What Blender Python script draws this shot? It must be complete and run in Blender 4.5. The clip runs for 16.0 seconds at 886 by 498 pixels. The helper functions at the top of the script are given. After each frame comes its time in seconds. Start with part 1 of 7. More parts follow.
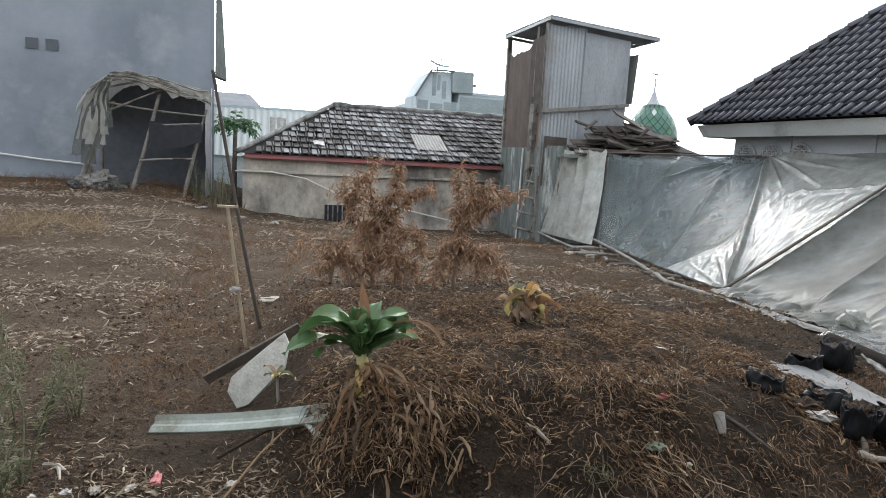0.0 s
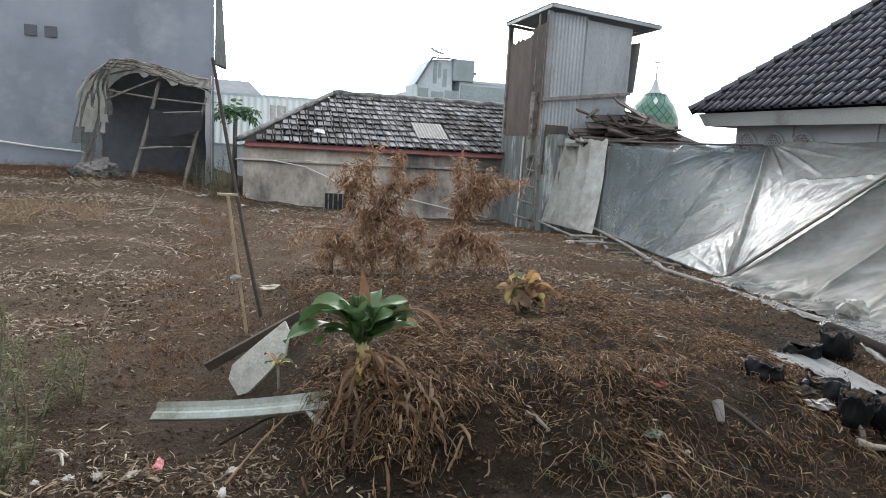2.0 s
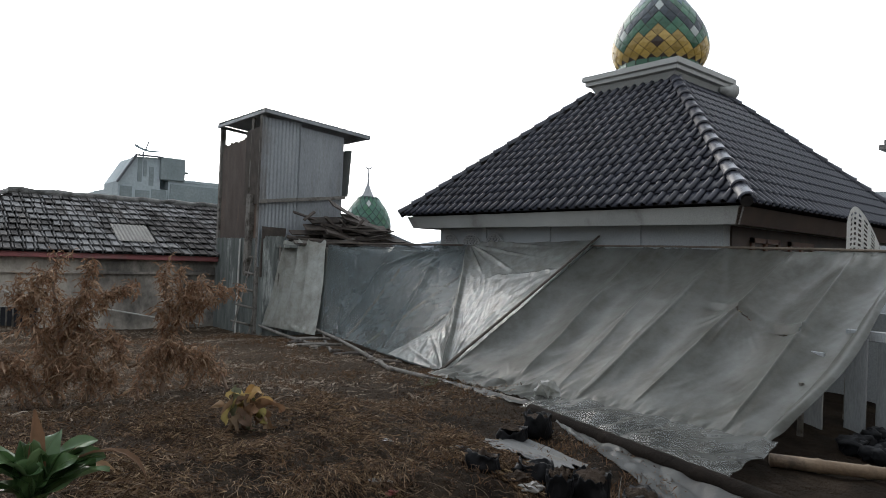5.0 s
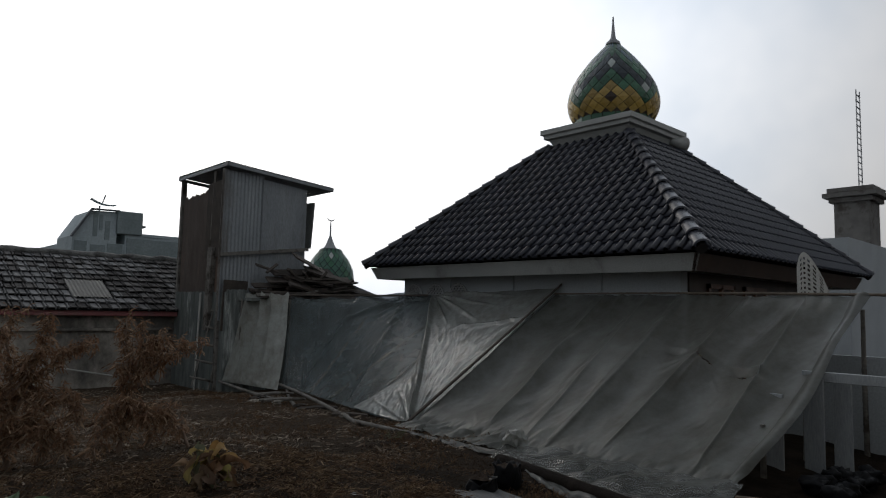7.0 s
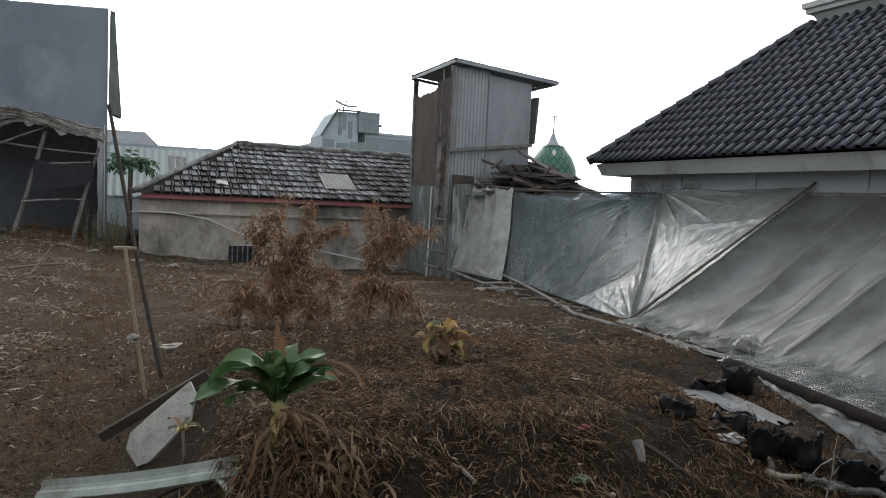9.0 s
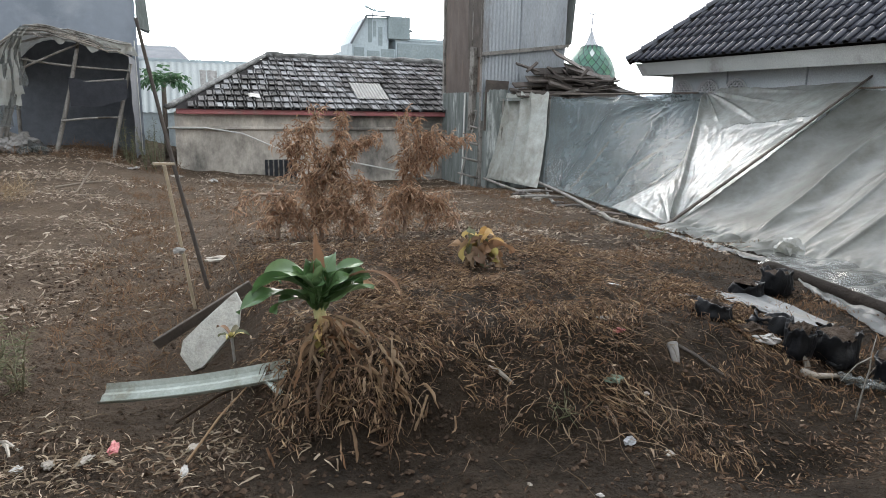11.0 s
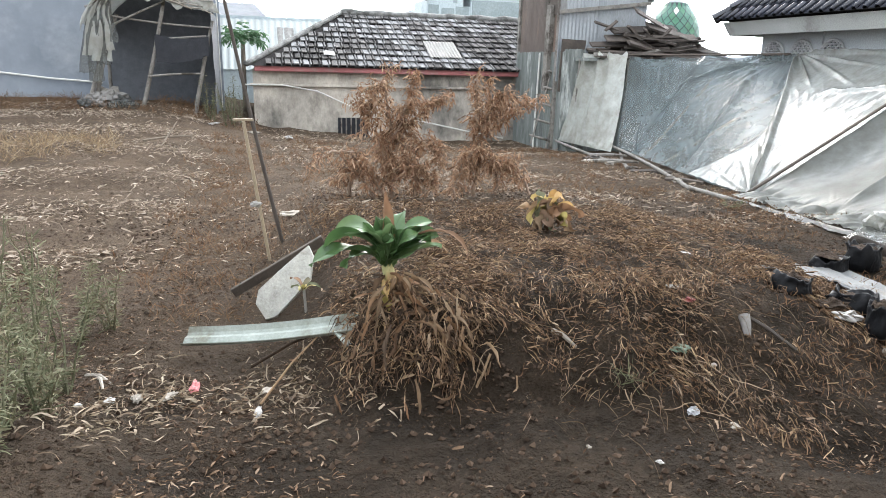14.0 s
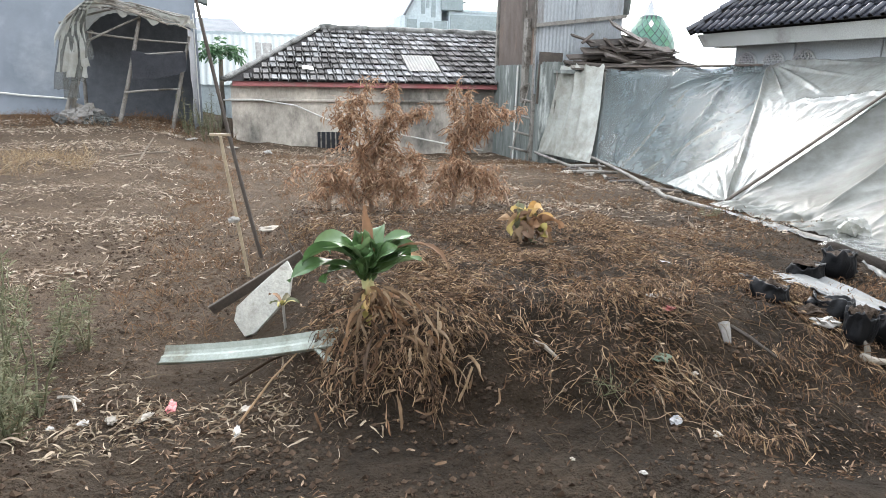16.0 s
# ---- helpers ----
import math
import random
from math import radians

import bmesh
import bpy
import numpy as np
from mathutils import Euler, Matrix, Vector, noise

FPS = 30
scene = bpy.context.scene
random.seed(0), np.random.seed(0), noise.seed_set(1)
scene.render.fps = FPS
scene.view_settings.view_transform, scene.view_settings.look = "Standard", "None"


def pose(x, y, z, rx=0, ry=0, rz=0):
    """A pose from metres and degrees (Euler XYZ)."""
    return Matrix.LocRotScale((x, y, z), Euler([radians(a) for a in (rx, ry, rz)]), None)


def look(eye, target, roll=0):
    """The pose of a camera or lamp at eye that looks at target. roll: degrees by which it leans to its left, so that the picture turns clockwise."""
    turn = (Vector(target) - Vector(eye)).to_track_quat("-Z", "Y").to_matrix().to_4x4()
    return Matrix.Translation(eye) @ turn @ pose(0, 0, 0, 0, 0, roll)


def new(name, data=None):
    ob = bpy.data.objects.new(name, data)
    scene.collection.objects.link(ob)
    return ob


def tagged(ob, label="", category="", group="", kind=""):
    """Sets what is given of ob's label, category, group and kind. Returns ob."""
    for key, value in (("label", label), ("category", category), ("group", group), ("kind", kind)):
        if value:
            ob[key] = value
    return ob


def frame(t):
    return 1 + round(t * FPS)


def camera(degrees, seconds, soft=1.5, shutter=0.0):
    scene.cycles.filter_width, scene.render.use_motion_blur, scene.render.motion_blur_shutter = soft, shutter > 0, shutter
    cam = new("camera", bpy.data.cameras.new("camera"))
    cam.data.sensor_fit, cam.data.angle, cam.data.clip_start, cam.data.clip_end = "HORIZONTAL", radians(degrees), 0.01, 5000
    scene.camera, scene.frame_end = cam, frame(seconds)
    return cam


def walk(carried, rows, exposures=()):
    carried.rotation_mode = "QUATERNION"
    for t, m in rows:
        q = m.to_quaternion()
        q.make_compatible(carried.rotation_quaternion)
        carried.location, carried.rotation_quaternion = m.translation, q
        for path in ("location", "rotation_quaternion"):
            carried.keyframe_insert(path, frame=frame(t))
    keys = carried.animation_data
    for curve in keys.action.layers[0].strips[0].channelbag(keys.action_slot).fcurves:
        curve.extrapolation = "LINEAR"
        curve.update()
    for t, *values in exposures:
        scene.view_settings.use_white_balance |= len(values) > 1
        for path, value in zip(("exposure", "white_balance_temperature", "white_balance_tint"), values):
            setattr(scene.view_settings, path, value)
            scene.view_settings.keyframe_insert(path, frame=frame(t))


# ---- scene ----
cam = camera(68.2, 16.0, soft=0.9, shutter=0.2)
PATH = [
    (0, (-1.173, -0.307, 1.515), (-0.628, 1.596, 1.231), 3.1),
    (0.5, (-1.171, -0.307, 1.516), (-0.628, 1.594, 1.215), 3.1),
    (1, (-1.166, -0.298, 1.517), (-0.625, 1.601, 1.196), 3.0),
    (1.5, (-1.173, -0.312, 1.513), (-0.632, 1.586, 1.19), 3.0),
    (2, (-1.173, -0.311, 1.514), (-0.629, 1.587, 1.196), 3.2),
    (2.5, (-1.173, -0.31, 1.514), (-0.63, 1.588, 1.195), 2.9),
    (3, (-1.175, -0.323, 1.52), (-0.538, 1.563, 1.323), 3.9),
    (3.5, (-1.176, -0.329, 1.508), (-0.392, 1.5, 1.31), 4.0),
    (4, (-1.185, -0.325, 1.528), (-0.144, 1.375, 1.368), 3.6),
    (4.5, (-1.177, -0.335, 1.56), (0.013, 1.272, 1.528), 3.1),
    (5, (-1.109, -0.22, 1.558), (0.164, 1.323, 1.58), 2.3),
    (5.2, (-1.149, -0.306, 1.582), (0.122, 1.236, 1.648), 2.2),
    (6.25, (-1.16, -0.26, 1.56), (0.24, 1.16, 1.80), 1.6),
    (7.3, (-1.17, -0.23, 1.536), (0.122, 1.293, 1.647), 1.4),
    (7.5, (-1.173, -0.224, 1.535), (0.054, 1.355, 1.585), 1.4),
    (8, (-1.215, -0.237, 1.533), (-0.259, 1.519, 1.49), 0.9),
    (8.5, (-1.211, -0.241, 1.501), (-0.366, 1.571, 1.442), 3.0),
    (9, (-1.206, -0.238, 1.493), (-0.399, 1.586, 1.341), 2.7),
    (9.5, (-1.208, -0.246, 1.497), (-0.456, 1.592, 1.257), 2.4),
    (10, (-1.199, -0.238, 1.492), (-0.476, 1.599, 1.176), 1.0),
    (12.3, (-1.199, -0.257, 1.486), (-0.513, 1.556, 0.992), 1.2),
    (12.5, (-1.198, -0.253, 1.485), (-0.525, 1.564, 0.99), 1.1),
    (13, (-1.201, -0.252, 1.479), (-0.676, 1.599, 0.935), 1.1),
    (13.5, (-1.2, -0.252, 1.481), (-0.701, 1.604, 0.93), 1.4),
    (14, (-1.208, -0.267, 1.487), (-0.711, 1.592, 0.941), 1.6),
    (14.5, (-1.195, -0.254, 1.486), (-0.695, 1.605, 0.944), 1.6),
    (15, (-1.196, -0.254, 1.485), (-0.66, 1.602, 0.969), 1.1),
    (15.5, (-1.196, -0.254, 1.483), (-0.652, 1.601, 0.972), 1.1),
    (16, (-1.192, -0.253, 1.483), (-0.641, 1.601, 0.976), 1.1),
]
EXPOSE = [(0, -0.11), (1.5, -0.07), (2.7, -0.10), (4.0, -0.49), (4.5, -0.95), (5.2, -1.34), (6.2, -2.14), (7.3, -2.79), (7.5, -2.69), (8.0, -1.84), (8.5, -1.33), (9.0, -0.99), (9.5, -0.54), (10.2, -0.25), (12.3, 0.42), (13.5, 0.63), (14.7, 0.69), (16, 0.74)]
walk(cam, [(t, look(eye, target, roll)) for t, eye, target, roll in PATH], EXPOSE)

# ---- daylight: a bright overcast, hazy sky, the veiled sun high beyond the prayer house ----
SUN_AZ, SUN_EL = radians(24.0), radians(28.0)   # clockwise from +y, above the horizon
world = bpy.data.worlds.new("overcast_sky")
scene.world = world
world.use_nodes = True
wn, wl = world.node_tree.nodes, world.node_tree.links
wn.clear()


def wnode(kind, **kw):
    n = wn.new(kind)
    for k, v in kw.items():
        n.inputs[k].default_value = v
    return n


sky = wn.new("ShaderNodeTexSky")
sky.sky_type, sky.sun_disc = "NISHITA", False
sky.sun_elevation, sky.sun_rotation = SUN_EL, SUN_AZ
sky.dust_density, sky.air_density = 6.0, 1.0
tc = wn.new("ShaderNodeTexCoord")
clouds = wnode("ShaderNodeTexNoise", Scale=1.6, Detail=5.0, Roughness=0.55)
wl.new(tc.outputs["Generated"], clouds.inputs["Vector"])
ramp = wn.new("ShaderNodeValToRGB")
ramp.color_ramp.elements[0].position, ramp.color_ramp.elements[1].position = 0.36, 0.62
ramp.color_ramp.elements[0].color = (0.65, 0.72, 0.81, 1)
ramp.color_ramp.elements[1].color = (1.02, 1.025, 1.04, 1)
wl.new(clouds.outputs["Fac"], ramp.inputs["Fac"])
bg_sky = wnode("ShaderNodeBackground", Strength=0.05)
wl.new(sky.outputs["Color"], bg_sky.inputs["Color"])
# the haze shines widely round the veiled sun
sunward = wn.new("ShaderNodeVectorMath")
sunward.operation = "DOT_PRODUCT"
sunward.inputs[1].default_value = (math.sin(SUN_AZ) * math.cos(SUN_EL), math.cos(SUN_AZ) * math.cos(SUN_EL), math.sin(SUN_EL))
wl.new(tc.outputs["Generated"], sunward.inputs[0])
glow = wnode("ShaderNodeMapRange", **{"From Min": 0.48, "From Max": 0.96, "To Min": 2.3, "To Max": 8.2})
glow.interpolation_type = "SMOOTHSTEP"
wl.new(sunward.outputs["Value"], glow.inputs["Value"])
bg_cloud = wn.new("ShaderNodeBackground")
wl.new(glow.outputs[0], bg_cloud.inputs["Strength"])
wl.new(ramp.outputs["Color"], bg_cloud.inputs["Color"])
both = wn.new("ShaderNodeAddShader")
wout = wn.new("ShaderNodeOutputWorld")
wl.new(bg_sky.outputs[0], both.inputs[0])
wl.new(bg_cloud.outputs[0], both.inputs[1])
wl.new(both.outputs[0], wout.inputs["Surface"])

sun = new("sun", bpy.data.lights.new("sun", "SUN"))
sun.data.energy, sun.data.angle, sun.data.color = 0.5, radians(20), (1.0, 0.96, 0.9)
sun.matrix_basis = look((0, 0, 30), (-math.sin(SUN_AZ) * math.cos(SUN_EL), -math.cos(SUN_AZ) * math.cos(SUN_EL), 30 - math.sin(SUN_EL)))

# ---- materials ----
def mat(name, a, b, scale=6.0, rough=0.8, metal=0.0, bump=0.3, fine=60.0, c=None, cover=0.5, spec=0.4, vary=0.0,
        stretch=(1, 1, 1), dist=0.02, coat=0.0, speck=1.0, dry_lit=None):
    """Two colours mixed by a coarse noise, grained by a fine one; c: a stain or wear colour in patches; vary: each object's own lightness."""
    m = bpy.data.materials.new(name)
    m.use_nodes = True
    n, l = m.node_tree.nodes, m.node_tree.links
    p = n["Principled BSDF"]
    co = n.new("ShaderNodeTexCoord")
    mp = n.new("ShaderNodeMapping")
    mp.inputs["Scale"].default_value = stretch
    l.new(co.outputs["Object"], mp.inputs["Vector"])

    def tex(s, d=6.0, r=0.6):
        t = n.new("ShaderNodeTexNoise")
        t.inputs["Scale"].default_value, t.inputs["Detail"].default_value, t.inputs["Roughness"].default_value = s, d, r
        l.new(mp.outputs[0], t.inputs["Vector"])
        return t

    def mix(f, x, y, blend="MIX"):
        k = n.new("ShaderNodeMix")
        k.data_type, k.blend_type = "RGBA", blend
        for sock, v in (("Factor", f), ("A", x), ("B", y)):
            s = [i for i in k.inputs if i.name == sock and i.enabled][0]
            if isinstance(v, (tuple, float)):
                s.default_value = (*v, 1) if isinstance(v, tuple) else v
            else:
                l.new(v, s)
        return [o for o in k.outputs if o.enabled][0]

    def band(src, lo, hi):
        r = n.new("ShaderNodeMapRange")
        r.inputs["From Min"].default_value, r.inputs["From Max"].default_value = lo, hi
        l.new(src, r.inputs["Value"])
        return r.outputs[0]

    coarse, grain = tex(scale), tex(fine, 4.0, 0.7)
    col = mix(band(coarse.outputs["Fac"], 0.35, 0.65), a, b)
    if c:
        patch = tex(scale * 0.45, 8.0, 0.7)
        col = mix(band(patch.outputs["Fac"], 0.62 - 0.25 * cover, 0.72 - 0.2 * cover), col, c)
    if dry_lit:
        # soil pales over the open field; the bank's shade is put into its colour
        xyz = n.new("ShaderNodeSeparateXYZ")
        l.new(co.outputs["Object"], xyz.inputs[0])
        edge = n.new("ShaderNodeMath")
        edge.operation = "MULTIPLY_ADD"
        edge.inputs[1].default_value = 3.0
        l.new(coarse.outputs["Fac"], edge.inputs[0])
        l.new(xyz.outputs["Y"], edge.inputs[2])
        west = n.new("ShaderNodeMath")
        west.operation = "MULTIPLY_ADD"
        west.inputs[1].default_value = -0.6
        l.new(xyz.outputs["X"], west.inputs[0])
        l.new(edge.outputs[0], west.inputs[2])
        col = mix(band(west.outputs[0], 4.0, 8.0), col, mix(band(coarse.outputs["Fac"], 0.35, 0.65), dry_lit, tuple(0.66 * v for v in dry_lit)))
    col = mix(band(grain.outputs["Fac"], 0.2, 0.8), mix(1.0, col, (1 - 0.28 * speck,) * 3, "MULTIPLY"), mix(1.0, col, (1 + 0.25 * speck,) * 3, "MULTIPLY"))
    if vary:
        info = n.new("ShaderNodeObjectInfo")
        g = n.new("ShaderNodeMapRange")
        g.inputs["To Min"].default_value, g.inputs["To Max"].default_value = 1 - vary, 1 + vary
        l.new(info.outputs["Random"], g.inputs["Value"])
        cx = n.new("ShaderNodeCombineColor")
        for i in range(3):
            l.new(g.outputs[0], cx.inputs[i])
        col = mix(1.0, col, cx.outputs[0], "MULTIPLY")
    l.new(col, p.inputs["Base Color"])
    rr = n.new("ShaderNodeMapRange")
    rr.inputs["To Min"].default_value, rr.inputs["To Max"].default_value = max(0.02, rough - 0.12), min(1.0, rough + 0.12)
    l.new(grain.outputs["Fac"], rr.inputs["Value"])
    l.new(rr.outputs[0], p.inputs["Roughness"])
    p.inputs["Metallic"].default_value, p.inputs["Specular IOR Level"].default_value, p.inputs["Coat Weight"].default_value = metal, spec, coat
    if bump:
        b1 = n.new("ShaderNodeBump")
        b1.inputs["Strength"].default_value, b1.inputs["Distance"].default_value = bump, dist
        l.new(grain.outputs["Fac"], b1.inputs["Height"])
        b2 = n.new("ShaderNodeBump")
        b2.inputs["Strength"].default_value, b2.inputs["Distance"].default_value = bump, dist * 3
        l.new(coarse.outputs["Fac"], b2.inputs["Height"])
        l.new(b1.outputs[0], b2.inputs["Normal"])
        l.new(b2.outputs[0], p.inputs["Normal"])
    return m


def island_mat(name, colours, rough=0.85, see=0.25, grain=30.0, spec=0.25):
    """Leaves, straw and scraps: each separate piece takes its own colour out of a list; thin pieces let some light through."""
    m = bpy.data.materials.new(name)
    m.use_nodes = True
    n, l = m.node_tree.nodes, m.node_tree.links
    p = n["Principled BSDF"]
    geo = n.new("ShaderNodeNewGeometry")
    ramp = n.new("ShaderNodeValToRGB")
    ramp.color_ramp.interpolation = "CONSTANT" if len(colours) > 6 else "LINEAR"
    el = ramp.color_ramp.elements
    while len(el) < len(colours):
        el.new(0.5)
    for i, c in enumerate(colours):
        el[i].position, el[i].color = i / max(1, len(colours) - 1), (*c, 1)
    # pieces of one mesh differ, and so do leaves that are objects of their own
    info = n.new("ShaderNodeObjectInfo")
    both_, part_ = n.new("ShaderNodeMath"), n.new("ShaderNodeMath")
    both_.operation, part_.operation = "ADD", "FRACT"
    l.new(geo.outputs["Random Per Island"], both_.inputs[0])
    l.new(info.outputs["Random"], both_.inputs[1])
    l.new(both_.outputs[0], part_.inputs[0])
    l.new(part_.outputs[0], ramp.inputs["Fac"])
    co = n.new("ShaderNodeTexCoord")
    t = n.new("ShaderNodeTexNoise")
    t.inputs["Scale"].default_value, t.inputs["Detail"].default_value = grain, 4.0
    l.new(co.outputs["Object"], t.inputs["Vector"])
    hsv = n.new("ShaderNodeHueSaturation")
    r = n.new("ShaderNodeMapRange")
    r.inputs["To Min"].default_value, r.inputs["To Max"].default_value = 0.6, 1.4
    l.new(t.outputs["Fac"], r.inputs["Value"])
    l.new(r.outputs[0], hsv.inputs["Value"])
    l.new(ramp.outputs["Color"], hsv.inputs["Color"])
    l.new(hsv.outputs[0], p.inputs["Base Color"])
    p.inputs["Roughness"].default_value, p.inputs["Specular IOR Level"].default_value = rough, spec
    if see:
        tr = n.new("ShaderNodeBsdfTranslucent")
        l.new(hsv.outputs[0], tr.inputs["Color"])
        ms = n.new("ShaderNodeMixShader")
        ms.inputs["Fac"].default_value = see
        l.new(p.outputs[0], ms.inputs[1])
        l.new(tr.outputs[0], ms.inputs[2])
        l.new(ms.outputs[0], n["Material Output"].inputs["Surface"])
    return m


def plastic_mat(name, colour, clear, rough=0.22, milky=0.3, crease=0.5, coat=0.0, wrinkle=0.25, spec=0.35):
    """Weathered clear sheeting: partly see-through, partly milky, with a wet gloss over fine creases."""
    m = bpy.data.materials.new(name)
    m.use_nodes = True
    n, l = m.node_tree.nodes, m.node_tree.links
    p = n["Principled BSDF"]
    p.inputs["Base Color"].default_value = (*colour, 1)
    p.inputs["Roughness"].default_value = rough
    p.inputs["Specular IOR Level"].default_value = spec
    p.inputs["Coat Weight"].default_value, p.inputs["Coat Roughness"].default_value = coat, 0.07
    co = n.new("ShaderNodeTexCoord")
    w = n.new("ShaderNodeTexNoise")
    w.inputs["Scale"].default_value, w.inputs["Detail"].default_value, w.inputs["Distortion"].default_value = 5.0, 5.0, 1.2
    l.new(co.outputs["Object"], w.inputs["Vector"])
    bp = n.new("ShaderNodeBump")
    bp.inputs["Strength"].default_value, bp.inputs["Distance"].default_value = crease, 0.05
    l.new(w.outputs["Fac"], bp.inputs["Height"])
    # long fine wrinkles that run down the slope
    mp = n.new("ShaderNodeMapping")
    mp.inputs["Scale"].default_value = (1.0, 5.0, 1.3)
    l.new(co.outputs["Object"], mp.inputs["Vector"])
    wr = n.new("ShaderNodeTexNoise")
    wr.noise_type = "RIDGED_MULTIFRACTAL"
    wr.inputs["Scale"].default_value, wr.inputs["Detail"].default_value, wr.inputs["Distortion"].default_value = 0.8, 4.0, 0.5
    l.new(mp.outputs[0], wr.inputs["Vector"])
    b2 = n.new("ShaderNodeBump")
    b2.inputs["Strength"].default_value, b2.inputs["Distance"].default_value = wrinkle, 0.03
    l.new(wr.outputs["Fac"], b2.inputs["Height"])
    l.new(bp.outputs[0], b2.inputs["Normal"])
    l.new(b2.outputs[0], p.inputs["Normal"])
    l.new(b2.outputs[0], p.inputs["Coat Normal"])
    dirt = n.new("ShaderNodeTexNoise")
    dirt.inputs["Scale"].default_value, dirt.inputs["Detail"].default_value = 2.2, 7.0
    l.new(co.outputs["Object"], dirt.inputs["Vector"])
    dr = n.new("ShaderNodeMapRange")
    dr.inputs["From Min"].default_value, dr.inputs["From Max"].default_value = 0.3, 0.7
    dr.inputs["To Min"].default_value, dr.inputs["To Max"].default_value = clear + 0.05, clear - 0.05
    l.new(dirt.outputs["Fac"], dr.inputs["Value"])
    dust = n.new("ShaderNodeTexNoise")
    dust.inputs["Scale"].default_value, dust.inputs["Detail"].default_value, dust.inputs["Roughness"].default_value = 3.3, 9.0, 0.72
    l.new(co.outputs["Object"], dust.inputs["Vector"])
    tint = n.new("ShaderNodeValToRGB")
    tint.color_ramp.elements[0].position, tint.color_ramp.elements[1].position = 0.35, 0.68
    tint.color_ramp.elements[0].color = (colour[0] * 0.76, colour[1] * 0.73, colour[2] * 0.68, 1)
    tint.color_ramp.elements[1].color = (colour[0] * 1.26, colour[1] * 1.30, colour[2] * 1.31, 1)
    l.new(dust.outputs["Fac"], tint.inputs["Fac"])
    l.new(tint.outputs["Color"], p.inputs["Base Color"])
    tl = n.new("ShaderNodeBsdfTranslucent")
    l.new(tint.outputs["Color"], tl.inputs["Color"])
    tp = n.new("ShaderNodeBsdfTransparent")
    m1, m2 = n.new("ShaderNodeMixShader"), n.new("ShaderNodeMixShader")
    m1.inputs["Fac"].default_value = milky
    l.new(p.outputs[0], m1.inputs[1])
    l.new(tl.outputs[0], m1.inputs[2])
    l.new(dr.outputs[0], m2.inputs["Fac"])
    l.new(m1.outputs[0], m2.inputs[1])
    l.new(tp.outputs[0], m2.inputs[2])
    l.new(m2.outputs[0], n["Material Output"].inputs["Surface"])
    return m


SOIL = mat("soil", (0.0152, 0.0112, 0.0079), (0.0327, 0.0237, 0.0164), 2.2, 0.95, bump=1.0, fine=46, c=(0.0477, 0.0347, 0.0238), cover=0.36, spec=0.08, dist=0.05, speck=1.4, dry_lit=(0.094, 0.068, 0.047))
PLASTER = mat("stained_plaster", (0.47, 0.432, 0.375), (0.31, 0.287, 0.252), 1.1, 0.92, bump=0.3, fine=14, c=(0.125, 0.118, 0.106), cover=0.62, stretch=(1, 1, 0.6), spec=0.2)
CEMENT = mat("bare_cement", (0.232, 0.258, 0.290), (0.150, 0.172, 0.200), 0.42, 0.9, bump=0.03, fine=6, c=(0.25, 0.272, 0.295), cover=0.15, spec=0.2, speck=0.25)
# vent openings: their shade is put into this dark grey
VENTGREY = mat("shaded_vent", (0.085, 0.095, 0.105), (0.07, 0.08, 0.09), 5.0, 0.9, bump=0.1)
# brown panelling colour, which also holds the south fascia's shade
TIMBERSHADE = mat("brown_timber_and_fascia_shade", (0.055, 0.036, 0.026), (0.035, 0.024, 0.019), 3.0, 0.6, bump=0.15, stretch=(1, 1, 0.3))
WALLGREY = mat("grey_wall_paint", (0.40, 0.43, 0.445), (0.345, 0.37, 0.385), 1.0, 0.75, bump=0.1, fine=40, spec=0.3)
FASCIA = mat("fascia_paint", (0.42, 0.43, 0.415), (0.36, 0.37, 0.355), 1.2, 0.6, bump=0.08, c=(0.19, 0.18, 0.165), cover=0.25)
REDTRIM = mat("faded_red_paint", (0.33, 0.125, 0.125), (0.27, 0.105, 0.105), 2.0, 0.85, bump=0.15, c=(0.22, 0.15, 0.14), cover=0.4)
ZINC = mat("weathered_zinc", (0.30, 0.32, 0.335), (0.23, 0.25, 0.265), 2.5, 0.55, metal=0.35, bump=0.1, fine=50, c=(0.17, 0.165, 0.16), cover=0.3, stretch=(1, 1, 0.25))
RUST = mat("rusted_sheet", (0.088, 0.070, 0.060), (0.125, 0.102, 0.088), 3.0, 0.85, bump=0.2, c=(0.16, 0.115, 0.09), cover=0.35, stretch=(1, 1, 0.4))
OLDZINC = mat("mossy_old_zinc", (0.0975, 0.1105, 0.1040), (0.1755, 0.1924, 0.1820), 7.0, 0.85, metal=0.1, bump=0.3, c=(0.4420, 0.4680, 0.4485), cover=0.2, stretch=(1, 1, 0.16))
WOOD = mat("grey_weathered_wood", (0.13, 0.105, 0.08), (0.20, 0.165, 0.13), 4.0, 0.85, bump=0.4, fine=45, vary=0.3, stretch=(1, 1, 0.2))
PILEWOOD = mat("dark_old_timber", (0.058, 0.050, 0.045), (0.10, 0.086, 0.075), 4.0, 0.85, bump=0.4, fine=45, vary=0.5, spec=0.2)
ENDLOG = mat("brown_bamboo_log", (0.14, 0.095, 0.06), (0.20, 0.145, 0.095), 4.0, 0.7, bump=0.3, fine=40, c=(0.07, 0.05, 0.035), cover=0.35)
DARKWOOD = mat("dark_wet_wood", (0.050, 0.042, 0.036), (0.085, 0.07, 0.058), 4.0, 0.8, bump=0.4, fine=45, vary=0.35)
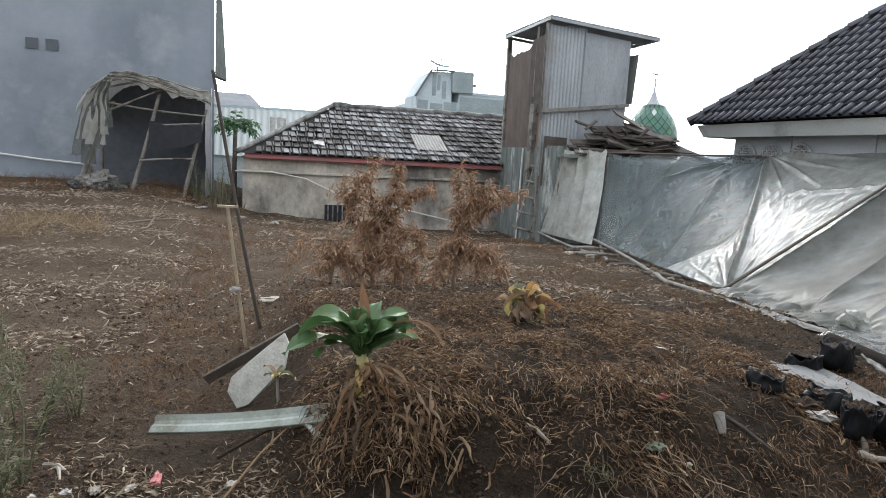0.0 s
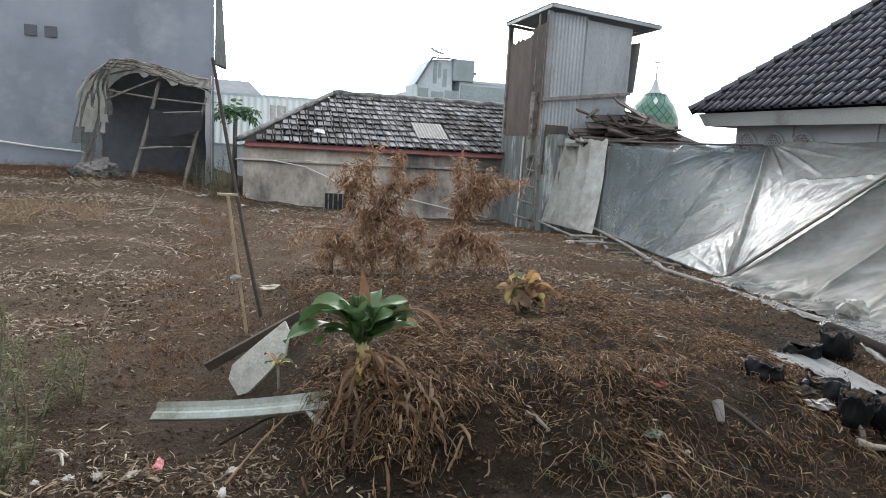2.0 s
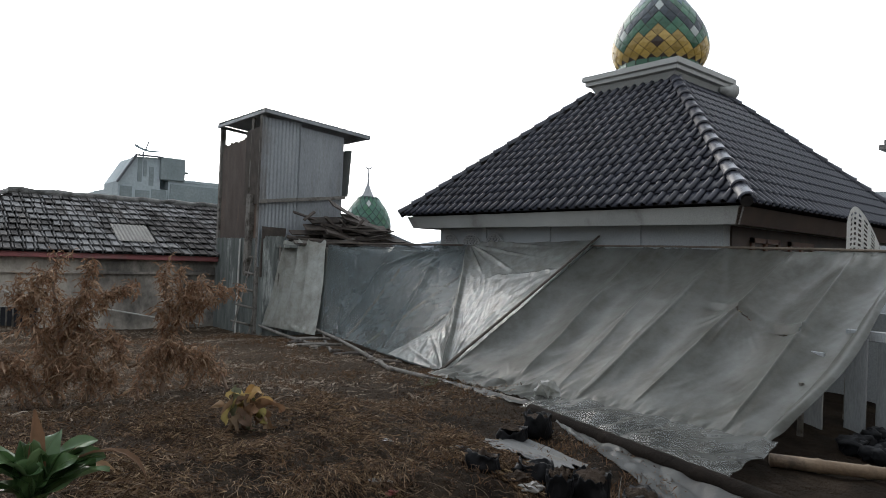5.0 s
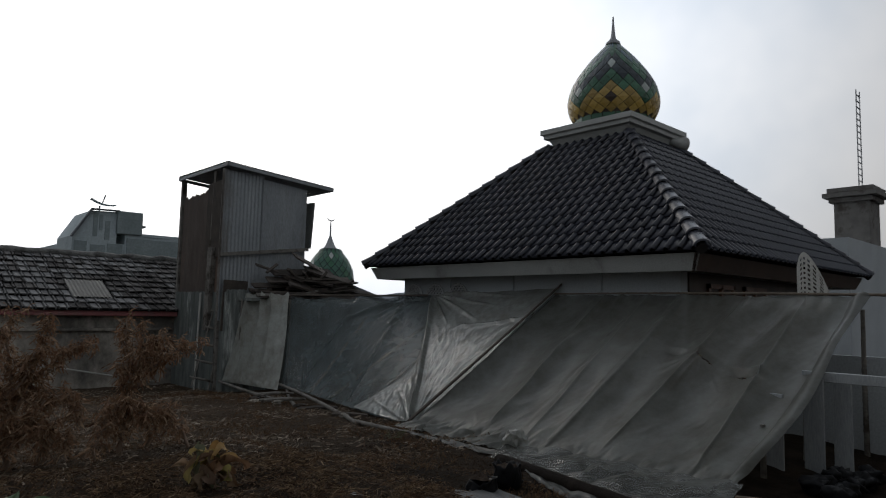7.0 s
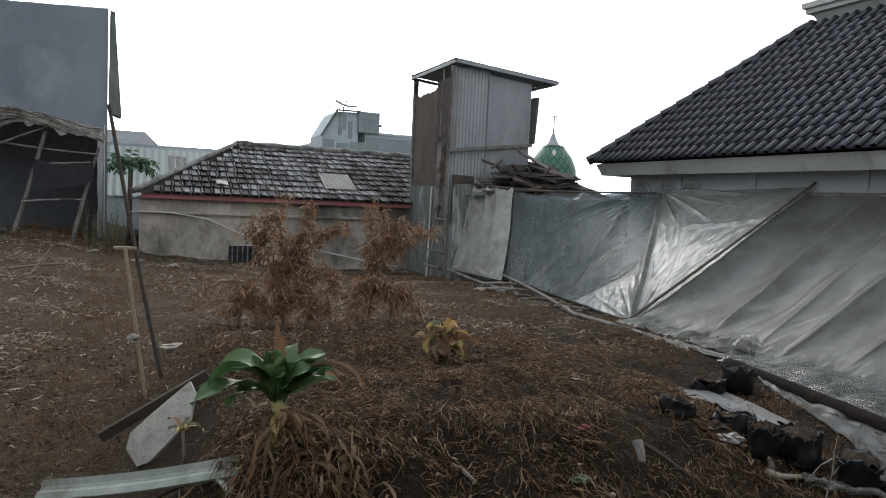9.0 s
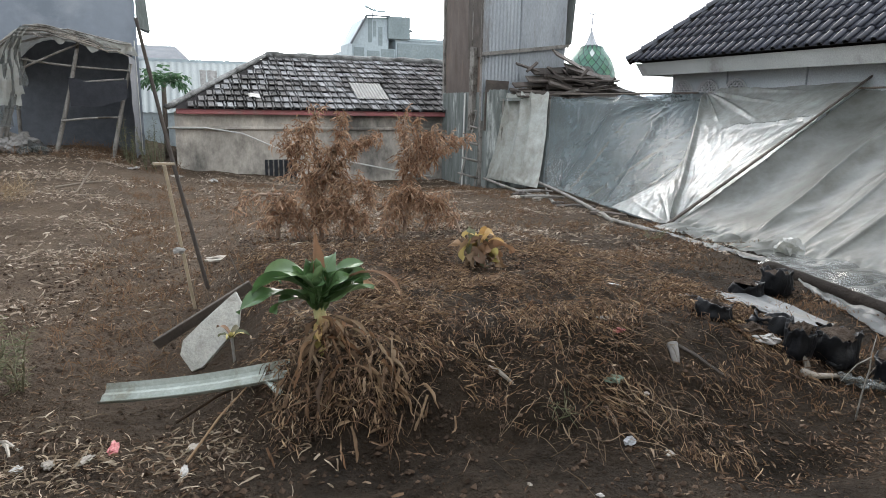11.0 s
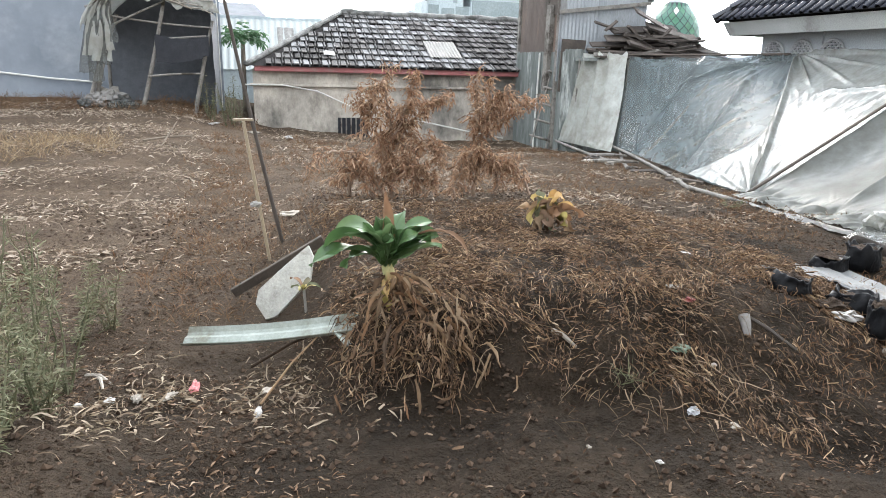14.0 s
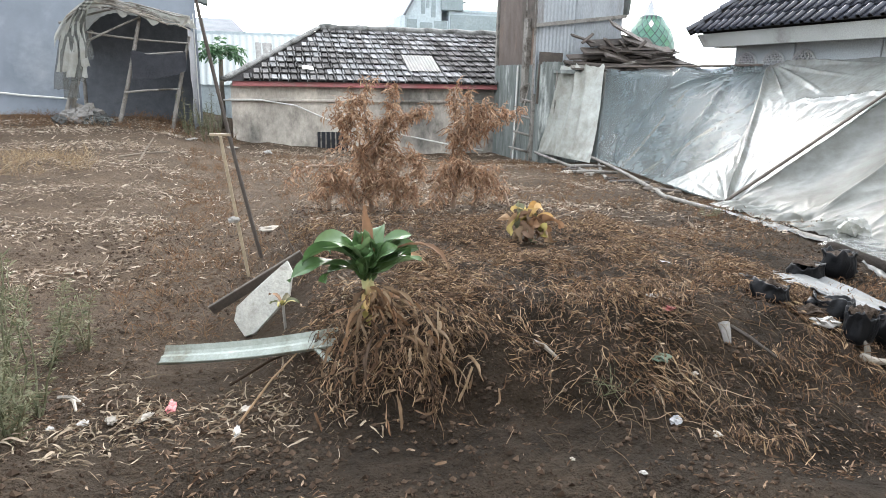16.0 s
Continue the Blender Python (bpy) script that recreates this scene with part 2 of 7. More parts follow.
BAMBOO = mat("pale_bamboo", (0.30, 0.245, 0.165), (0.22, 0.18, 0.125), 5.0, 0.6, bump=0.2, fine=40, vary=0.15, c=(0.14, 0.11, 0.08), cover=0.3)
GLAZED = mat("glazed_dark_tile", (0.0194, 0.0218, 0.0315), (0.0323, 0.0355, 0.0485), 3.0, 0.30, bump=0.04, fine=30, spec=0.5, vary=0.3)
# dark boards: the shade in the gaps between tiles is put into the colour
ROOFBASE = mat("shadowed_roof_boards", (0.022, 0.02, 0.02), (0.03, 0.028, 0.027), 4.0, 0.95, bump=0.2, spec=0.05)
CLAY = mat("old_clay_tile", (0.058, 0.055, 0.053), (0.10, 0.097, 0.095), 3.5, 0.9, bump=0.5, fine=30, c=(0.032, 0.031, 0.029), cover=0.45, spec=0.2, vary=0.55)
MORTAR = mat("mossy_mortar", (0.25, 0.25, 0.24), (0.165, 0.165, 0.158), 5.0, 0.95, bump=0.8, c=(0.07, 0.07, 0.065), cover=0.55, spec=0.15)
CONCRETE = mat("worn_concrete", (0.19, 0.183, 0.172), (0.14, 0.134, 0.127), 3.0, 0.9, bump=0.3, c=(0.08, 0.07, 0.06), cover=0.4)
GREYPOST = mat("grey_weathered_paint", (0.3400, 0.3600, 0.3700), (0.2600, 0.2800, 0.2900), 2.0, 0.8, bump=0.15, stretch=(1, 1, 0.2))
WHITEPOST = mat("whitewashed_post", (0.42, 0.43, 0.43), (0.35, 0.36, 0.36), 2.0, 0.8, bump=0.15)
# far walls and roofs: distance haze is put into the pale bluish colours
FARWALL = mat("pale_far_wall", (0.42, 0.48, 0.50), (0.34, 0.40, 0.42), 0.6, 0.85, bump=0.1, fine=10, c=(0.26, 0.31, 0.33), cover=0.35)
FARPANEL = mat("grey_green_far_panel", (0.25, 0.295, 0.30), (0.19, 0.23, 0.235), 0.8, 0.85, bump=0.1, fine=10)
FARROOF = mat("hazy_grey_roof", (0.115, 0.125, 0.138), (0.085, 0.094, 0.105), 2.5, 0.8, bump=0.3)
GREENZINC = mat("pale_grey_green_zinc_roof", (0.37, 0.395, 0.385), (0.32, 0.345, 0.335), 0.8, 0.5, metal=0.2, bump=0.08)
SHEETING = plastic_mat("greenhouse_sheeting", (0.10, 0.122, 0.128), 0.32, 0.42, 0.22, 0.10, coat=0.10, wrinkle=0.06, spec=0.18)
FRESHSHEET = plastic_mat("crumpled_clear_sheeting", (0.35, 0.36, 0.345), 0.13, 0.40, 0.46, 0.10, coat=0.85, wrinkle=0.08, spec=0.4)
PANELSHEET = plastic_mat("milky_end_sheeting", (0.42, 0.43, 0.40), 0.14, 0.5, 0.35, 0.2, coat=0.3)
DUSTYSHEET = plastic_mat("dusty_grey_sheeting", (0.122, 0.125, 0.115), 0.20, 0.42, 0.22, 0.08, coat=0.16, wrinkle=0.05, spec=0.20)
OLDSHEET = plastic_mat("brittle_milky_sheeting", (0.090, 0.095, 0.090), 0.30, 0.5, 0.25, 0.2, coat=0.16)
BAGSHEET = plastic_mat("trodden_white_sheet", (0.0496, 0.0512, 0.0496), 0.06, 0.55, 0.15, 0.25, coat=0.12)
SHEDSHADE = mat("shed_inner_shade", (0.060, 0.066, 0.076), (0.080, 0.087, 0.098), 8.0, 0.9, bump=0.2)
NETANDSHADE = mat("black_net_and_vent_shade", (0.016, 0.017, 0.021), (0.024, 0.026, 0.031), 8.0, 0.9, bump=0.3)
SACK = plastic_mat("torn_grey_tarp", (0.30, 0.30, 0.28), 0.06, 0.5, 0.3)
DOMEGREEN = mat("green_dome_enamel", (0.032, 0.105, 0.062), (0.052, 0.14, 0.082), 3.0, 0.35, bump=0.03, vary=0.3)
DOMEYELLOW = mat("yellow_dome_enamel", (0.36, 0.24, 0.06), (0.42, 0.30, 0.10), 3.0, 0.38, bump=0.03, vary=0.3)
DOMEDARK = mat("dark_dome_enamel", (0.045, 0.03, 0.025), (0.06, 0.045, 0.035), 3.0, 0.4, bump=0.03)
DOMENAVY = mat("navy_dome_enamel", (0.020, 0.030, 0.038), (0.030, 0.043, 0.052), 3.0, 0.35, bump=0.03, vary=0.3)
DOMEBLUE = mat("blue_dome_enamel", (0.045, 0.085, 0.11), (0.06, 0.11, 0.14), 3.0, 0.35, bump=0.03, vary=0.3)
DOMEWHITE = mat("pale_dome_enamel", (0.40, 0.44, 0.42), (0.36, 0.40, 0.38), 3.0, 0.4, bump=0.03)
STEEL = mat("dull_steel", (0.32, 0.33, 0.34), (0.26, 0.27, 0.28), 5.0, 0.45, metal=0.7, bump=0.05)
WHITEPIPE = mat("white_plastic_pipe", (0.55, 0.55, 0.52), (0.47, 0.47, 0.44), 5.0, 0.5, bump=0.05)
BLACKPLASTIC = mat("black_plastic_bag", (0.006, 0.0065, 0.0075), (0.011, 0.0115, 0.013), 9.0, 0.40, bump=0.3, fine=25, dist=0.012, spec=0.10)
CLODSOIL = mat("dry_bag_soil", (0.030, 0.022, 0.017), (0.060, 0.045, 0.034), 12.0, 0.95, bump=0.9, fine=60, spec=0.08)
PALEBOARD = mat("pale_grey_sheet", (0.0930, 0.0967, 0.0967), (0.0651, 0.0670, 0.0657), 4.0, 0.7, bump=0.15, fine=40, c=(0.0930, 0.0837, 0.0713), cover=0.3)
LOGWOOD = mat("dark_rotten_log", (0.0085, 0.0068, 0.0055), (0.016, 0.0125, 0.010), 5.0, 0.9, bump=0.6, fine=45, spec=0.08, c=(0.032, 0.026, 0.02), cover=0.15)
GREYBEAM = mat("grey_dirty_beam", (0.15, 0.142, 0.128), (0.22, 0.208, 0.188), 6.0, 0.85, bump=0.5, fine=45, c=(0.06, 0.052, 0.042), cover=0.45, spec=0.2)
PAPERWHITE = mat("dirty_white_plastic", (0.27, 0.265, 0.25), (0.17, 0.162, 0.148), 12.0, 0.6, bump=0.2)
FOIL = mat("crumpled_foil", (0.33, 0.34, 0.35), (0.16, 0.165, 0.17), 20.0, 0.4, metal=0.6, bump=0.6, fine=60)
REDPACK = mat("red_packet", (0.22, 0.025, 0.03), (0.28, 0.09, 0.09), 20.0, 0.5, bump=0.3)
ZINCSTRIP = mat("greenish_zinc_strip", (0.27, 0.30, 0.275), (0.20, 0.225, 0.20), 5.0, 0.65, metal=0.1, bump=0.15, c=(0.12, 0.115, 0.085), cover=0.35)
PANELMAT = mat("pale_patched_board", (0.44, 0.44, 0.40), (0.34, 0.34, 0.31), 12.0, 0.75, bump=0.3, c=(0.24, 0.23, 0.20), cover=0.4)
LEAFGREEN = island_mat("glossy_green_leaf", [(0.036, 0.078, 0.026), (0.056, 0.112, 0.040), (0.095, 0.155, 0.066)], 0.36, 0.22, 14.0, 0.5)
STEMSHEATH = mat("pale_stem_sheath", (0.30, 0.32, 0.15), (0.26, 0.20, 0.09), 9.0, 0.6, bump=0.3, fine=40, c=(0.24, 0.12, 0.05), cover=0.45, stretch=(1, 1, 0.3))
LEAFRIB = island_mat("pale_green_midrib", [(0.10, 0.16, 0.065), (0.14, 0.20, 0.09)], 0.5, 0.1)
LEAFYELLOW = island_mat("yellowing_leaf", [(0.42, 0.31, 0.09), (0.52, 0.44, 0.21), (0.32, 0.16, 0.055), (0.24, 0.22, 0.070), (0.44, 0.32, 0.13)], 0.6, 0.3, 16.0)
LEAFORANGE = island_mat("withered_orange_leaf", [(0.15, 0.085, 0.048), (0.23, 0.135, 0.078), (0.11, 0.07, 0.046), (0.30, 0.20, 0.12)], 0.8, 0.25, 20.0)
DEADSTEM = mat("dry_grey_stem", (0.25, 0.185, 0.14), (0.17, 0.12, 0.088), 8.0, 0.9, bump=0.3, fine=50, vary=0.3, stretch=(1, 1, 0.3))
DEADLEAF = island_mat("dead_red_brown_foliage", [(0.130, 0.070, 0.042), (0.29, 0.178, 0.112), (0.185, 0.102, 0.060), (0.42, 0.30, 0.205), (0.092, 0.053, 0.034)], 0.9, 0.3)
HANGLEAF = island_mat("tan_withered_leaf", [(0.0552, 0.0356, 0.0230), (0.1265, 0.0851, 0.0529), (0.2185, 0.1587, 0.1035), (0.0805, 0.0494, 0.0299), (0.1495, 0.0851, 0.0448), (0.2760, 0.2127, 0.1437)], 0.85, 0.2, 26.0)
DRYLEAF = island_mat("brown_dead_leaf", [(0.0286, 0.017, 0.0108), (0.0935, 0.054, 0.0297), (0.209, 0.14, 0.0828), (0.0495, 0.028, 0.0162), (0.1155, 0.062, 0.0306), (0.264, 0.19, 0.1215)], 0.85, 0.2)
STRAW = island_mat("dry_straw", [(0.0464, 0.0290, 0.0186), (0.1183, 0.0754, 0.0452), (0.0708, 0.0452, 0.0290), (0.1810, 0.1206, 0.0708), (0.0824, 0.0499, 0.0302), (0.0383, 0.0255, 0.0162), (0.2598, 0.1833, 0.1102), (0.1346, 0.0812, 0.0464), (0.3932, 0.2877, 0.1763)], 0.9, 0.15)
LITTER = island_mat("leaf_litter", [(0.0468, 0.0272, 0.0160), (0.1091, 0.0660, 0.0390), (0.1767, 0.1212, 0.0781), (0.0676, 0.0388, 0.0231), (0.2806, 0.2134, 0.1508)], 0.9, 0.1)
FIELDLITTER = island_mat("pale_field_litter", [(0.0915, 0.0671, 0.0488), (0.2074, 0.1610, 0.1196), (0.3538, 0.2928, 0.2318), (0.1342, 0.0976, 0.0708), (0.4514, 0.3904, 0.3172)], 0.9, 0.1)
CLODS = island_mat("soil_clods", [(0.0250, 0.0175, 0.0126), (0.0466, 0.0319, 0.0225), (0.0824, 0.0573, 0.0402)], 0.97, 0.0, 25.0, 0.08)
WEED = island_mat("grey_green_weed", [(0.058, 0.067, 0.036), (0.105, 0.112, 0.064), (0.17, 0.168, 0.108), (0.12, 0.102, 0.062)], 0.8, 0.3)
DRYGRASS = island_mat("dry_grass", [(0.28, 0.215, 0.13), (0.21, 0.15, 0.09), (0.15, 0.10, 0.062), (0.36, 0.29, 0.19)], 0.9, 0.25)
PALM = island_mat("palm_leaf", [(0.05, 0.11, 0.05), (0.08, 0.15, 0.075)], 0.5, 0.3)
SCRAPMAT = mat("mixed_pale_scrap", (0.272, 0.248, 0.212), (0.176, 0.156, 0.128), 15.0, 0.8, bump=0.3, vary=0.4)
GREENRAG = mat("dull_green_rag", (0.075, 0.105, 0.075), (0.11, 0.14, 0.10), 15.0, 0.85, bump=0.4)


# ---- builders ----
def root_matrix(ob):
    m = ob.matrix_basis.copy()
    while ob.parent:
        ob = ob.parent
        m = ob.matrix_basis @ m
    return m


def thing(name, at, label="", category="", group="", kind="", turn=0.0):
    e = new(name)
    e.empty_display_size = 0.1
    e.matrix_basis = pose(*at, 0, 0, turn)
    return tagged(e, label, category, group, kind)


def part(name, bm, material, parent=None, label="", smooth=False, kind=""):
    """Links a bmesh, given in world places, as one mesh under a thing or a part."""
    if parent:
        bm.transform(root_matrix(parent).inverted())
    me = bpy.data.meshes.new(name)
    bm.to_mesh(me)
    bm.free()
    me.materials.append(material)
    if smooth:
        me.shade_smooth()
    ob = new(name, me)
    if parent:
        ob.parent = parent
    return tagged(ob, label, kind=kind)


def solo(name, bm, material, label, category="", group="", kind="", smooth=False):
    """A thing of one mesh, its origin at the middle of its foot."""
    lo = Vector([min(v.co[i] for v in bm.verts) for i in range(3)])
    hi = Vector([max(v.co[i] for v in bm.verts) for i in range(3)])
    at = Vector(((lo.x + hi.x) / 2, (lo.y + hi.y) / 2, lo.z))
    bm.transform(Matrix.Translation(-at))
    ob = part(name, bm, material, None, "", smooth)
    ob.matrix_basis = Matrix.Translation(at)
    return tagged(ob, label, category, group, kind)


def box(bm, lo, hi, turn=None, bevel=0.0):
    """A box between two corners; turn: a matrix about its middle."""
    lo, hi = Vector(lo), Vector(hi)
    mid, size = (lo + hi) / 2, hi - lo
    m = Matrix.Translation(mid) @ (turn.to_4x4() if turn else Matrix.Identity(4)) @ Matrix.Diagonal((*size, 1))
    r = bmesh.ops.create_cube(bm, size=1.0, matrix=m)
    if bevel:
        edges = list({e for v in r["verts"] for e in v.link_edges})
        bmesh.ops.bevel(bm, geom=edges, offset=bevel, segments=1, affect="EDGES")
    return bm


def plank(bm, p, q, w, h, roll=0.0, bevel=0.0):
    """A squared timber from p to q."""
    p, q = Vector(p), Vector(q)
    d = q - p
    m = Matrix.Translation((p + q) / 2) @ d.to_track_quat("Y", "Z").to_matrix().to_4x4() @ Matrix.Rotation(roll, 4, "Y") @ Matrix.Diagonal((w, d.length, h, 1))
    r = bmesh.ops.create_cube(bm, size=1.0, matrix=m)
    if bevel:
        bmesh.ops.bevel(bm, geom=list({e for v in r["verts"] for e in v.link_edges}), offset=bevel, segments=1, affect="EDGES")
    return bm


def tube(bm, pts, radii, seg=8):
    """A round, tapering tube along points."""
    pts = [Vector(p) for p in pts]
    if not isinstance(radii, (list, tuple)):
        radii = [radii] * len(pts)
    rings = []
    for i, p in enumerate(pts):
        d = (pts[min(i + 1, len(pts) - 1)] - pts[max(i - 1, 0)]).normalized()
        u = d.orthogonal().normalized() if i == 0 else (rings[-1][1] - d * rings[-1][1].dot(d)).normalized()
        v = d.cross(u)
        ring = [bm.verts.new(p + (u * math.cos(a) + v * math.sin(a)) * radii[i]) for a in (2 * math.pi * k / seg for k in range(seg))]
        rings.append((ring, u))
    for (a, _), (b, _) in zip(rings, rings[1:]):
        for k in range(seg):
            bm.faces.new((a[k], a[(k + 1) % seg], b[(k + 1) % seg], b[k]))
    bm.faces.new(rings[0][0][::-1])
    bm.faces.new(rings[-1][0])
    return bm


def bamboo(bm, p, q, r, rng, bow=0.02, joints=None, seg=7):
    """A cane with swollen joints and a slight bow."""
    p, q = Vector(p), Vector(q)
    n = joints or max(2, int((q - p).length / 0.32))
    side = Vector((rng.uniform(-1, 1), rng.uniform(-1, 1), rng.uniform(-1, 1))) * bow
    pts, rad = [], []
    for i in range(n + 1):
        f = i / n
        c = p.lerp(q, f) + side * math.sin(math.pi * f)
        for df, k in ((-0.012, 1.0), (0, 1.16), (0.012, 1.0)):
            g = min(1, max(0, f + df))
            if pts and (p.lerp(q, g) - last).length < 1e-4:
                continue
            last = p.lerp(q, g)
            pts.append(last + side * math.sin(math.pi * g))
            rad.append(r * k * (1 - 0.25 * g))
    return tube(bm, pts, rad, seg)


def grid(bm, nu, nv, f):
    """A sheet of nu by nv cells: f(u, v) gives the place for u, v from 0 to 1."""
    vs = [[bm.verts.new(f(i / nu, j / nv)) for j in range(nv + 1)] for i in range(nu + 1)]
    for i in range(nu):
        for j in range(nv):
            bm.faces.new((vs[i][j], vs[i + 1][j], vs[i + 1][j + 1], vs[i][j + 1]))
    return bm


def corrugated(bm, o, u, v, pitch=0.076, amp=0.009, rng=None, ragged=0.0):
    """A corrugated sheet from corner o along u (across the waves) and v."""
    o, u, v = Vector(o), Vector(u), Vector(v)
    n = u.cross(v).normalized()
    waves = max(2, round(u.length / pitch))
    cols = waves * 4

    def f(a, b):
        w = math.sin(2 * math.pi * waves * a) * amp
        rag = (noise.noise(Vector((a * 23, b * 3, o.x))) * ragged) if ragged and b > 0.99 else 0
        return o + u * a + v * b + n * (w + 0.006 * noise.noise(Vector((a * 3, b * 2, o.y)))) + v.normalized() * rag
    return grid(bm, cols, 4, f)


def smooth01(a, b, x):
    t = min(1.0, max(0.0, (x - a) / (b - a)))
    return t * t * (3 - 2 * t)

# ---- ground: one sheet to the horizon, with a bank, a field that rises to the back and a dip along the old house ----
def ground_z(x, y):
    h = 0.58 * smooth01(-0.5, -3.6, x) * smooth01(4.0, 15.0, y)
    edge = 0.16 * noise.noise(Vector((x * 0.9, 3.1, 0.0))) + 0.10 * smooth01(0.3, 2.2, x)
    hollow = 0.16 * math.exp(-((x + 0.32) / 0.16) ** 2)
    bed = smooth01(2.12 + edge + hollow - 0.38 * smooth01(-0.1, 1.0, x), 2.74 + edge, y) * smooth01(-1.25, -0.70, x + 0.25 * (y - 3.0) * (y < 3.0)) * (1 - 0.78 * smooth01(4.0, 8.5, y)) * (1 - 0.72 * smooth01(1.2, 2.8, x))
    h += 0.37 * bed
    h -= 0.24 * smooth01(9.0, 13.5, y) * smooth01(-1.3, 1.6, x)
    # a low mound beside the path, and the trodden path between it and the bank
    h += 0.15 * smooth01(0.06, -0.42, (x + 1.77) * 0.77 + (y - 2.25) * 0.64) * smooth01(3.6, 2.7, y) * smooth01(0.7, 1.5, y) * smooth01(-1.25, -1.6, x)
    h -= 0.04 * math.exp(-((x + 1.55 + 0.12 * (y - 4)) / 0.35) ** 2) * smooth01(2.2, 3.2, y) * smooth01(11.0, 8.0, y)
    h -= 0.10 * math.exp(-((x - 1.25) / 0.4) ** 2 - ((y - 1.58) / 0.15) ** 2)
    far = smooth01(40, 17, max(abs(x), abs(y)))
    rough = 0.030 * noise.noise(Vector((x * 1.7, y * 1.7, 0))) + 0.018 * noise.noise(Vector((x * 5.1, y * 5.1, 4))) + 0.010 * noise.noise(Vector((x * 13, y * 13, 9)))
    bank = smooth01(1.5, 2.1, y) * smooth01(4.6, 3.4, y) * smooth01(-1.0, -0.6, x) * smooth01(3.2, 2.2, x)
    rough += bank * (0.045 * noise.noise(Vector((x * 3.3, y * 3.3, 14))) + 0.036 * noise.noise(Vector((x * 8.5, y * 8.5, 12))) + 0.016 * noise.noise(Vector((x * 21, y * 21, 6))))
    rough += 0.02 * math.sin(y * 4.2 + 0.6 * math.sin(x)) * smooth01(-1.6, -2.6, x) * smooth01(5.5, 7.0, y)
    return h * far + rough * far


def axis(lo, hi, a, b, fine, mid):
    """Steps along one axis: fine between a and b, growing outside."""
    xs = list(np.arange(a, b + 1e-6, fine))
    for sign, end, at in ((-1, lo, a), (1, hi, b)):
        step, x = fine, at
        while abs(x - at) < abs(end - at):
            step = min(step * 1.25, 400)
            x += sign * step
            xs.append(x)
    return sorted(xs)


gx, gy = axis(-1800, 1800, -4.6, 5.0, 0.045, 0), axis(-1800, 1800, 1.0, 8.0, 0.045, 0)
gv = [(x, y, ground_z(x, y)) for y in gy for x in gx]
W = len(gx)
gf = [(j * W + i, j * W + i + 1, (j + 1) * W + i + 1, (j + 1) * W + i) for j in range(len(gy) - 1) for i in range(W - 1)]
gm = bpy.data.meshes.new("ground")
gm.from_pydata(gv, [], gf)
gm.shade_smooth()
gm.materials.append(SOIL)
tagged(new("ground", gm), "bare dark brown garden soil with a low bank", "ground", kind="structure")

# ---- concrete edge by the camera ----
bm = bmesh.new()
grid(bm, 30, 8, lambda u, v: Vector((0.15 + 2.0 * u, 1.12 + 0.19 * u - 6.0 * (1 - v) + 0.012 * noise.noise(Vector((u * 40, 0, 0))) * (v > 0.9), 0.03 + 0.006 * noise.noise(Vector((u * 20, v * 9, 1))))))
r = bmesh.ops.extrude_face_region(bm, geom=bm.faces[:])
bmesh.ops.translate(bm, vec=(0, 0, -0.12), verts=[v for v in r["geom"] if isinstance(v, bmesh.types.BMVert)])
bmesh.ops.recalc_face_normals(bm, faces=bm.faces[:])
solo("pavement", bm, CONCRETE, "worn grey concrete slab edge beside the soil bank", "pavement", kind="structure")


# ---- an unseen near-house wall, added to cut the sky light from the south ----
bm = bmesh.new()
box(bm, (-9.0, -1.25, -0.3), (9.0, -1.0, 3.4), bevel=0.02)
solo("wall_south", bm, PLASTER, "unseen near-house wall added to block southern sky light", "wall", kind="structure")

# ---- the old house behind the garden ----
house = thing("old_house", (1.5, 16.9, 0), "low old house with stained plaster wall and mossy clay tile roof", "house")
bm = bmesh.new()
box(bm, (-1.5, 14.3, -0.6), (9.5, 19.4, 1.27))
part("wall", bm, PLASTER, house)
bm = bmesh.new()
box(bm, (-1.56, 14.22, 0.93), (9.5, 14.3, 0.985), bevel=0.008)
part("ledge", bm, PLASTER, house, "weathered plaster ledge")
bm = bmesh.new()
box(bm, (-1.46, 14.10, 1.235), (9.5, 14.24, 1.365), bevel=0.01)
part("eave_board", bm, REDTRIM, house, "faded red painted eave board")
EAVE_Y, EAVE_Z, RIDGE_Y, RIDGE_Z, HIP_X = 14.05, 1.37, 16.9, 2.60, 0.62
bm = bmesh.new()
c = [bm.verts.new(p) for p in ((-1.58, EAVE_Y, EAVE_Z - 0.03), (9.6, EAVE_Y, EAVE_Z - 0.03), (9.6, RIDGE_Y, RIDGE_Z - 0.03), (HIP_X, RIDGE_Y, RIDGE_Z - 0.03), (-1.58, 19.7, EAVE_Z - 0.03), (9.6, 19.7, EAVE_Z - 0.03))]
for f in ((0, 1, 2, 3), (0, 3, 4), (4, 3, 2, 5), (0, 4, 5, 1)):
    bm.faces.new([c[i] for i in f])
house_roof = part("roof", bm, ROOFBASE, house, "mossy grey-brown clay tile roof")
bm = bmesh.new()
tube(bm, [(-1.66, EAVE_Y - 0.03, EAVE_Z + 0.03)] + [Vector((-1.6, EAVE_Y, EAVE_Z + 0.0)).lerp(Vector((HIP_X, RIDGE_Y, RIDGE_Z + 0.02)), i / 14) + Vector((0, 0, 0.012 * (i % 2))) for i in range(15)], [0.04] + [0.058 + 0.012 * math.sin(i * 2.7) for i in range(15)], 8)
part("hip_ridge", bm, MORTAR, house_roof, "mortar-covered hip", True)
bm = bmesh.new()
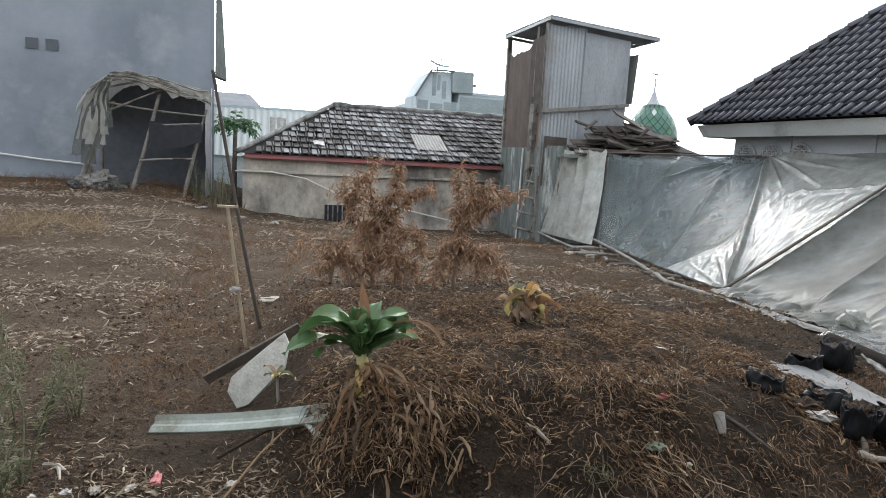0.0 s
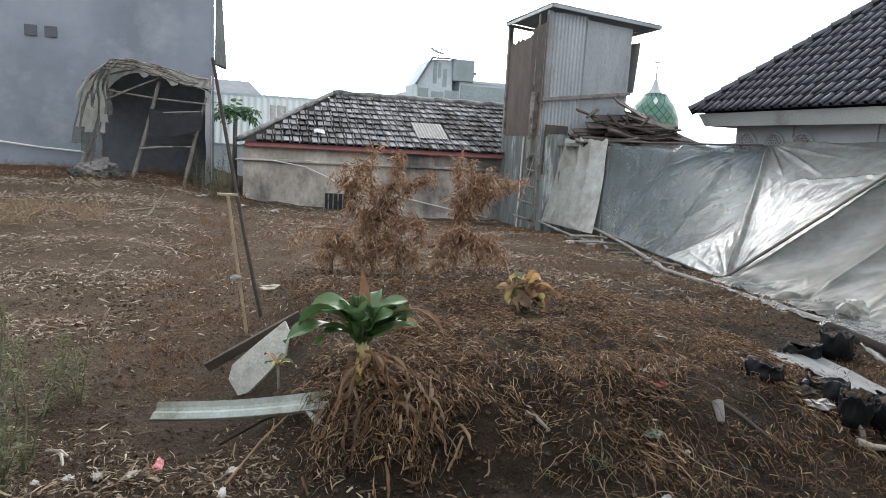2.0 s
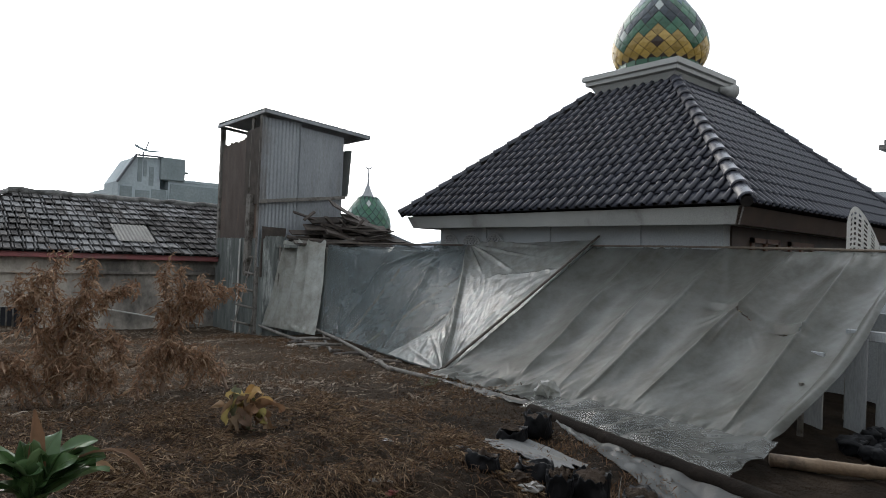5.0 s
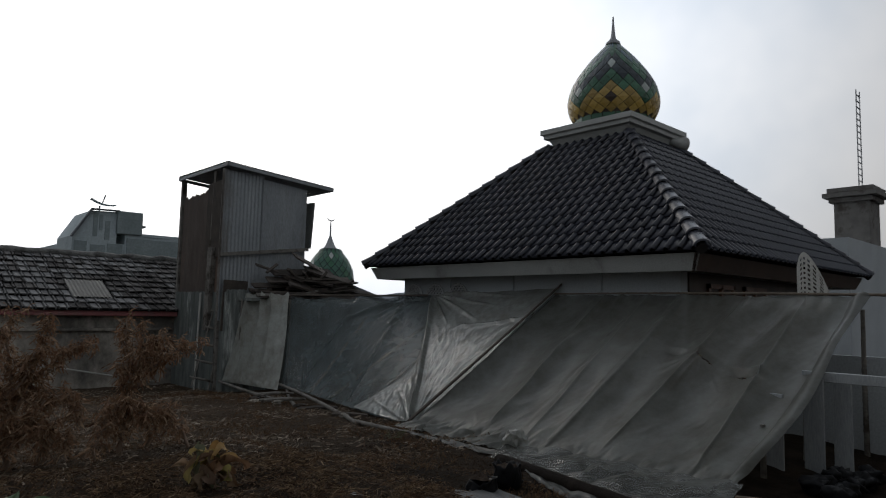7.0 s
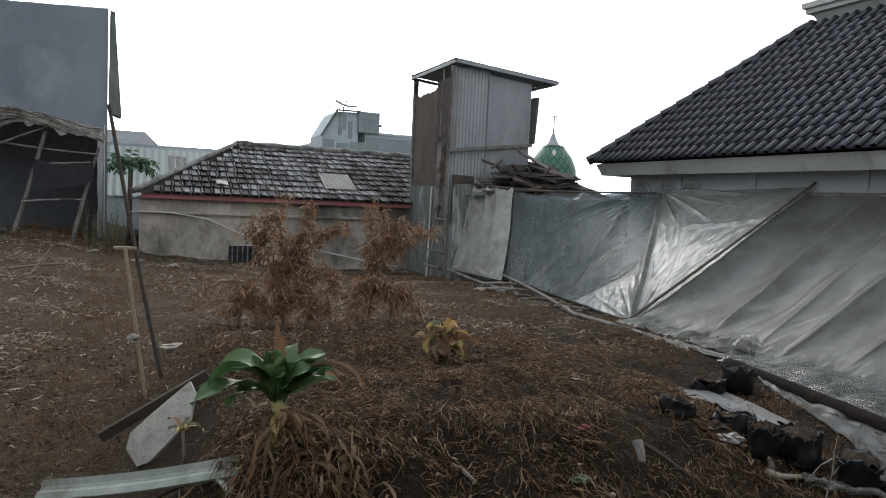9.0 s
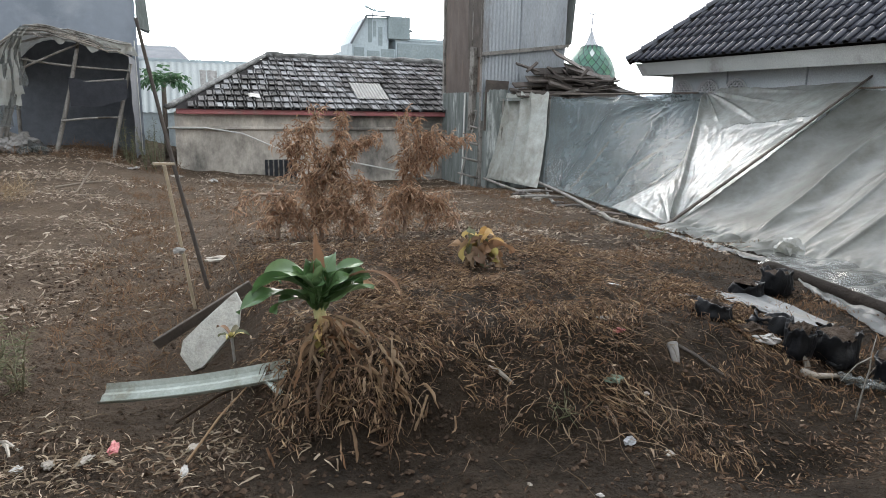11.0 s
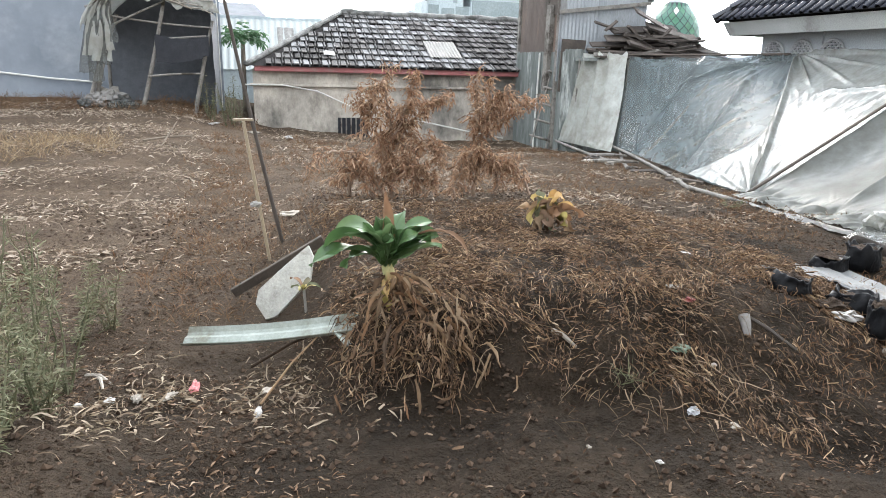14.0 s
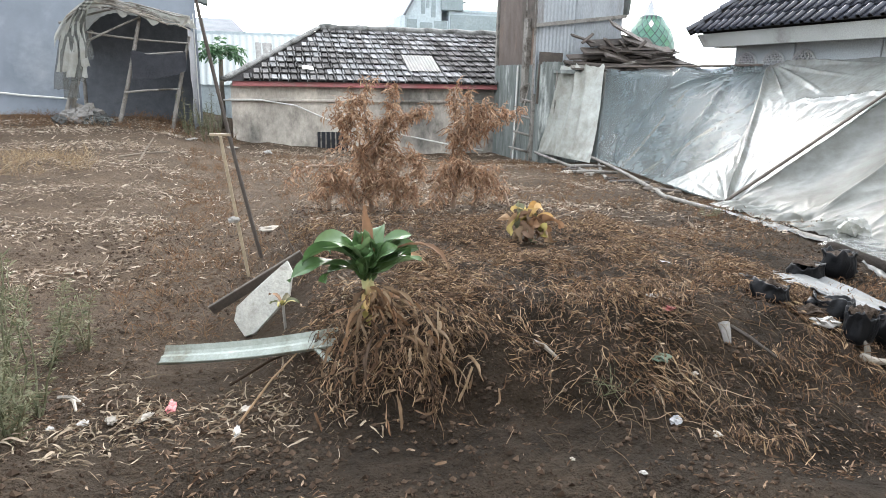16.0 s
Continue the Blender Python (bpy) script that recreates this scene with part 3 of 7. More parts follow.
tube(bm, [(HIP_X + (9.6 - HIP_X) * i / 36, RIDGE_Y, RIDGE_Z + 0.02 + 0.012 * math.sin(i * 1.9)) for i in range(37)], [0.082 + 0.012 * math.sin(i * 2.3) for i in range(37)], 8)
part("ridge", bm, MORTAR, house_roof, "mossy mortar-covered ridge", True)
bm = bmesh.new()
# a solid box; the opening's shade is put into its black colour
box(bm, (0.24, 14.26, -0.24), (0.90, 14.34, 0.29))
vent = part("vent", bm, NETANDSHADE, house, "dark barred vent opening near the soil")
for i in range(6):
    bm = bmesh.new()
    tube(bm, [(0.31 + 0.105 * i, 14.245, -0.24), (0.31 + 0.105 * i, 14.245, 0.285)], 0.016, 6)
    part("bar", bm, GREYBEAM, vent)
bm = bmesh.new()
tube(bm, [(-1.65, 14.2, 0.955), (-0.9, 14.19, 0.96), (-0.2, 14.18, 0.85), (0.55, 14.18, 0.52), (1.6, 14.18, 0.33), (3.2, 14.17, 0.0), (4.0, 14.15, -0.14)], 0.016, 6)
solo("hose", bm, WHITEPIPE, "pale plastic water pipe sagging along the old house wall", "pipe", smooth=True)

# ---- the tall grey building ----
tall = thing("grey_building", (-8, 19, 0), "tall bare grey cement building with a smooth blank wall", "building")
bm = bmesh.new()
w = [bm.verts.new(p) for p in ((-16, 15.5, -0.2), (-2.15, 15.5, -0.2), (-2.15, 15.5, 5.14), (-16, 15.5, 4.2), (-16, 26, -0.2), (-4.0, 26, -0.2), (-4.0, 26, 5.14), (-16, 26, 4.2))]
for f in ((0, 1, 2, 3), (1, 5, 6, 2), (5, 4, 7, 6), (4, 0, 3, 7), (3, 2, 6, 7)):
    bm.faces.new([w[i] for i in f])
bmesh.ops.recalc_face_normals(bm, faces=bm.faces[:])
part("wall", bm, CEMENT, tall)
for x in (-5.72, -5.35):
    bm = bmesh.new()
    box(bm, (x - 0.115, 15.47, 3.24), (x + 0.115, 15.495, 3.46))
    part("vent_hole", bm, VENTGREY, tall, "small dark vent hole")
bm = bmesh.new()
g = [bm.verts.new(p) for p in ((-2.12, 15.42, 2.98), (-1.88, 15.40, 2.90), (-2.02, 15.40, 5.06), (-2.10, 15.42, 5.08), (-2.16, 15.9, 2.98), (-1.93, 15.9, 2.90), (-2.06, 15.9, 5.06), (-2.14, 15.9, 5.08))]
for f in ((0, 1, 2, 3), (1, 5, 6, 2), (5, 4, 7, 6), (4, 0, 3, 7), (3, 2, 6, 7), (0, 4, 5, 1)):
    bm.faces.new([g[i] for i in f])
bmesh.ops.recalc_face_normals(bm, faces=bm.faces[:])
part("side_cladding", bm, OLDZINC, tall, "flaring dark zinc cladding on the corner")
bm = bmesh.new()
tube(bm, [(-2.2, 15.42, 0.4), (-2.2, 15.42, 2.7)], 0.012, 6)
part("downpipe", bm, WHITEPIPE, tall, "thin white downpipe")
bm = bmesh.new()
tube(bm, [(-8.5, 15.42, 1.22), (-6.4, 15.42, 1.06), (-5.6, 15.42, 0.97), (-4.6, 15.42, 0.90)], 0.02, 6)
part("wall_pipe", bm, WHITEPIPE, tall, "pale pipe along the foot of the wall")


# ---- prayer house with a tiled hip roof and dome ----
MX, MY, MH, ME = 10.58, 7.30, 3.66, 2.40      # middle, half width of the eaves, height of the eaves
MT, MTZ = 0.92, 4.98                           # half width and height of the roof's top
mosque = thing("prayer_house", (MX, MY, 0), "grey prayer house with glossy dark tile hip roof and tiled dome", "mosque")
bm = bmesh.new()
H2 = 3.05
box(bm, (MX - H2, MY - H2, -0.6), (MX + H2, MY + H2, 2.35))
part("wall", bm, WALLGREY, mosque, "grey painted wall")
for yy in (5.6, 7.4, 9.0):
    bm = bmesh.new()
    box(bm, (MX - H2 - 0.035, yy - 0.07, 0), (MX - H2 + 0.02, yy + 0.07, 2.3))
    part("pilaster", bm, WALLGREY, mosque)
bm = bmesh.new()
box(bm, (MX - MH + 0.26, MY - MH + 0.26, 2.15), (MX + MH - 0.26, MY + MH - 0.26, 2.19))
part("soffit", bm, FASCIA, mosque)
for k in range(4):
    rot = Matrix.Translation((MX, MY, 0)) @ Matrix.Rotation(math.pi / 2 * k, 4, "Z")
    bm = bmesh.new()
    a = MH - 0.10
    v = [bm.verts.new(rot @ Vector(p)) for p in ((-a, -a, ME - 0.05), (-a, a, ME - 0.05), (-a + 0.10, a - 0.10, ME - 0.28), (-a + 0.10, -a + 0.10, ME - 0.28),
                                                  (-a + 0.05, -a, ME - 0.05), (-a + 0.05, a, ME - 0.05), (-a + 0.14, a - 0.10, ME - 0.28), (-a + 0.14, -a + 0.10, ME - 0.28))]
    for f in ((0, 1, 2, 3), (5, 4, 7, 6), (0, 4, 5, 1), (3, 2, 6, 7), (0, 3, 7, 4), (1, 5, 6, 2)):
        bm.faces.new([v[i] for i in f])
    bmesh.ops.recalc_face_normals(bm, faces=bm.faces[:])
    # the south board's shade is put into its darker colour
    part("fascia", bm, TIMBERSHADE if k == 1 else FASCIA, mosque, "fascia board darkened for the shaded south side" if k == 1 else "grey fascia board")
bm = bmesh.new()
lo = [bm.verts.new((MX + sx * MH, MY + sy * MH, ME - 0.02)) for sx, sy in ((-1, -1), (1, -1), (1, 1), (-1, 1))]
up = [bm.verts.new((MX + sx * MT, MY + sy * MT, MTZ - 0.02)) for sx, sy in ((-1, -1), (1, -1), (1, 1), (-1, 1))]
for i in range(4):
    bm.faces.new((lo[i], lo[(i + 1) % 4], up[(i + 1) % 4], up[i]))
bm.faces.new(up)
bm.faces.new(lo[::-1])
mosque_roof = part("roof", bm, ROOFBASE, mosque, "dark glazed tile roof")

# hip covers: a row of overlapping half-round caps down each hip
bm = bmesh.new()
seg = 10
for ring, (t, rr) in enumerate(((0.0, 0.088), (0.03, 0.098), (0.29, 0.110), (0.315, 0.118), (0.335, 0.118), (0.345, 0.095))):
    for k in range(seg + 1):
        a = math.pi * k / seg
        bm.verts.new((math.cos(a) * rr, -t, math.sin(a) * rr * 0.9))
bm.verts.ensure_lookup_table()
for ring in range(5):
    for k in range(seg):
        i = ring * (seg + 1) + k
        bm.faces.new([bm.verts[j] for j in (i, i + 1, i + seg + 2, i + seg + 1)])
bmesh.ops.recalc_face_normals(bm, faces=bm.faces[:])
cap_mesh = bpy.data.meshes.new("hip_cap")
bm.to_mesh(cap_mesh)
bm.free()
cap_mesh.materials.append(GLAZED)
cap_mesh.shade_smooth()
inv = root_matrix(mosque).inverted()
for sx, sy in ((-1, -1), (1, -1), (-1, 1), (1, 1)):
    top, foot = Vector((MX + sx * MT, MY + sy * MT, MTZ + 0.0)), Vector((MX + sx * MH, MY + sy * MH, ME + 0.0))
    d = foot - top
    n = 14
    q = (-d).to_track_quat("Y", "Z").to_matrix().to_4x4()
    bm = bmesh.new()
    tube(bm, [top + Vector((0, 0, -0.02)), foot + Vector((0, 0, -0.02))], 0.075, 8)
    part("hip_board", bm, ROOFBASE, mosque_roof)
    for i in range(n):
        ob = new("hip_cap", cap_mesh)
        ob.parent = mosque_roof
        ob.matrix_basis = inv @ (Matrix.Translation(top + d * (i / n)) @ q @ Matrix.Rotation(radians(-2.5), 4, "X"))

# the slab cap under the dome
bm = bmesh.new()
prof = ((0.93, 4.84), (0.88, 5.00), (0.95, 5.12), (1.03, 5.14), (1.03, 5.21), (1.08, 5.23), (1.08, 5.33), (0.98, 5.34))
rings = [[bm.verts.new((MX + sx * a, MY + sy * a, z)) for sx, sy in ((-1, -1), (1, -1), (1, 1), (-1, 1))] for a, z in prof]
for a, b in zip(rings, rings[1:]):
    for i in range(4):
        bm.faces.new((a[i], a[(i + 1) % 4], b[(i + 1) % 4], b[i]))
bm.faces.new(rings[-1])
part("cornice", bm, FASCIA, mosque, "moulded pale grey cornice slab")
# the dome
DOME = [(0.80, 5.34), (0.80, 5.52), (0.89, 5.63), (0.94, 5.78), (0.955, 5.93), (0.93, 6.10), (0.86, 6.30), (0.745, 6.50), (0.595, 6.71), (0.425, 6.92), (0.26, 7.10), (0.12, 7.24)]
bm = bmesh.new()
rings = [[bm.verts.new((MX + (r - 0.02) * math.cos(2 * math.pi * k / 32), MY + (r - 0.02) * math.sin(2 * math.pi * k / 32), z)) for k in range(32)] for r, z in DOME]
for a, b in zip(rings, rings[1:]):
    for i in range(32):
        bm.faces.new((a[i], a[(i + 1) % 32], b[(i + 1) % 32], b[i]))
bm.faces.new(rings[-1])
dome = part("dome", bm, DOMEDARK, mosque, "onion dome of green, yellow and blue diamond panels", True)


def dome_at(v):
    """Radius and height at v, from 0 (belly's foot) to 1 (tip)."""
    pts = DOME[1:]
    f = v * (len(pts) - 1)
    i = min(int(f), len(pts) - 2)
    (r0, z0), (r1, z1) = pts[i], pts[i + 1]
    return r0 + (r1 - r0) * (f - i), z0 + (z1 - z0) * (f - i)


AROUND, UPWARD = 24, 13
for j in range(UPWARD):
    lo_v, mid_v, hi_v = j / (UPWARD + 1), (j + 1) / (UPWARD + 1), (j + 2) / (UPWARD + 1)
    half = math.pi / AROUND * 0.93
    me = bpy.data.meshes.new("diamond_panel")
    quad = []
    for v, ang in ((lo_v + 0.004, 0), (mid_v, half), (hi_v - 0.004, 0), (mid_v, -half)):
        rr, z = dome_at(v)
        quad.append((rr * math.cos(ang), rr * math.sin(ang), z))
    mid = np.mean(quad, axis=0)
    deep = [(x * 0.985, y * 0.985, z) for x, y, z in quad]
    me.from_pydata(quad + deep + [(mid[0] * 1.012, mid[1] * 1.012, mid[2])], [], [(0, 1, 8), (1, 2, 8), (2, 3, 8), (3, 0, 8)] + [(i, i + 4, (i + 1) % 4 + 4, (i + 1) % 4) for i in range(4)])
    variants = {}
    for i in range(AROUND):
        turn = (i + 0.5 * (j % 2) - 14) % 6
        off = min(turn, 6 - turn)                     # 0 under a zigzag's tip, 3 between two
        band = j + 1.3 * off - 5.2
        if j == 2 and off == 0:
            m = DOMEDARK
        elif band < 0:
            m = DOMEYELLOW
        elif band < 1.9:
            m = DOMEGREEN
        elif band < 4.6:
            m = DOMEWHITE if (off == 3 and j == 4) or (off == 0 and j == 8) else DOMENAVY
        elif band < 6.8:
            m = DOMEGREEN
        else:
            m = DOMEBLUE if (i + j) % 3 else DOMEGREEN
        if m not in variants:
            variants[m] = me.copy()
            variants[m].name = "diamond_panel"
            variants[m].materials.append(m)
        ob = new("diamond_panel", variants[m])
        ob.parent = dome
        ob.matrix_basis = inv @ pose(MX, MY, 0, 0, 0, 360 / AROUND * (i + 0.5 * (j % 2)))
bm = bmesh.new()
for k in range(20):
    a0, a1 = 2 * math.pi * (k + 0.04) / 20, 2 * math.pi * (k + 0.96) / 20
    v = [bm.verts.new((MX + 0.80 * math.cos(a), MY + 0.80 * math.sin(a), z)) for a, z in ((a0, 5.345), (a1, 5.345), (a1, 5.54), (a0, 5.54))]
    bm.faces.new(v)
part("dome_collar", bm, DOMEGREEN, dome, "green panelled collar")
bm = bmesh.new()
tube(bm, [(MX, MY, 7.20), (MX, MY, 7.27), (MX, MY, 7.36), (MX, MY, 7.55), (MX, MY, 7.85)], [0.17, 0.15, 0.06, 0.035, 0.015], 12)
part("finial", bm, STEEL, dome, "tapering metal finial", True)
# horn loudspeaker under the cornice
horn = thing("horn_speaker", (MX + 0.9, MY - 0.85, 5.1), "grey horn loudspeaker fixed under the cornice", "loudspeaker")
bm = bmesh.new()
tube(bm, [(MX + 0.66, MY - 0.93, 5.12), (MX + 0.82, MY - 0.96, 5.10), (MX + 1.0, MY - 1.0, 5.08), (MX + 1.05, MY - 1.01, 5.075)], [0.07, 0.09, 0.17, 0.18], 14)
part("bell", bm, FASCIA, horn, "", True)
bm = bmesh.new()
plank(bm, (MX + 0.72, MY - 0.9, 5.22), (MX + 0.82, MY - 0.96, 5.12), 0.03, 0.03)
part("bracket", bm, STEEL, horn)
# lattice vents and a brown window
def arch(w):
    return 1.66 + 0.36 * math.sqrt(max(0.0, 1 - (w / 0.29) ** 2))


for yy in (10.0, 9.35, 8.7):
    X = MX - H2 - 0.02
    bm = bmesh.new()
    for k in range(-7, 8):
        for s in (-1, 1):
            inside = [w for w in np.linspace(-0.28, 0.28, 57) if 1.66 < 1.80 + s * w + k * 0.085 < arch(w)]
            if len(inside) > 4:
                plank(bm, (X - 0.02, yy + inside[0], 1.80 + s * inside[0] + k * 0.085), (X - 0.02, yy + inside[-1], 1.80 + s * inside[-1] + k * 0.085), 0.03, 0.022)
    part("lattice_vent", bm, WHITEPOST, mosque, "pale arched lattice vent")
    bm = bmesh.new()
    tube(bm, [(X - 0.02, yy + 0.29 * math.cos(a), 1.66 + 0.36 * math.sin(a)) for a in np.linspace(0, math.pi, 15)], 0.02, 6)
    part("vent_rim", bm, WHITEPOST, mosque, "pale moulded rim of the vent")
    # a flat face; the recess's shade is only its colour
    bm = bmesh.new()
    bm.faces.new([bm.verts.new((X + 0.012, yy - 0.28 * math.cos(a), 1.66 + 0.35 * math.sin(a))) for a in np.linspace(0, math.pi, 15)])
    part("vent_recess", bm, VENTGREY, mosque, "dark face for the shade behind the lattice")
bm = bmesh.new()
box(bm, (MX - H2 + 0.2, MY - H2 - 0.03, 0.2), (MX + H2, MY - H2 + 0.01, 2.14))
part("porch_panelling", bm, TIMBERSHADE, mosque, "dark brown timber panelling")
bm = bmesh.new()
for x0 in (8.25, 9.5):
    for a, b in (((x0, 0.5), (x0 + 0.07, 2.0)), ((x0 + 0.83, 0.5), (x0 + 0.9, 2.0)), ((x0, 1.93), (x0 + 0.9, 2.0)), ((x0 + 0.41, 0.5), (x0 + 0.48, 2.0))):
        box(bm, (a[0], MY - H2 - 0.07, a[1]), (b[0], MY - H2 - 0.02, b[1]))
part("window_frame", bm, mat("brown_window_wood", (0.12, 0.055, 0.03), (0.08, 0.04, 0.025), 4.0, 0.5, bump=0.1), mosque, "brown wooden window frames")

# ---- plastic lean-to shelter beside the prayer house ----
FAN = Vector((4.26, 6.17, 0.05))
SEAM = Vector((4.66, 10.13, 0.16))
RAIL_K, STICK_T = Vector((7.40, 9.30, 1.80)), Vector((7.55, 6.32, 1.96))
PANEL_T = Vector((5.26, 11.0, 1.71))
RAFTERS = ((1.98, 1.86), (2.58, 2.57), (3.58, 3.27), (4.13, 4.10), (4.46, 4.66), (5.06, 5.40), (6.17, 6.32))   # where each stands along the foot, along the top
shelter = thing("plastic_shelter", (5.7, 6, 0), "long lean-to shelter of bamboo rafters under creased clear plastic", "shelter")
rng = random.Random(4)


def log_at(y):
    return Vector((3.08 + 0.205 * (y - 1.6), y, 0.115))


def fold(x, sharp=0.6):
    """Folds of cloth: rounded hollows between sharp ridges, from 0 to 1."""
    return 1.0 - abs(math.sin(x)) ** sharp


def gather(p, at, down, side, n, reach, seed):
    """Creases that run out from a point where the sheet is bunched up."""
    d = p - at
    a, r = math.atan2(d.dot(side), d.dot(down)), d.length
    wave = fold(a * n + 2.2 * noise.noise(Vector((a * 5, seed, 0))), 0.7)
    gap = 0.35 + 0.65 * smooth01(-0.25, 0.35, noise.noise(Vector((a * 9, seed + 4, 0))))
    end = reach * (0.75 + 0.6 * noise.noise(Vector((a * 13, seed + 9, 0))))
    return wave * gap * smooth01(0.0, 0.25, r) * smooth01(end, end * 0.3, r) * min(1.0, 0.35 + r) * smooth01(1.5, 1.1, abs(a))


def crinkle(y, v, seed=0.0):
    """Small sharp creases that cross one another at slants."""
    a = abs(noise.noise(Vector((y * 1.9 + v * 3.4, v * 1.7 - y * 0.4, seed))))
    b = abs(noise.noise(Vector((y * 4.3 - v * 5.0, v * 3.8 + y, seed + 7))))
    c = abs(noise.noise(Vector((y * 9.0 + v * 12.0, v * 8.0, seed + 13))))
    return -(0.034 * a + 0.016 * b + 0.008 * c)


def roof_sheet(u, v):
    y0, y1 = 2.02, 6.17
    foot = y0 + (y1 - y0) * u
    # between two rafters: the same share along the foot and along the top
    k = max(i for i in range(len(RAFTERS) - 1) if RAFTERS[i][0] <= foot + 1e-6)
    (fa, ta), (fb, tb) = RAFTERS[k], RAFTERS[k + 1]
    s = (foot - fa) / (fb - fa)
    top_y = ta + (tb - ta) * s
    b = Vector((3.96 if foot > 4.1 else 3.96 + 0.12 * smooth01(4.1, 3.4, foot), foot, 0.10))
    m = Vector((4.36, foot, 0.115))
    t = Vector((7.40, top_y, 1.81 + 0.006 * math.sin(foot * 5)))
    p = b.lerp(m, v / 0.09) if v < 0.09 else m.lerp(t, (v - 0.09) / 0.91)
    y = p.y = foot + (top_y - foot) * v + 0.10 * smooth01(2.6, 2.02, foot) * (1 - 0.75 * smooth01(0.2, 0.7, v))
    n = Vector((-0.5, 0, 0.87))
    width = fb - fa
    weak = 0.45 if k in (3,) else 1.0
    sag = -(0.15 * width + 0.014) * weak * (4 * s * (1 - s)) * smooth01(0.05, 0.38, v) * (1 - 0.95 * smooth01(0.85, 1.0, v))
    # a slack crease beside the fourth rafter and a lap seam along the fifth
    slack = 0.022 * fold(5.0 * s + 3 * v + 1.5 * noise.noise(Vector((y * 2, v * 5, 2)))) * smooth01(0.06, 0.2, s) * (k == 4)
    lap = 0.014 * smooth01(0.0, 0.05, s) * smooth01(0.24, 0.12, s) * (k == 3)
    line = 0.59 + 0.115 * (y - 2.80) if y < 3.3 else 0.6475 + 0.054 * (y - 3.3)
    tear = (0.028 * math.exp(-((v - line - 0.012) / 0.010) ** 2) - 0.045 * math.exp(-((v - line + 0.010) / 0.014) ** 2)) * smooth01(2.42, 2.6, y) * smooth01(3.95, 3.7, y) * (0.45 + 0.55 * noise.noise(Vector((y * 5, 3, 1))) + 0.4 * smooth01(3.0, 2.8, y))
    pull = 0.045 * gather(p, Vector((6.22, 3.34, 1.17)), Vector((-0.85, 0, -0.5)), Vector((0, 1, 0)), 4.0, 0.9, 3)
    knot = 0.03 * gather(p, Vector((4.36, 5.08, 0.10)), Vector((0.87, 0, 0.48)), Vector((0, 1, 0)), 4.0, 0.8, 5) * smooth01(0.05, 0.16, v)
    ridge = 0.011 * math.exp(-(min(s * width, (1 - s) * width) / 0.012) ** 2) * smooth01(0.1, 0.2, v)
    rail = 0.007 * math.sin(y * 21 + 3 * math.sin(y * 5)) * smooth01(0.88, 1.0, v)
    hem_ = (0.085 * abs(noise.noise(Vector((y * 5.5, v * 9, 5)))) + 0.05 * abs(noise.noise(Vector((y * 13, v * 22, 6))))) * smooth01(0.18, 0.04, v)
    edge = 0.05 * math.sin(v * 9 + 1) * smooth01(0.06, 0.0, u)
    roll = 0.05 * math.sin(math.pi * min(1.0, u / 0.035)) * (u < 0.035)
    return p + n * (sag + slack + lap + tear + pull + knot + ridge + rail + hem_ + roll + crinkle(y, v) * 0.75) + Vector((0, edge, 0))


bm = bmesh.new()
grid(bm, 360, 130, roof_sheet)
# the torn hole near the top and a slit beside the second rafter
holes = []
for f in bm.faces:
    c = f.calc_center_median()
    h = 0.09 + 0.91 * (c.x - 4.36) / 3.04
    if (2.58 < c.y < 2.82 and 0.558 + 0.8 * (c.y - 2.65) ** 2 < h < 0.574 + 0.35 * (c.y - 2.65) ** 2) or (3.2 < c.y < 3.42 and abs(h - 0.642 - 0.03 * (c.y - 3.3)) < 0.004):
        holes.append(f)
bmesh.ops.delete(bm, geom=holes, context="FACES")
part("roof_sheet", bm, DUSTYSHEET, shelter, "dusty grey plastic sheet drawn over the rafters, torn near the top", True)

DOWN_K = (FAN - RAIL_K).normalized()
SIDE_K = DOWN_K.cross(Vector((-0.62, -0.25, 0.74))).normalized()


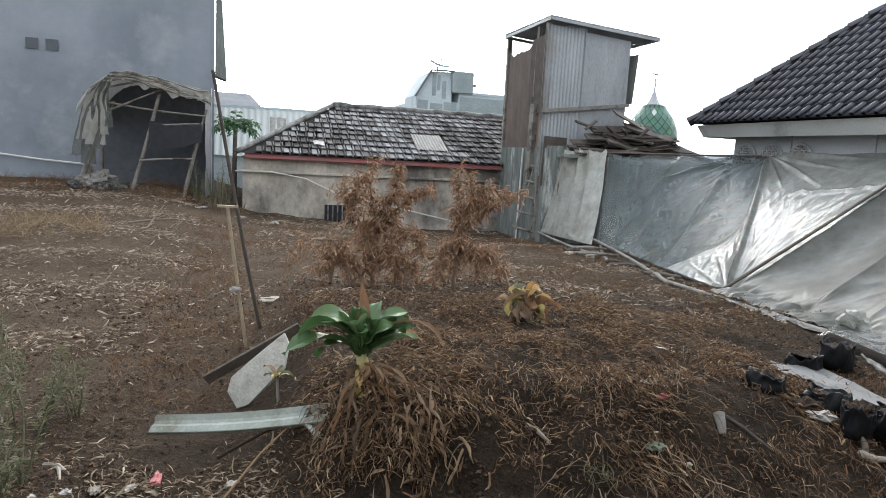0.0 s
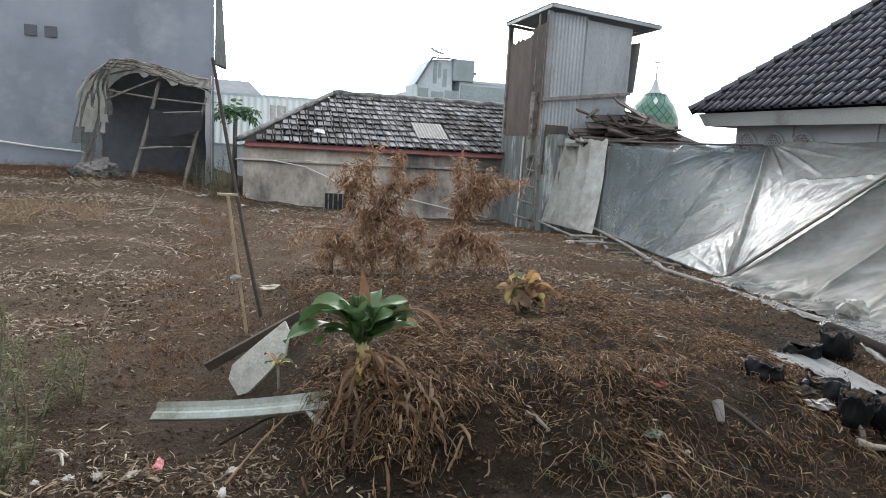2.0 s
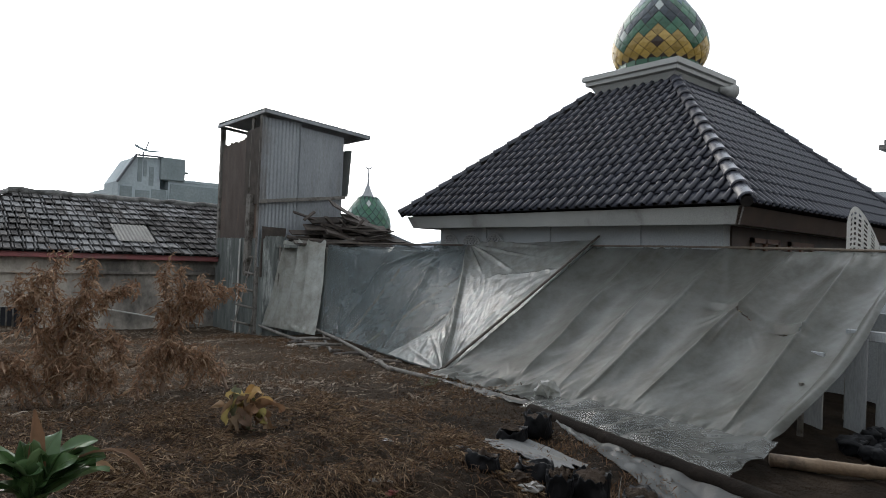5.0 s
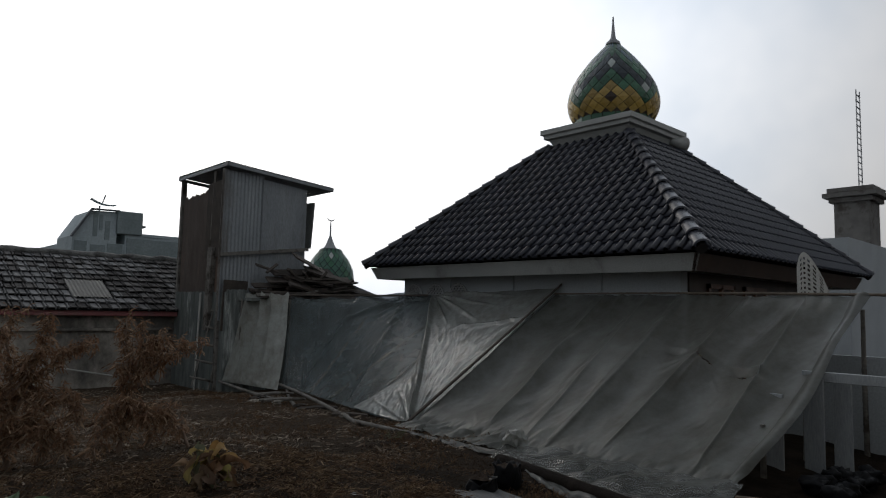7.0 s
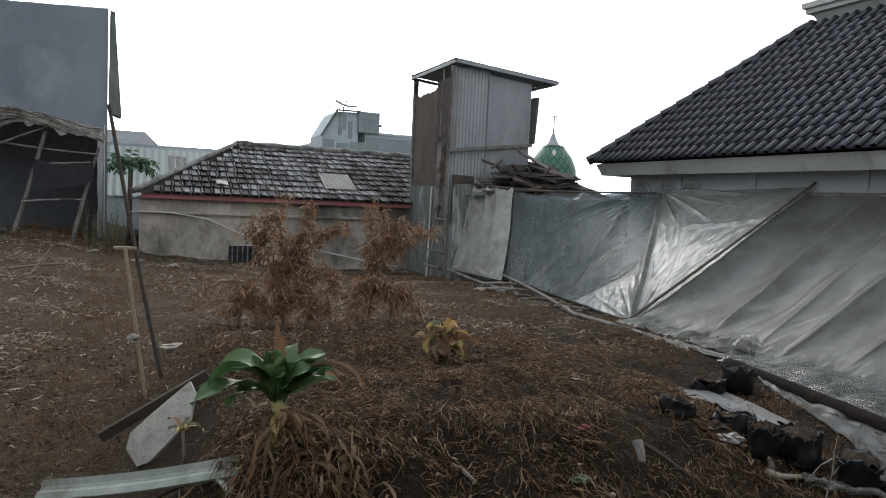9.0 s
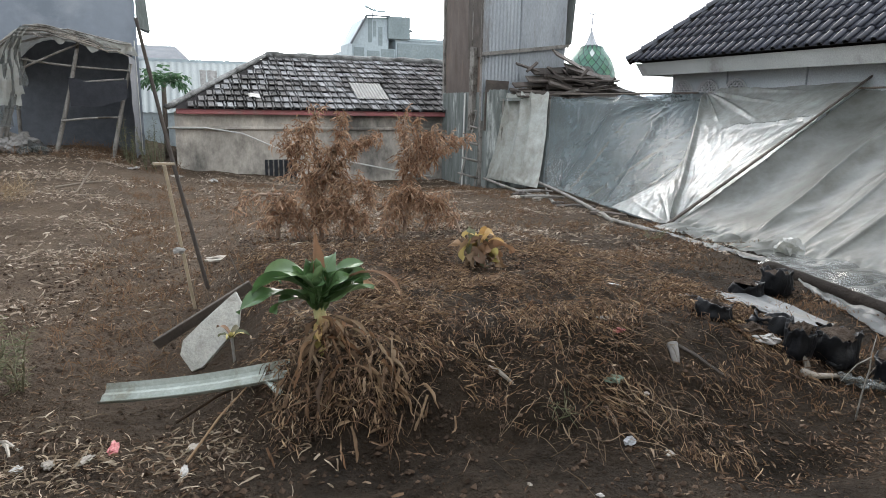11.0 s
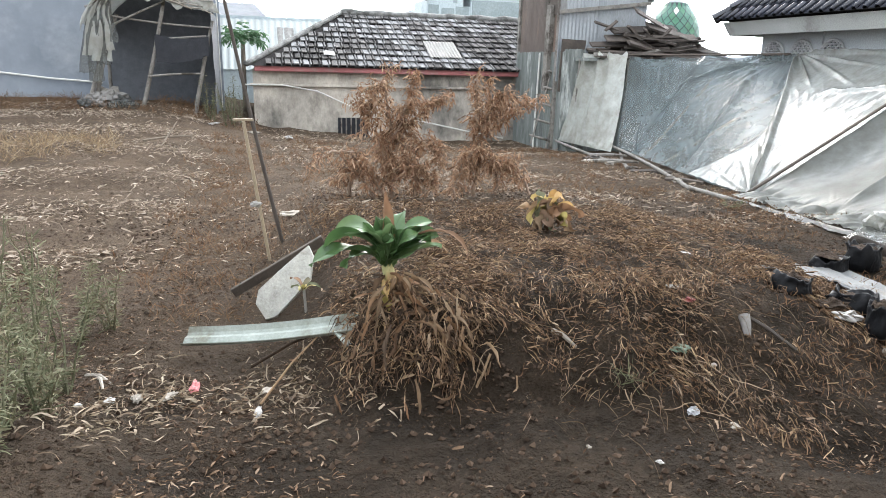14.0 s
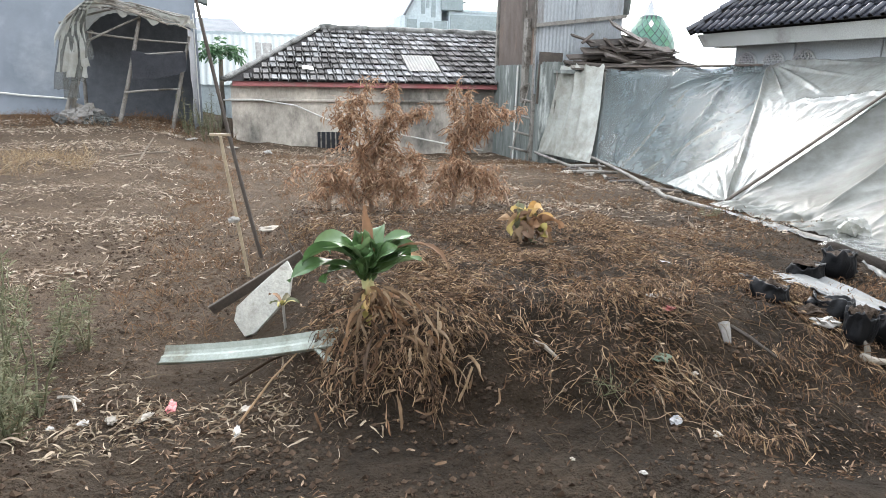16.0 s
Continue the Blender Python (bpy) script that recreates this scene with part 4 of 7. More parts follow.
def fan_sheet(u, v):
    # first part: a triangle gathered at its foot; second: the sheet drawn on to the end panel
    if u < 0.36:
        f = u / 0.36
        b, t = FAN, Vector((7.50, 6.32, 1.93)).lerp(RAIL_K, f)
    else:
        f = (u - 0.36) / 0.64
        b, t = FAN.lerp(SEAM, f), RAIL_K.lerp(PANEL_T, f)
    p = b.lerp(t, v)
    n = Vector((-0.62, -0.25, 0.74)).normalized()
    head = 0.13 * gather(p, RAIL_K + Vector((0, 0, 0.02)), DOWN_K, SIDE_K, 15.0, 2.3, 1)
    foot = 0.085 * gather(p, FAN, -DOWN_K, SIDE_K, 12.0, 1.5, 2)
    spine = 0.075 * math.exp(-(((u - 0.36) * (0.25 + v)) / 0.008) ** 2) * smooth01(1.0, 0.9, v)
    # a line of pleats that runs level across the triangle
    lv = 0.66 + 0.2 * (0.36 - u)
    pleat = 0.045 * fold((v - lv) * 46 + 2 * noise.noise(Vector((u * 30, 0, 8)))) * math.exp(-((v - lv) / 0.035) ** 2) * smooth01(0.27, 0.2, u)
    slack = -math.sin(math.pi * v) * math.sin(math.pi * min(1, f)) * (0.045 if u < 0.36 else 0.08)
    # rafters that press through the back sheet
    press = 0.0
    if u > 0.36:
        for c, lean, w, h in ((0.30, 0.22, 0.020, 0.045), (0.66, 0.30, 0.022, 0.05), (0.86, -0.14, 0.012, 0.028)):
            press += h * math.exp(-abs((f - c - lean * (0.5 - v)) / w) ** 1.3) * smooth01(0.0, 0.1, v)
        press += 0.04 * gather(p, Vector((6.3, 10.15, 1.72)), Vector((-0.7, -0.3, -0.6)), SIDE_K, 6.0, 0.8, 6)
    top = -0.05 * abs(math.sin(u * 19)) * smooth01(0.88, 1.0, v) * smooth01(0.38, 0.5, u)
    return p + n * (head + foot + spine + pleat + slack + press + crinkle(u * 9, v * 1.6, 30) * (0.8 if u < 0.36 else 0.7)) + Vector((0, 0, top))


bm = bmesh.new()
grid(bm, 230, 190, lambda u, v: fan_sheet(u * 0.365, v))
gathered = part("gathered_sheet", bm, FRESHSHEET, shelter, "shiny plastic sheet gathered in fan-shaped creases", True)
bm = bmesh.new()
# the same bright sheet laps a little way over the back sheet, below a slanting edge


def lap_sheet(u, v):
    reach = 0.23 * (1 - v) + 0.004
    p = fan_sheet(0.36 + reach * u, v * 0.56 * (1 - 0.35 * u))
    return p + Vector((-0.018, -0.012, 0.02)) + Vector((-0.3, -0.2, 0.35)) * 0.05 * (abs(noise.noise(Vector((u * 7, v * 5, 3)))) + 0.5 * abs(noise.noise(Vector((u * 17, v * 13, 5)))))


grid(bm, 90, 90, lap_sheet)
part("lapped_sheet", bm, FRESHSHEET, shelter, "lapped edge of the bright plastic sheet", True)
bm = bmesh.new()
grid(bm, 190, 110, lambda u, v: fan_sheet(0.36 + u * 0.64, v) + Vector((0, 0.003, -0.004)))
part("back_sheet", bm, SHEETING, shelter, "bluish grey see-through plastic sheet with soft diagonal creases", True)


def end_panel(u, v):
    b = Vector((4.60, 10.15, 0.06)).lerp(Vector((4.42, 12.05, 0.05)), u)
    t = Vector((5.20, 10.95, 1.74)).lerp(Vector((4.66, 11.70, 1.72)), u)
    p = b.lerp(t, v)
    waist = 0.16 * math.sin(math.pi * v) * (1 if u > 0.5 else 0.25) * (abs(u - 0.5) * 2)
    p.y -= waist * 0.6
    rag = 0.11 * noise.noise(Vector((u * 9, 0, 3))) * smooth01(0.93, 1.0, v)
    hang = 0.12 * fold(u * 10.5 + 0.9 * math.sin(v * 3) + 1.5 * noise.noise(Vector((u * 2, v * 1.5, 9)))) * (0.35 + 0.65 * v) + 0.07 * noise.noise(Vector((u * 4 + v, v * 2, 8)))
    creases = 0.03 * (abs(noise.noise(Vector((u * 8, v * 3, 31)))) + 0.6 * abs(noise.noise(Vector((u * 15, v * 9, 17)))))
    tail = 0.08 * abs(noise.noise(Vector((u * 11, v * 14, 23)))) * smooth01(0.14, 0.0, v)
    return p + Vector((-0.8, -0.5, 0.2)) * (hang + creases + tail) + Vector((0, 0, rag))


bm = bmesh.new()
grid(bm, 70, 80, end_panel)
part("end_panel", bm, PANELSHEET, shelter, "milky yellowed plastic end panel", True)
for fy, ty in RAFTERS[1:-1] + ((7.0, 7.0), (7.9, 7.9), (8.8, 8.9), (9.5, 9.8)):
    bm = bmesh.new()
    near = fy < 6.2
    b = Vector((4.42, fy, -0.02)) if near else FAN.lerp(SEAM, (fy - 6.17) / 3.96) + Vector((0.25, 0, -0.06))
    t = Vector((7.40, ty, 1.70)) if near else Vector((7.40, ty, 1.76)) if fy < 9 else Vector((6.4, 10.1, 1.58))
    bamboo(bm, b, t - Vector((0, 0, 0 if near else 0.24)), 0.026, rng, 0.006)
    part("rafter", bm, BAMBOO, shelter, "", True)
bm = bmesh.new()
bamboo(bm, FAN + Vector((-0.05, 0.0, 0.07)), STICK_T + Vector((0.10, 0, 0.09)), 0.021, rng, 0.01)
part("outer_batten", bm, DARKWOOD, shelter, "dark bamboo batten laid over the sheet", True)
bm = bmesh.new()
bamboo(bm, Vector((7.39, 1.4, 1.80)), Vector((7.40, 6.5, 1.82)), 0.018, rng, 0.02)
part("top_rail", bm, WOOD, shelter, "", True)
bm = bmesh.new()
bamboo(bm, (7.3, 9.35, 1.79), (5.2, 11.05, 1.73), 0.022, rng, 0.015)
part("top_rail", bm, DARKWOOD, shelter, "dark top rail behind the see-through sheet", True)
for p, q, r, label in (((3.84, 6.75, 0.06), (4.70, 10.35, 0.15), 0.030, "dirty grey bamboo foot beam on the soil"), ((3.86, 4.05, 0.09), (3.86, 6.80, 0.07), 0.037, "grey split foot beam"),
                       ((4.03, 9.05, 0.05), (4.36, 12.0, 0.05), 0.032, "bamboo pole at the foot of the end panel"), ((4.02, 8.6, 0.04), (4.62, 9.9, 0.10), 0.028, "short grey foot pole")):
    bm = bmesh.new()
    bamboo(bm, p, q, r, rng, 0.025)
    part("foot_beam", bm, GREYBEAM, shelter, label, True)
bm = bmesh.new()
tube(bm, [log_at(1.45 + 2.6 * i / 24) + Vector((0.01 * noise.noise(Vector((i, 0, 0))), 0, 0.008 * noise.noise(Vector((0, i, 0))))) for i in range(25)], [0.066 + 0.005 * noise.noise(Vector((i * 0.8, 3, 0))) for i in range(25)], 12)
part("foot_log", bm, LOGWOOD, shelter, "dark round foot log", True)
bm = bmesh.new()
bamboo(bm, (4.17, 2.07, 0.07), (5.6, 0.1, 0.06), 0.055, rng, 0.02)
part("end_log", bm, ENDLOG, shelter, "brown bamboo log at the open end", True)
for x, y in ((5.3, 2.3), (6.4, 2.3), (7.4, 2.0), (7.4, 4.4), (7.4, 6.8), (7.4, 9.2), (5.24, 11.0), (4.6, 11.7)):
    bm = bmesh.new()
    top = 1.72 if x > 7 or y > 10 else 0.115 + (x - 4.36) / 3.04 * 1.60
    bamboo(bm, (x, y, -0.05), (x, y, top - 0.08), 0.03, rng, 0.01)
    part("post", bm, GREYBEAM, shelter, "", True)
# crumpled hem of the sheet lying between its foot and the log
bm = bmesh.new()


def hem(u, v):
    y = 1.95 + 2.3 * u
    a, b = log_at(y) + Vector((0.03, 0, -0.03)), Vector((4.16 - 0.14 * smooth01(3.4, 4.2, y), y + 0.06, 0.16))
    p = a.lerp(b, v)
    k = 0.09 * abs(noise.noise(Vector((y * 3.1, v * 1.6 + y, 1)))) + 0.022 * abs(noise.noise(Vector((y * 8 + v * 3, v * 5, 2))))
    return p + Vector((0, 0.05 * noise.noise(Vector((y * 7, v * 5, 3))), 0.02 + 0.05 * math.sin(math.pi * v) * noise.noise(Vector((y * 1.7, 4, 4))) + k * smooth01(0, 0.25, v)))


grid(bm, 170, 60, hem)
part("crumpled_hem", bm, OLDSHEET, shelter, "crumpled milky hem of plastic along the sheet's foot", True)
# the flap hanging over the log to the soil
bm = bmesh.new()


def flap(u, v):
    y = 1.5 + 2.3 * u
    a = log_at(y) + Vector((0.02, 0, 0.06))
    out = (0.05 + 0.58 * (1 - u) ** 0.7) * (1 + 0.10 * noise.noise(Vector((y * 3, 0, 6))) + 0.07 * noise.noise(Vector((y * 21, 0, 2))))
    x = a.x - out * v
    yy = y - 0.1 * v
    g = ground_z(x, yy) + 0.012
    z = max(g, a.z - 0.30 * v ** 0.7 + 0.02 * math.sin(y * 17 + 4 * v) * v)
    return Vector((x - 0.03 * math.sin(math.pi * min(1, v * 2.5)), yy, z + 0.018 * noise.noise(Vector((y * 8, v * 4, 1)))))


grid(bm, 120, 18, flap)
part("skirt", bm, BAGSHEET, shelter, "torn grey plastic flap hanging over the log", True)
# torn shreds under the far beam
bm = bmesh.new()


def shreds(u, v):
    y = 4.0 + 2.1 * u
    out = 0.06 + 0.26 * max(0, noise.noise(Vector((y * 2.3, 0, 6))) + 0.15) * smooth01(6.1, 5.3, y)
    x = 3.87 - out * v
    return Vector((x, y - 0.15 * v, max(ground_z(x, y - 0.15 * v) + 0.015, 0.11 - 0.16 * v) + 0.02 * noise.noise(Vector((y * 9, v * 5, 1)))))


grid(bm, 70, 8, shreds)
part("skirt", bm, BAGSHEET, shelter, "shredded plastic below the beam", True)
# painted boards that stand at the shelter's open end, and the grey wall behind them
for x, y, w, lo, hi in ((5.75, 2.37, 0.10, -0.45, 0.78), (6.05, 2.10, 0.10, -0.10, 0.93), (6.35, 1.93, 0.09, -0.12, 0.93)):
    bm = bmesh.new()
    box(bm, (x - 0.012, y - w, lo), (x + 0.012, y + w, hi), Matrix.Rotation(-0.2, 3, "Z"), bevel=0.004)
    part("end_board", bm, GREYPOST, shelter, "grey painted board standing at the open end")
bm = bmesh.new()
box(bm, (6.10, 0.6, 0.90), (6.16, 2.22, 1.00), bevel=0.006)
part("end_beam", bm, GREYPOST, shelter, "grey beam over the open end")
bm = bmesh.new()
box(bm, (7.62, -0.6, -0.6), (7.72, 3.4, 1.1))
solo("wall_porch", bm, WALLGREY, "low grey painted wall behind the shelter", "wall", kind="structure")

# ---- bird tower of zinc and old boards ----
tower = thing("bird_tower", (5.3, 13.6, 0), "tall narrow tower clad in corrugated zinc and rusty sheets", "tower")
for x, y, zt in ((4.38, 12.25, 4.24), (6.17, 12.25, 4.05), (4.46, 14.60, 4.28), (6.17, 14.60, 4.05)):
    bm = bmesh.new()
    box(bm, (x - 0.05, y - 0.05, -0.3), (x + 0.05, y + 0.05, zt), bevel=0.006)
    part("corner_post", bm, GREYBEAM, tower)
bm = bmesh.new()
corrugated(bm, (4.33, 12.18, 1.2), (0.86, 0, 0), (0, 0, 3.0))
part("front_sheet", bm, ZINC, tower, "corrugated zinc front sheet", True)
bm = bmesh.new()
grid(bm, 20, 30, lambda u, v: Vector((5.17 + 1.03 * u, 12.165 + 0.008 * noise.noise(Vector((u * 3, v * 4, 2))), 1.2 + (2.92 - 0.08 * u) * v)))
part("front_sheet", bm, ZINC, tower, "flat grey front sheet", True)
bm = bmesh.new()
plank(bm, (4.30, 12.1, 2.50), (6.24, 12.1, 2.74), 0.05, 0.07)
part("cross_beam", bm, GREYBEAM, tower, "slanting wooden cross beam")
bm = bmesh.new()
corrugated(bm, (4.46, 14.60, 1.0), (-0.10, -2.4, 0), (0, 0, 2.88), 0.076, 0.008, ragged=0.05)
part("side_sheet", bm, RUST, tower, "brown rusted side sheet below an open gap", True)
bm = bmesh.new()
corrugated(bm, (4.37, 13.05, 2.46), (-0.045, -0.86, 0.0), (0.0, 0, 1.55), 0.076, 0.008, ragged=0.03)
part("side_sheet", bm, DARKWOOD, tower, "dark hanging side sheet", True)
bm = bmesh.new()
plank(bm, (4.32, 12.62, 1.0), (4.32, 12.58, 2.66), 0.10, 0.20)
part("brace", bm, GREYBEAM, tower)
bm = bmesh.new()
plank(bm, (4.36, 12.75, 2.4), (4.38, 12.72, 4.25), 0.05, 0.05)
part("brace", bm, GREYBEAM, tower)
bm = bmesh.new()
box(bm, (4.36, 12.06, 1.0), (4.86, 12.09, 2.0), Matrix.Rotation(0.03, 3, "Y"))
part("lean_board", bm, DARKWOOD, tower, "dark board fixed across the foot")
bm = bmesh.new()
box(bm, (6.14, 12.25, 1.2), (6.20, 14.60, 2.6))
part("far_side_sheet", bm, RUST, tower)
bm = bmesh.new()
plank(bm, (6.34, 12.35, 2.78), (6.40, 12.35, 3.80), 0.30, 0.02, 0.15)
part("shutter", bm, OLDZINC, tower, "hanging side shutter board")
bm = bmesh.new()
corrugated(bm, (4.30, 12.0, 4.345), (0, 2.62, 0.02), (2.49, 0, -0.20), 0.12, 0.006)
part("roof_sheet", bm, ZINC, tower, "low-pitched zinc roof", True)
for p, q in (((4.32, 12.02, 4.295), (6.77, 12.02, 4.10)), ((4.32, 12.02, 4.295), (4.34, 14.60, 4.31)), ((6.74, 12.02, 4.10), (6.74, 14.60, 4.10)), ((4.34, 14.60, 4.31), (6.77, 14.60, 4.10))):
    bm = bmesh.new()
    plank(bm, p, q, 0.03, 0.07)
    part("roof_edge", bm, ZINC, tower)

# ---- low zinc fence at the foot of the tower ----
fence = thing("zinc_fence", (4.4, 13.0, 0), "old mossy zinc sheet fence with a bamboo ladder leaning on it", "fence")
for o, u, m in (((4.28, 14.25, -0.35), (0.02, -1.35, 0), OLDZINC), ((4.30, 12.95, -0.35), (0.10, -1.0, 0), OLDZINC), ((4.40, 11.98, -0.3), (0.36, -0.16, 0), OLDZINC)):
    bm = bmesh.new()
    corrugated(bm, o, u, (0, 0, 2.12), ragged=0.02)
    part("sheet", bm, m, fence, "", True)
bm = bmesh.new()
tube(bm, [(4.24, 12.9, -0.2), (4.26, 12.88, 1.75)], 0.018, 6)
part("fence_post", bm, WHITEPIPE, fence, "thin pale pole")
ladder = thing("bamboo_ladder", (4.1, 12.6, -0.1), "small bamboo ladder leaning against the zinc fence", "ladder")
LADDER = ((Vector((3.92, 12.25, -0.04)), Vector((4.40, 12.45, 1.54))), (Vector((4.24, 12.22, -0.13)), Vector((4.66, 12.42, 1.49))))
for foot, top in LADDER:
    bm = bmesh.new()
    bamboo(bm, foot, top, 0.018, rng, 0.01)
    part("rail", bm, GREYBEAM, ladder, "", True)
for i in range(5):
    f = 0.1 + 0.2 * i
    a, b = LADDER[0][0].lerp(LADDER[0][1], f), LADDER[1][0].lerp(LADDER[1][1], f)
    bm = bmesh.new()
    tube(bm, [a.lerp(b, -0.25), a.lerp(b, 0.5), a.lerp(b, 1.25)], [0.02, 0.026, 0.02], 7)
    part("rung", bm, GREYBEAM, ladder, "", True)

# ---- low shack whose roof carries the timber pile ----
shack = thing("low_shack", (6.1, 12.4, 0), "low flat-roofed shack behind the plastic shelter", "shed")
bm = bmesh.new()
box(bm, (4.85, 11.75, -0.3), (8.6, 12.08, 1.60))
part("wall", bm, OLDZINC, shack)
bm = bmesh.new()
box(bm, (4.60, 11.32, 1.60), (8.8, 12.05, 1.66))
part("roof", bm, OLDZINC, shack)
pile = thing("timber_pile", (6.2, 11.7, 1.66), "untidy pile of dark weathered planks and roof timbers", "timber pile")
for i in range(120):
    lay = i // 17
    z = 1.69 + lay * 0.062 + rng.uniform(0, 0.05)
    cx = rng.gauss(6.05, 0.55) + 0.03 * lay
    ln = rng.uniform(0.5, 1.9) * (1 - 0.08 * lay)
    cx = min(max(cx, 4.75 + 0.12 * lay + ln / 2), 7.6 - 0.1 * lay - ln / 2)
    a = rng.gauss(0, 0.18)
    yy = rng.uniform(11.4, 12.0)
    dz = rng.gauss(0, 0.02 + 0.012 * lay)
    bm = bmesh.new()
    plank(bm, (cx - ln / 2 * math.cos(a), yy - ln / 2 * math.sin(a), z - dz), (cx + ln / 2 * math.cos(a), yy + ln / 2 * math.sin(a), z + dz), rng.uniform(0.04, 0.15), rng.uniform(0.02, 0.05), rng.gauss(0, 0.4))
    part("plank", bm, PILEWOOD if rng.random() < 0.93 else GREYBEAM, pile)
for p, q, w in (((4.7, 11.5, 1.90), (6.3, 11.75, 1.98), 0.14), ((5.62, 11.6, 2.56), (6.55, 11.8, 2.22), 0.24), ((5.0, 11.5, 2.02), (7.0, 11.6, 2.10), 0.2), ((4.72, 11.45, 2.30), (5.55, 11.6, 2.12), 0.07), ((4.95, 11.45, 2.16), (5.2, 11.5, 2.34), 0.05), ((5.1, 11.5, 2.16), (6.7, 11.9, 2.28), 0.2), ((5.9, 11.6, 2.3), (7.05, 11.7, 2.06), 0.22), ((6.6, 11.6, 1.98), (7.75, 11.7, 1.78), 0.2)):
    bm = bmesh.new()
    plank(bm, p, q, w, 0.03, 0.6)
    part("plank", bm, PILEWOOD, pile)

# ---- makeshift shed under the tall wall ----
shed = thing("makeshift_shed", (-3.3, 14.1, 0.4), "ramshackle pole shed with torn plastic roof and dark shade cloth", "shed")
SZ = ground_z(-3.4, 13.7)
poles = [((-4.55, 13.55, 0.3), (-3.95, 13.6, 2.28)), ((-4.42, 13.6, 0.3), (-3.86, 13.7, 2.2)), ((-3.58, 13.5, 0.3), (-3.0, 13.6, 2.52)),
         ((-2.60, 13.6, 0.4), (-2.18, 13.7, 2.15)), ((-4.4, 15.2, 0.3), (-4.3, 15.2, 2.4)), ((-2.4, 15.2, 0.4), (-2.3, 15.2, 2.4))]
for p, q in poles:
    bm = bmesh.new()
    bamboo(bm, p, q, 0.042, rng, 0.05)
    part("pole", bm, GREYBEAM, shed, "", True)
for p, q in (((-3.38, 13.45, 1.10), (-2.42, 13.5, 1.17)), ((-4.1, 13.55, 2.18), (-2.2, 13.6, 2.02)), ((-4.35, 13.55, 2.3), (-3.1, 13.55, 2.68)), ((-3.1, 13.55, 2.68), (-2.15, 13.6, 2.5)), ((-3.05, 13.5, 1.78), (-2.3, 13.5, 1.86)), ((-4.1, 13.5, 1.9), (-3.0, 13.5, 2.45))):
    bm = bmesh.new()
    bamboo(bm, p, q, 0.022, rng, 0.03)
    part("cross_pole", bm, GREYBEAM, shed, "", True)
def shed_crown(u):
    """Height of the shed's bent roof along its front, from the low side to the far one."""
    x = -4.42 + 2.3 * u
    return Vector((x, 13.4, 2.02 + 0.72 * math.sin(math.pi / 2 * min(1.0, u / 0.36)) ** 0.7 - 0.24 * smooth01(0.36, 1.0, u)))


bm = bmesh.new()


def shed_roof(u, v):
    p = shed_crown(u)
    if v < 0.18:       # torn valance hanging over the front
        k = (0.18 - v) / 0.18
        drop = 0.10 + 0.26 * max(0, noise.noise(Vector((u * 9, 0, 4))) + 0.25) + 0.05 * noise.noise(Vector((u * 31, 0, 2)))
        return p + Vector((0.02 * noise.noise(Vector((u * 20, v * 9, 1))), -0.04 - 0.05 * noise.noise(Vector((u * 16, v * 8, 7))), -drop * k))
    return p + Vector((0, 1.9 * (v - 0.18) / 0.82, 0.05 * noise.noise(Vector((u * 11, v * 6, 0))) + 0.025 * noise.noise(Vector((u * 27, v * 4, 3))) - 0.12 * v))


grid(bm, 90, 34, shed_roof)
part("roof_tarp", bm, SACK, shed, "torn grey plastic roof cover sagging over the front", True)
# strips of old sheet bunched round the low side, from the crown to the ground
for k in range(7):
    bm = bmesh.new()
    o = 0.05 * k

    def bunch(u, v, k=k, o=o):
        a = Vector((-3.75 - 0.02 * k, 13.32 - 0.015 * k, 2.70 - 0.03 * k))
        m = Vector((-4.28 + o * 0.9, 13.3, 2.20 + 0.02 * k))
        e = Vector((-4.36 + o * 1.5, 13.28, (1.15, 1.45, 1.0, 1.5, 1.3, 1.55, 1.7)[k]))
        p = a.lerp(m, v).lerp(m.lerp(e, v), v)
        w = 0.07 + 0.06 * v
        return p + Vector((w * (u - 0.5) * 2 + 0.04 * noise.noise(Vector((v * 3, k, 0))), -0.045 * fold(u * 6.3 + 2 * noise.noise(Vector((v * 2, k, 5))), 0.8) + 0.03 * noise.noise(Vector((u * 2, v * 3, k))), 0.05 * noise.noise(Vector((u * 6, 3, k))) * (v > 0.95)))

    grid(bm, 8, 36, bunch)
    part("torn_drape", bm, SACK if k % 2 else OLDSHEET, shed, "ragged strip of old plastic hanging off the roof", True)
bm = bmesh.new()
grid(bm, 14, 14, lambda u, v: Vector((-4.28 + 0.36 * u, 13.27 + 0.03 * math.sin(u * 9 + v * 3), 1.80 - 0.44 * v + 0.03 * noise.noise(Vector((u * 6, v * 4, 2))))))
part("rag", bm, SACK, shed, "square pale rag", True)
bm = bmesh.new()
grid(bm, 20, 10, lambda u, v: Vector((-3.2 + 0.95 * u, 13.42 + 0.02 * math.sin(u * 9), 1.86 - 0.06 * math.sin(3.1 * u) - (0.5 - 0.15 * u) * v + 0.03 * noise.noise(Vector((u * 5, v * 3, 0))))))
part("shade_cloth", bm, NETANDSHADE, shed, "black shade cloth strip", True)
# dark sheets added to stand for the shade inside the shed
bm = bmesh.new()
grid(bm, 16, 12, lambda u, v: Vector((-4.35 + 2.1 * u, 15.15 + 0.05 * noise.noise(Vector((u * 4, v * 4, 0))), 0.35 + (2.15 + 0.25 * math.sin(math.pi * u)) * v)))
part("back_cloth", bm, SHEDSHADE, shed, "dark sheet added as shade across the back", True)
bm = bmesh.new()
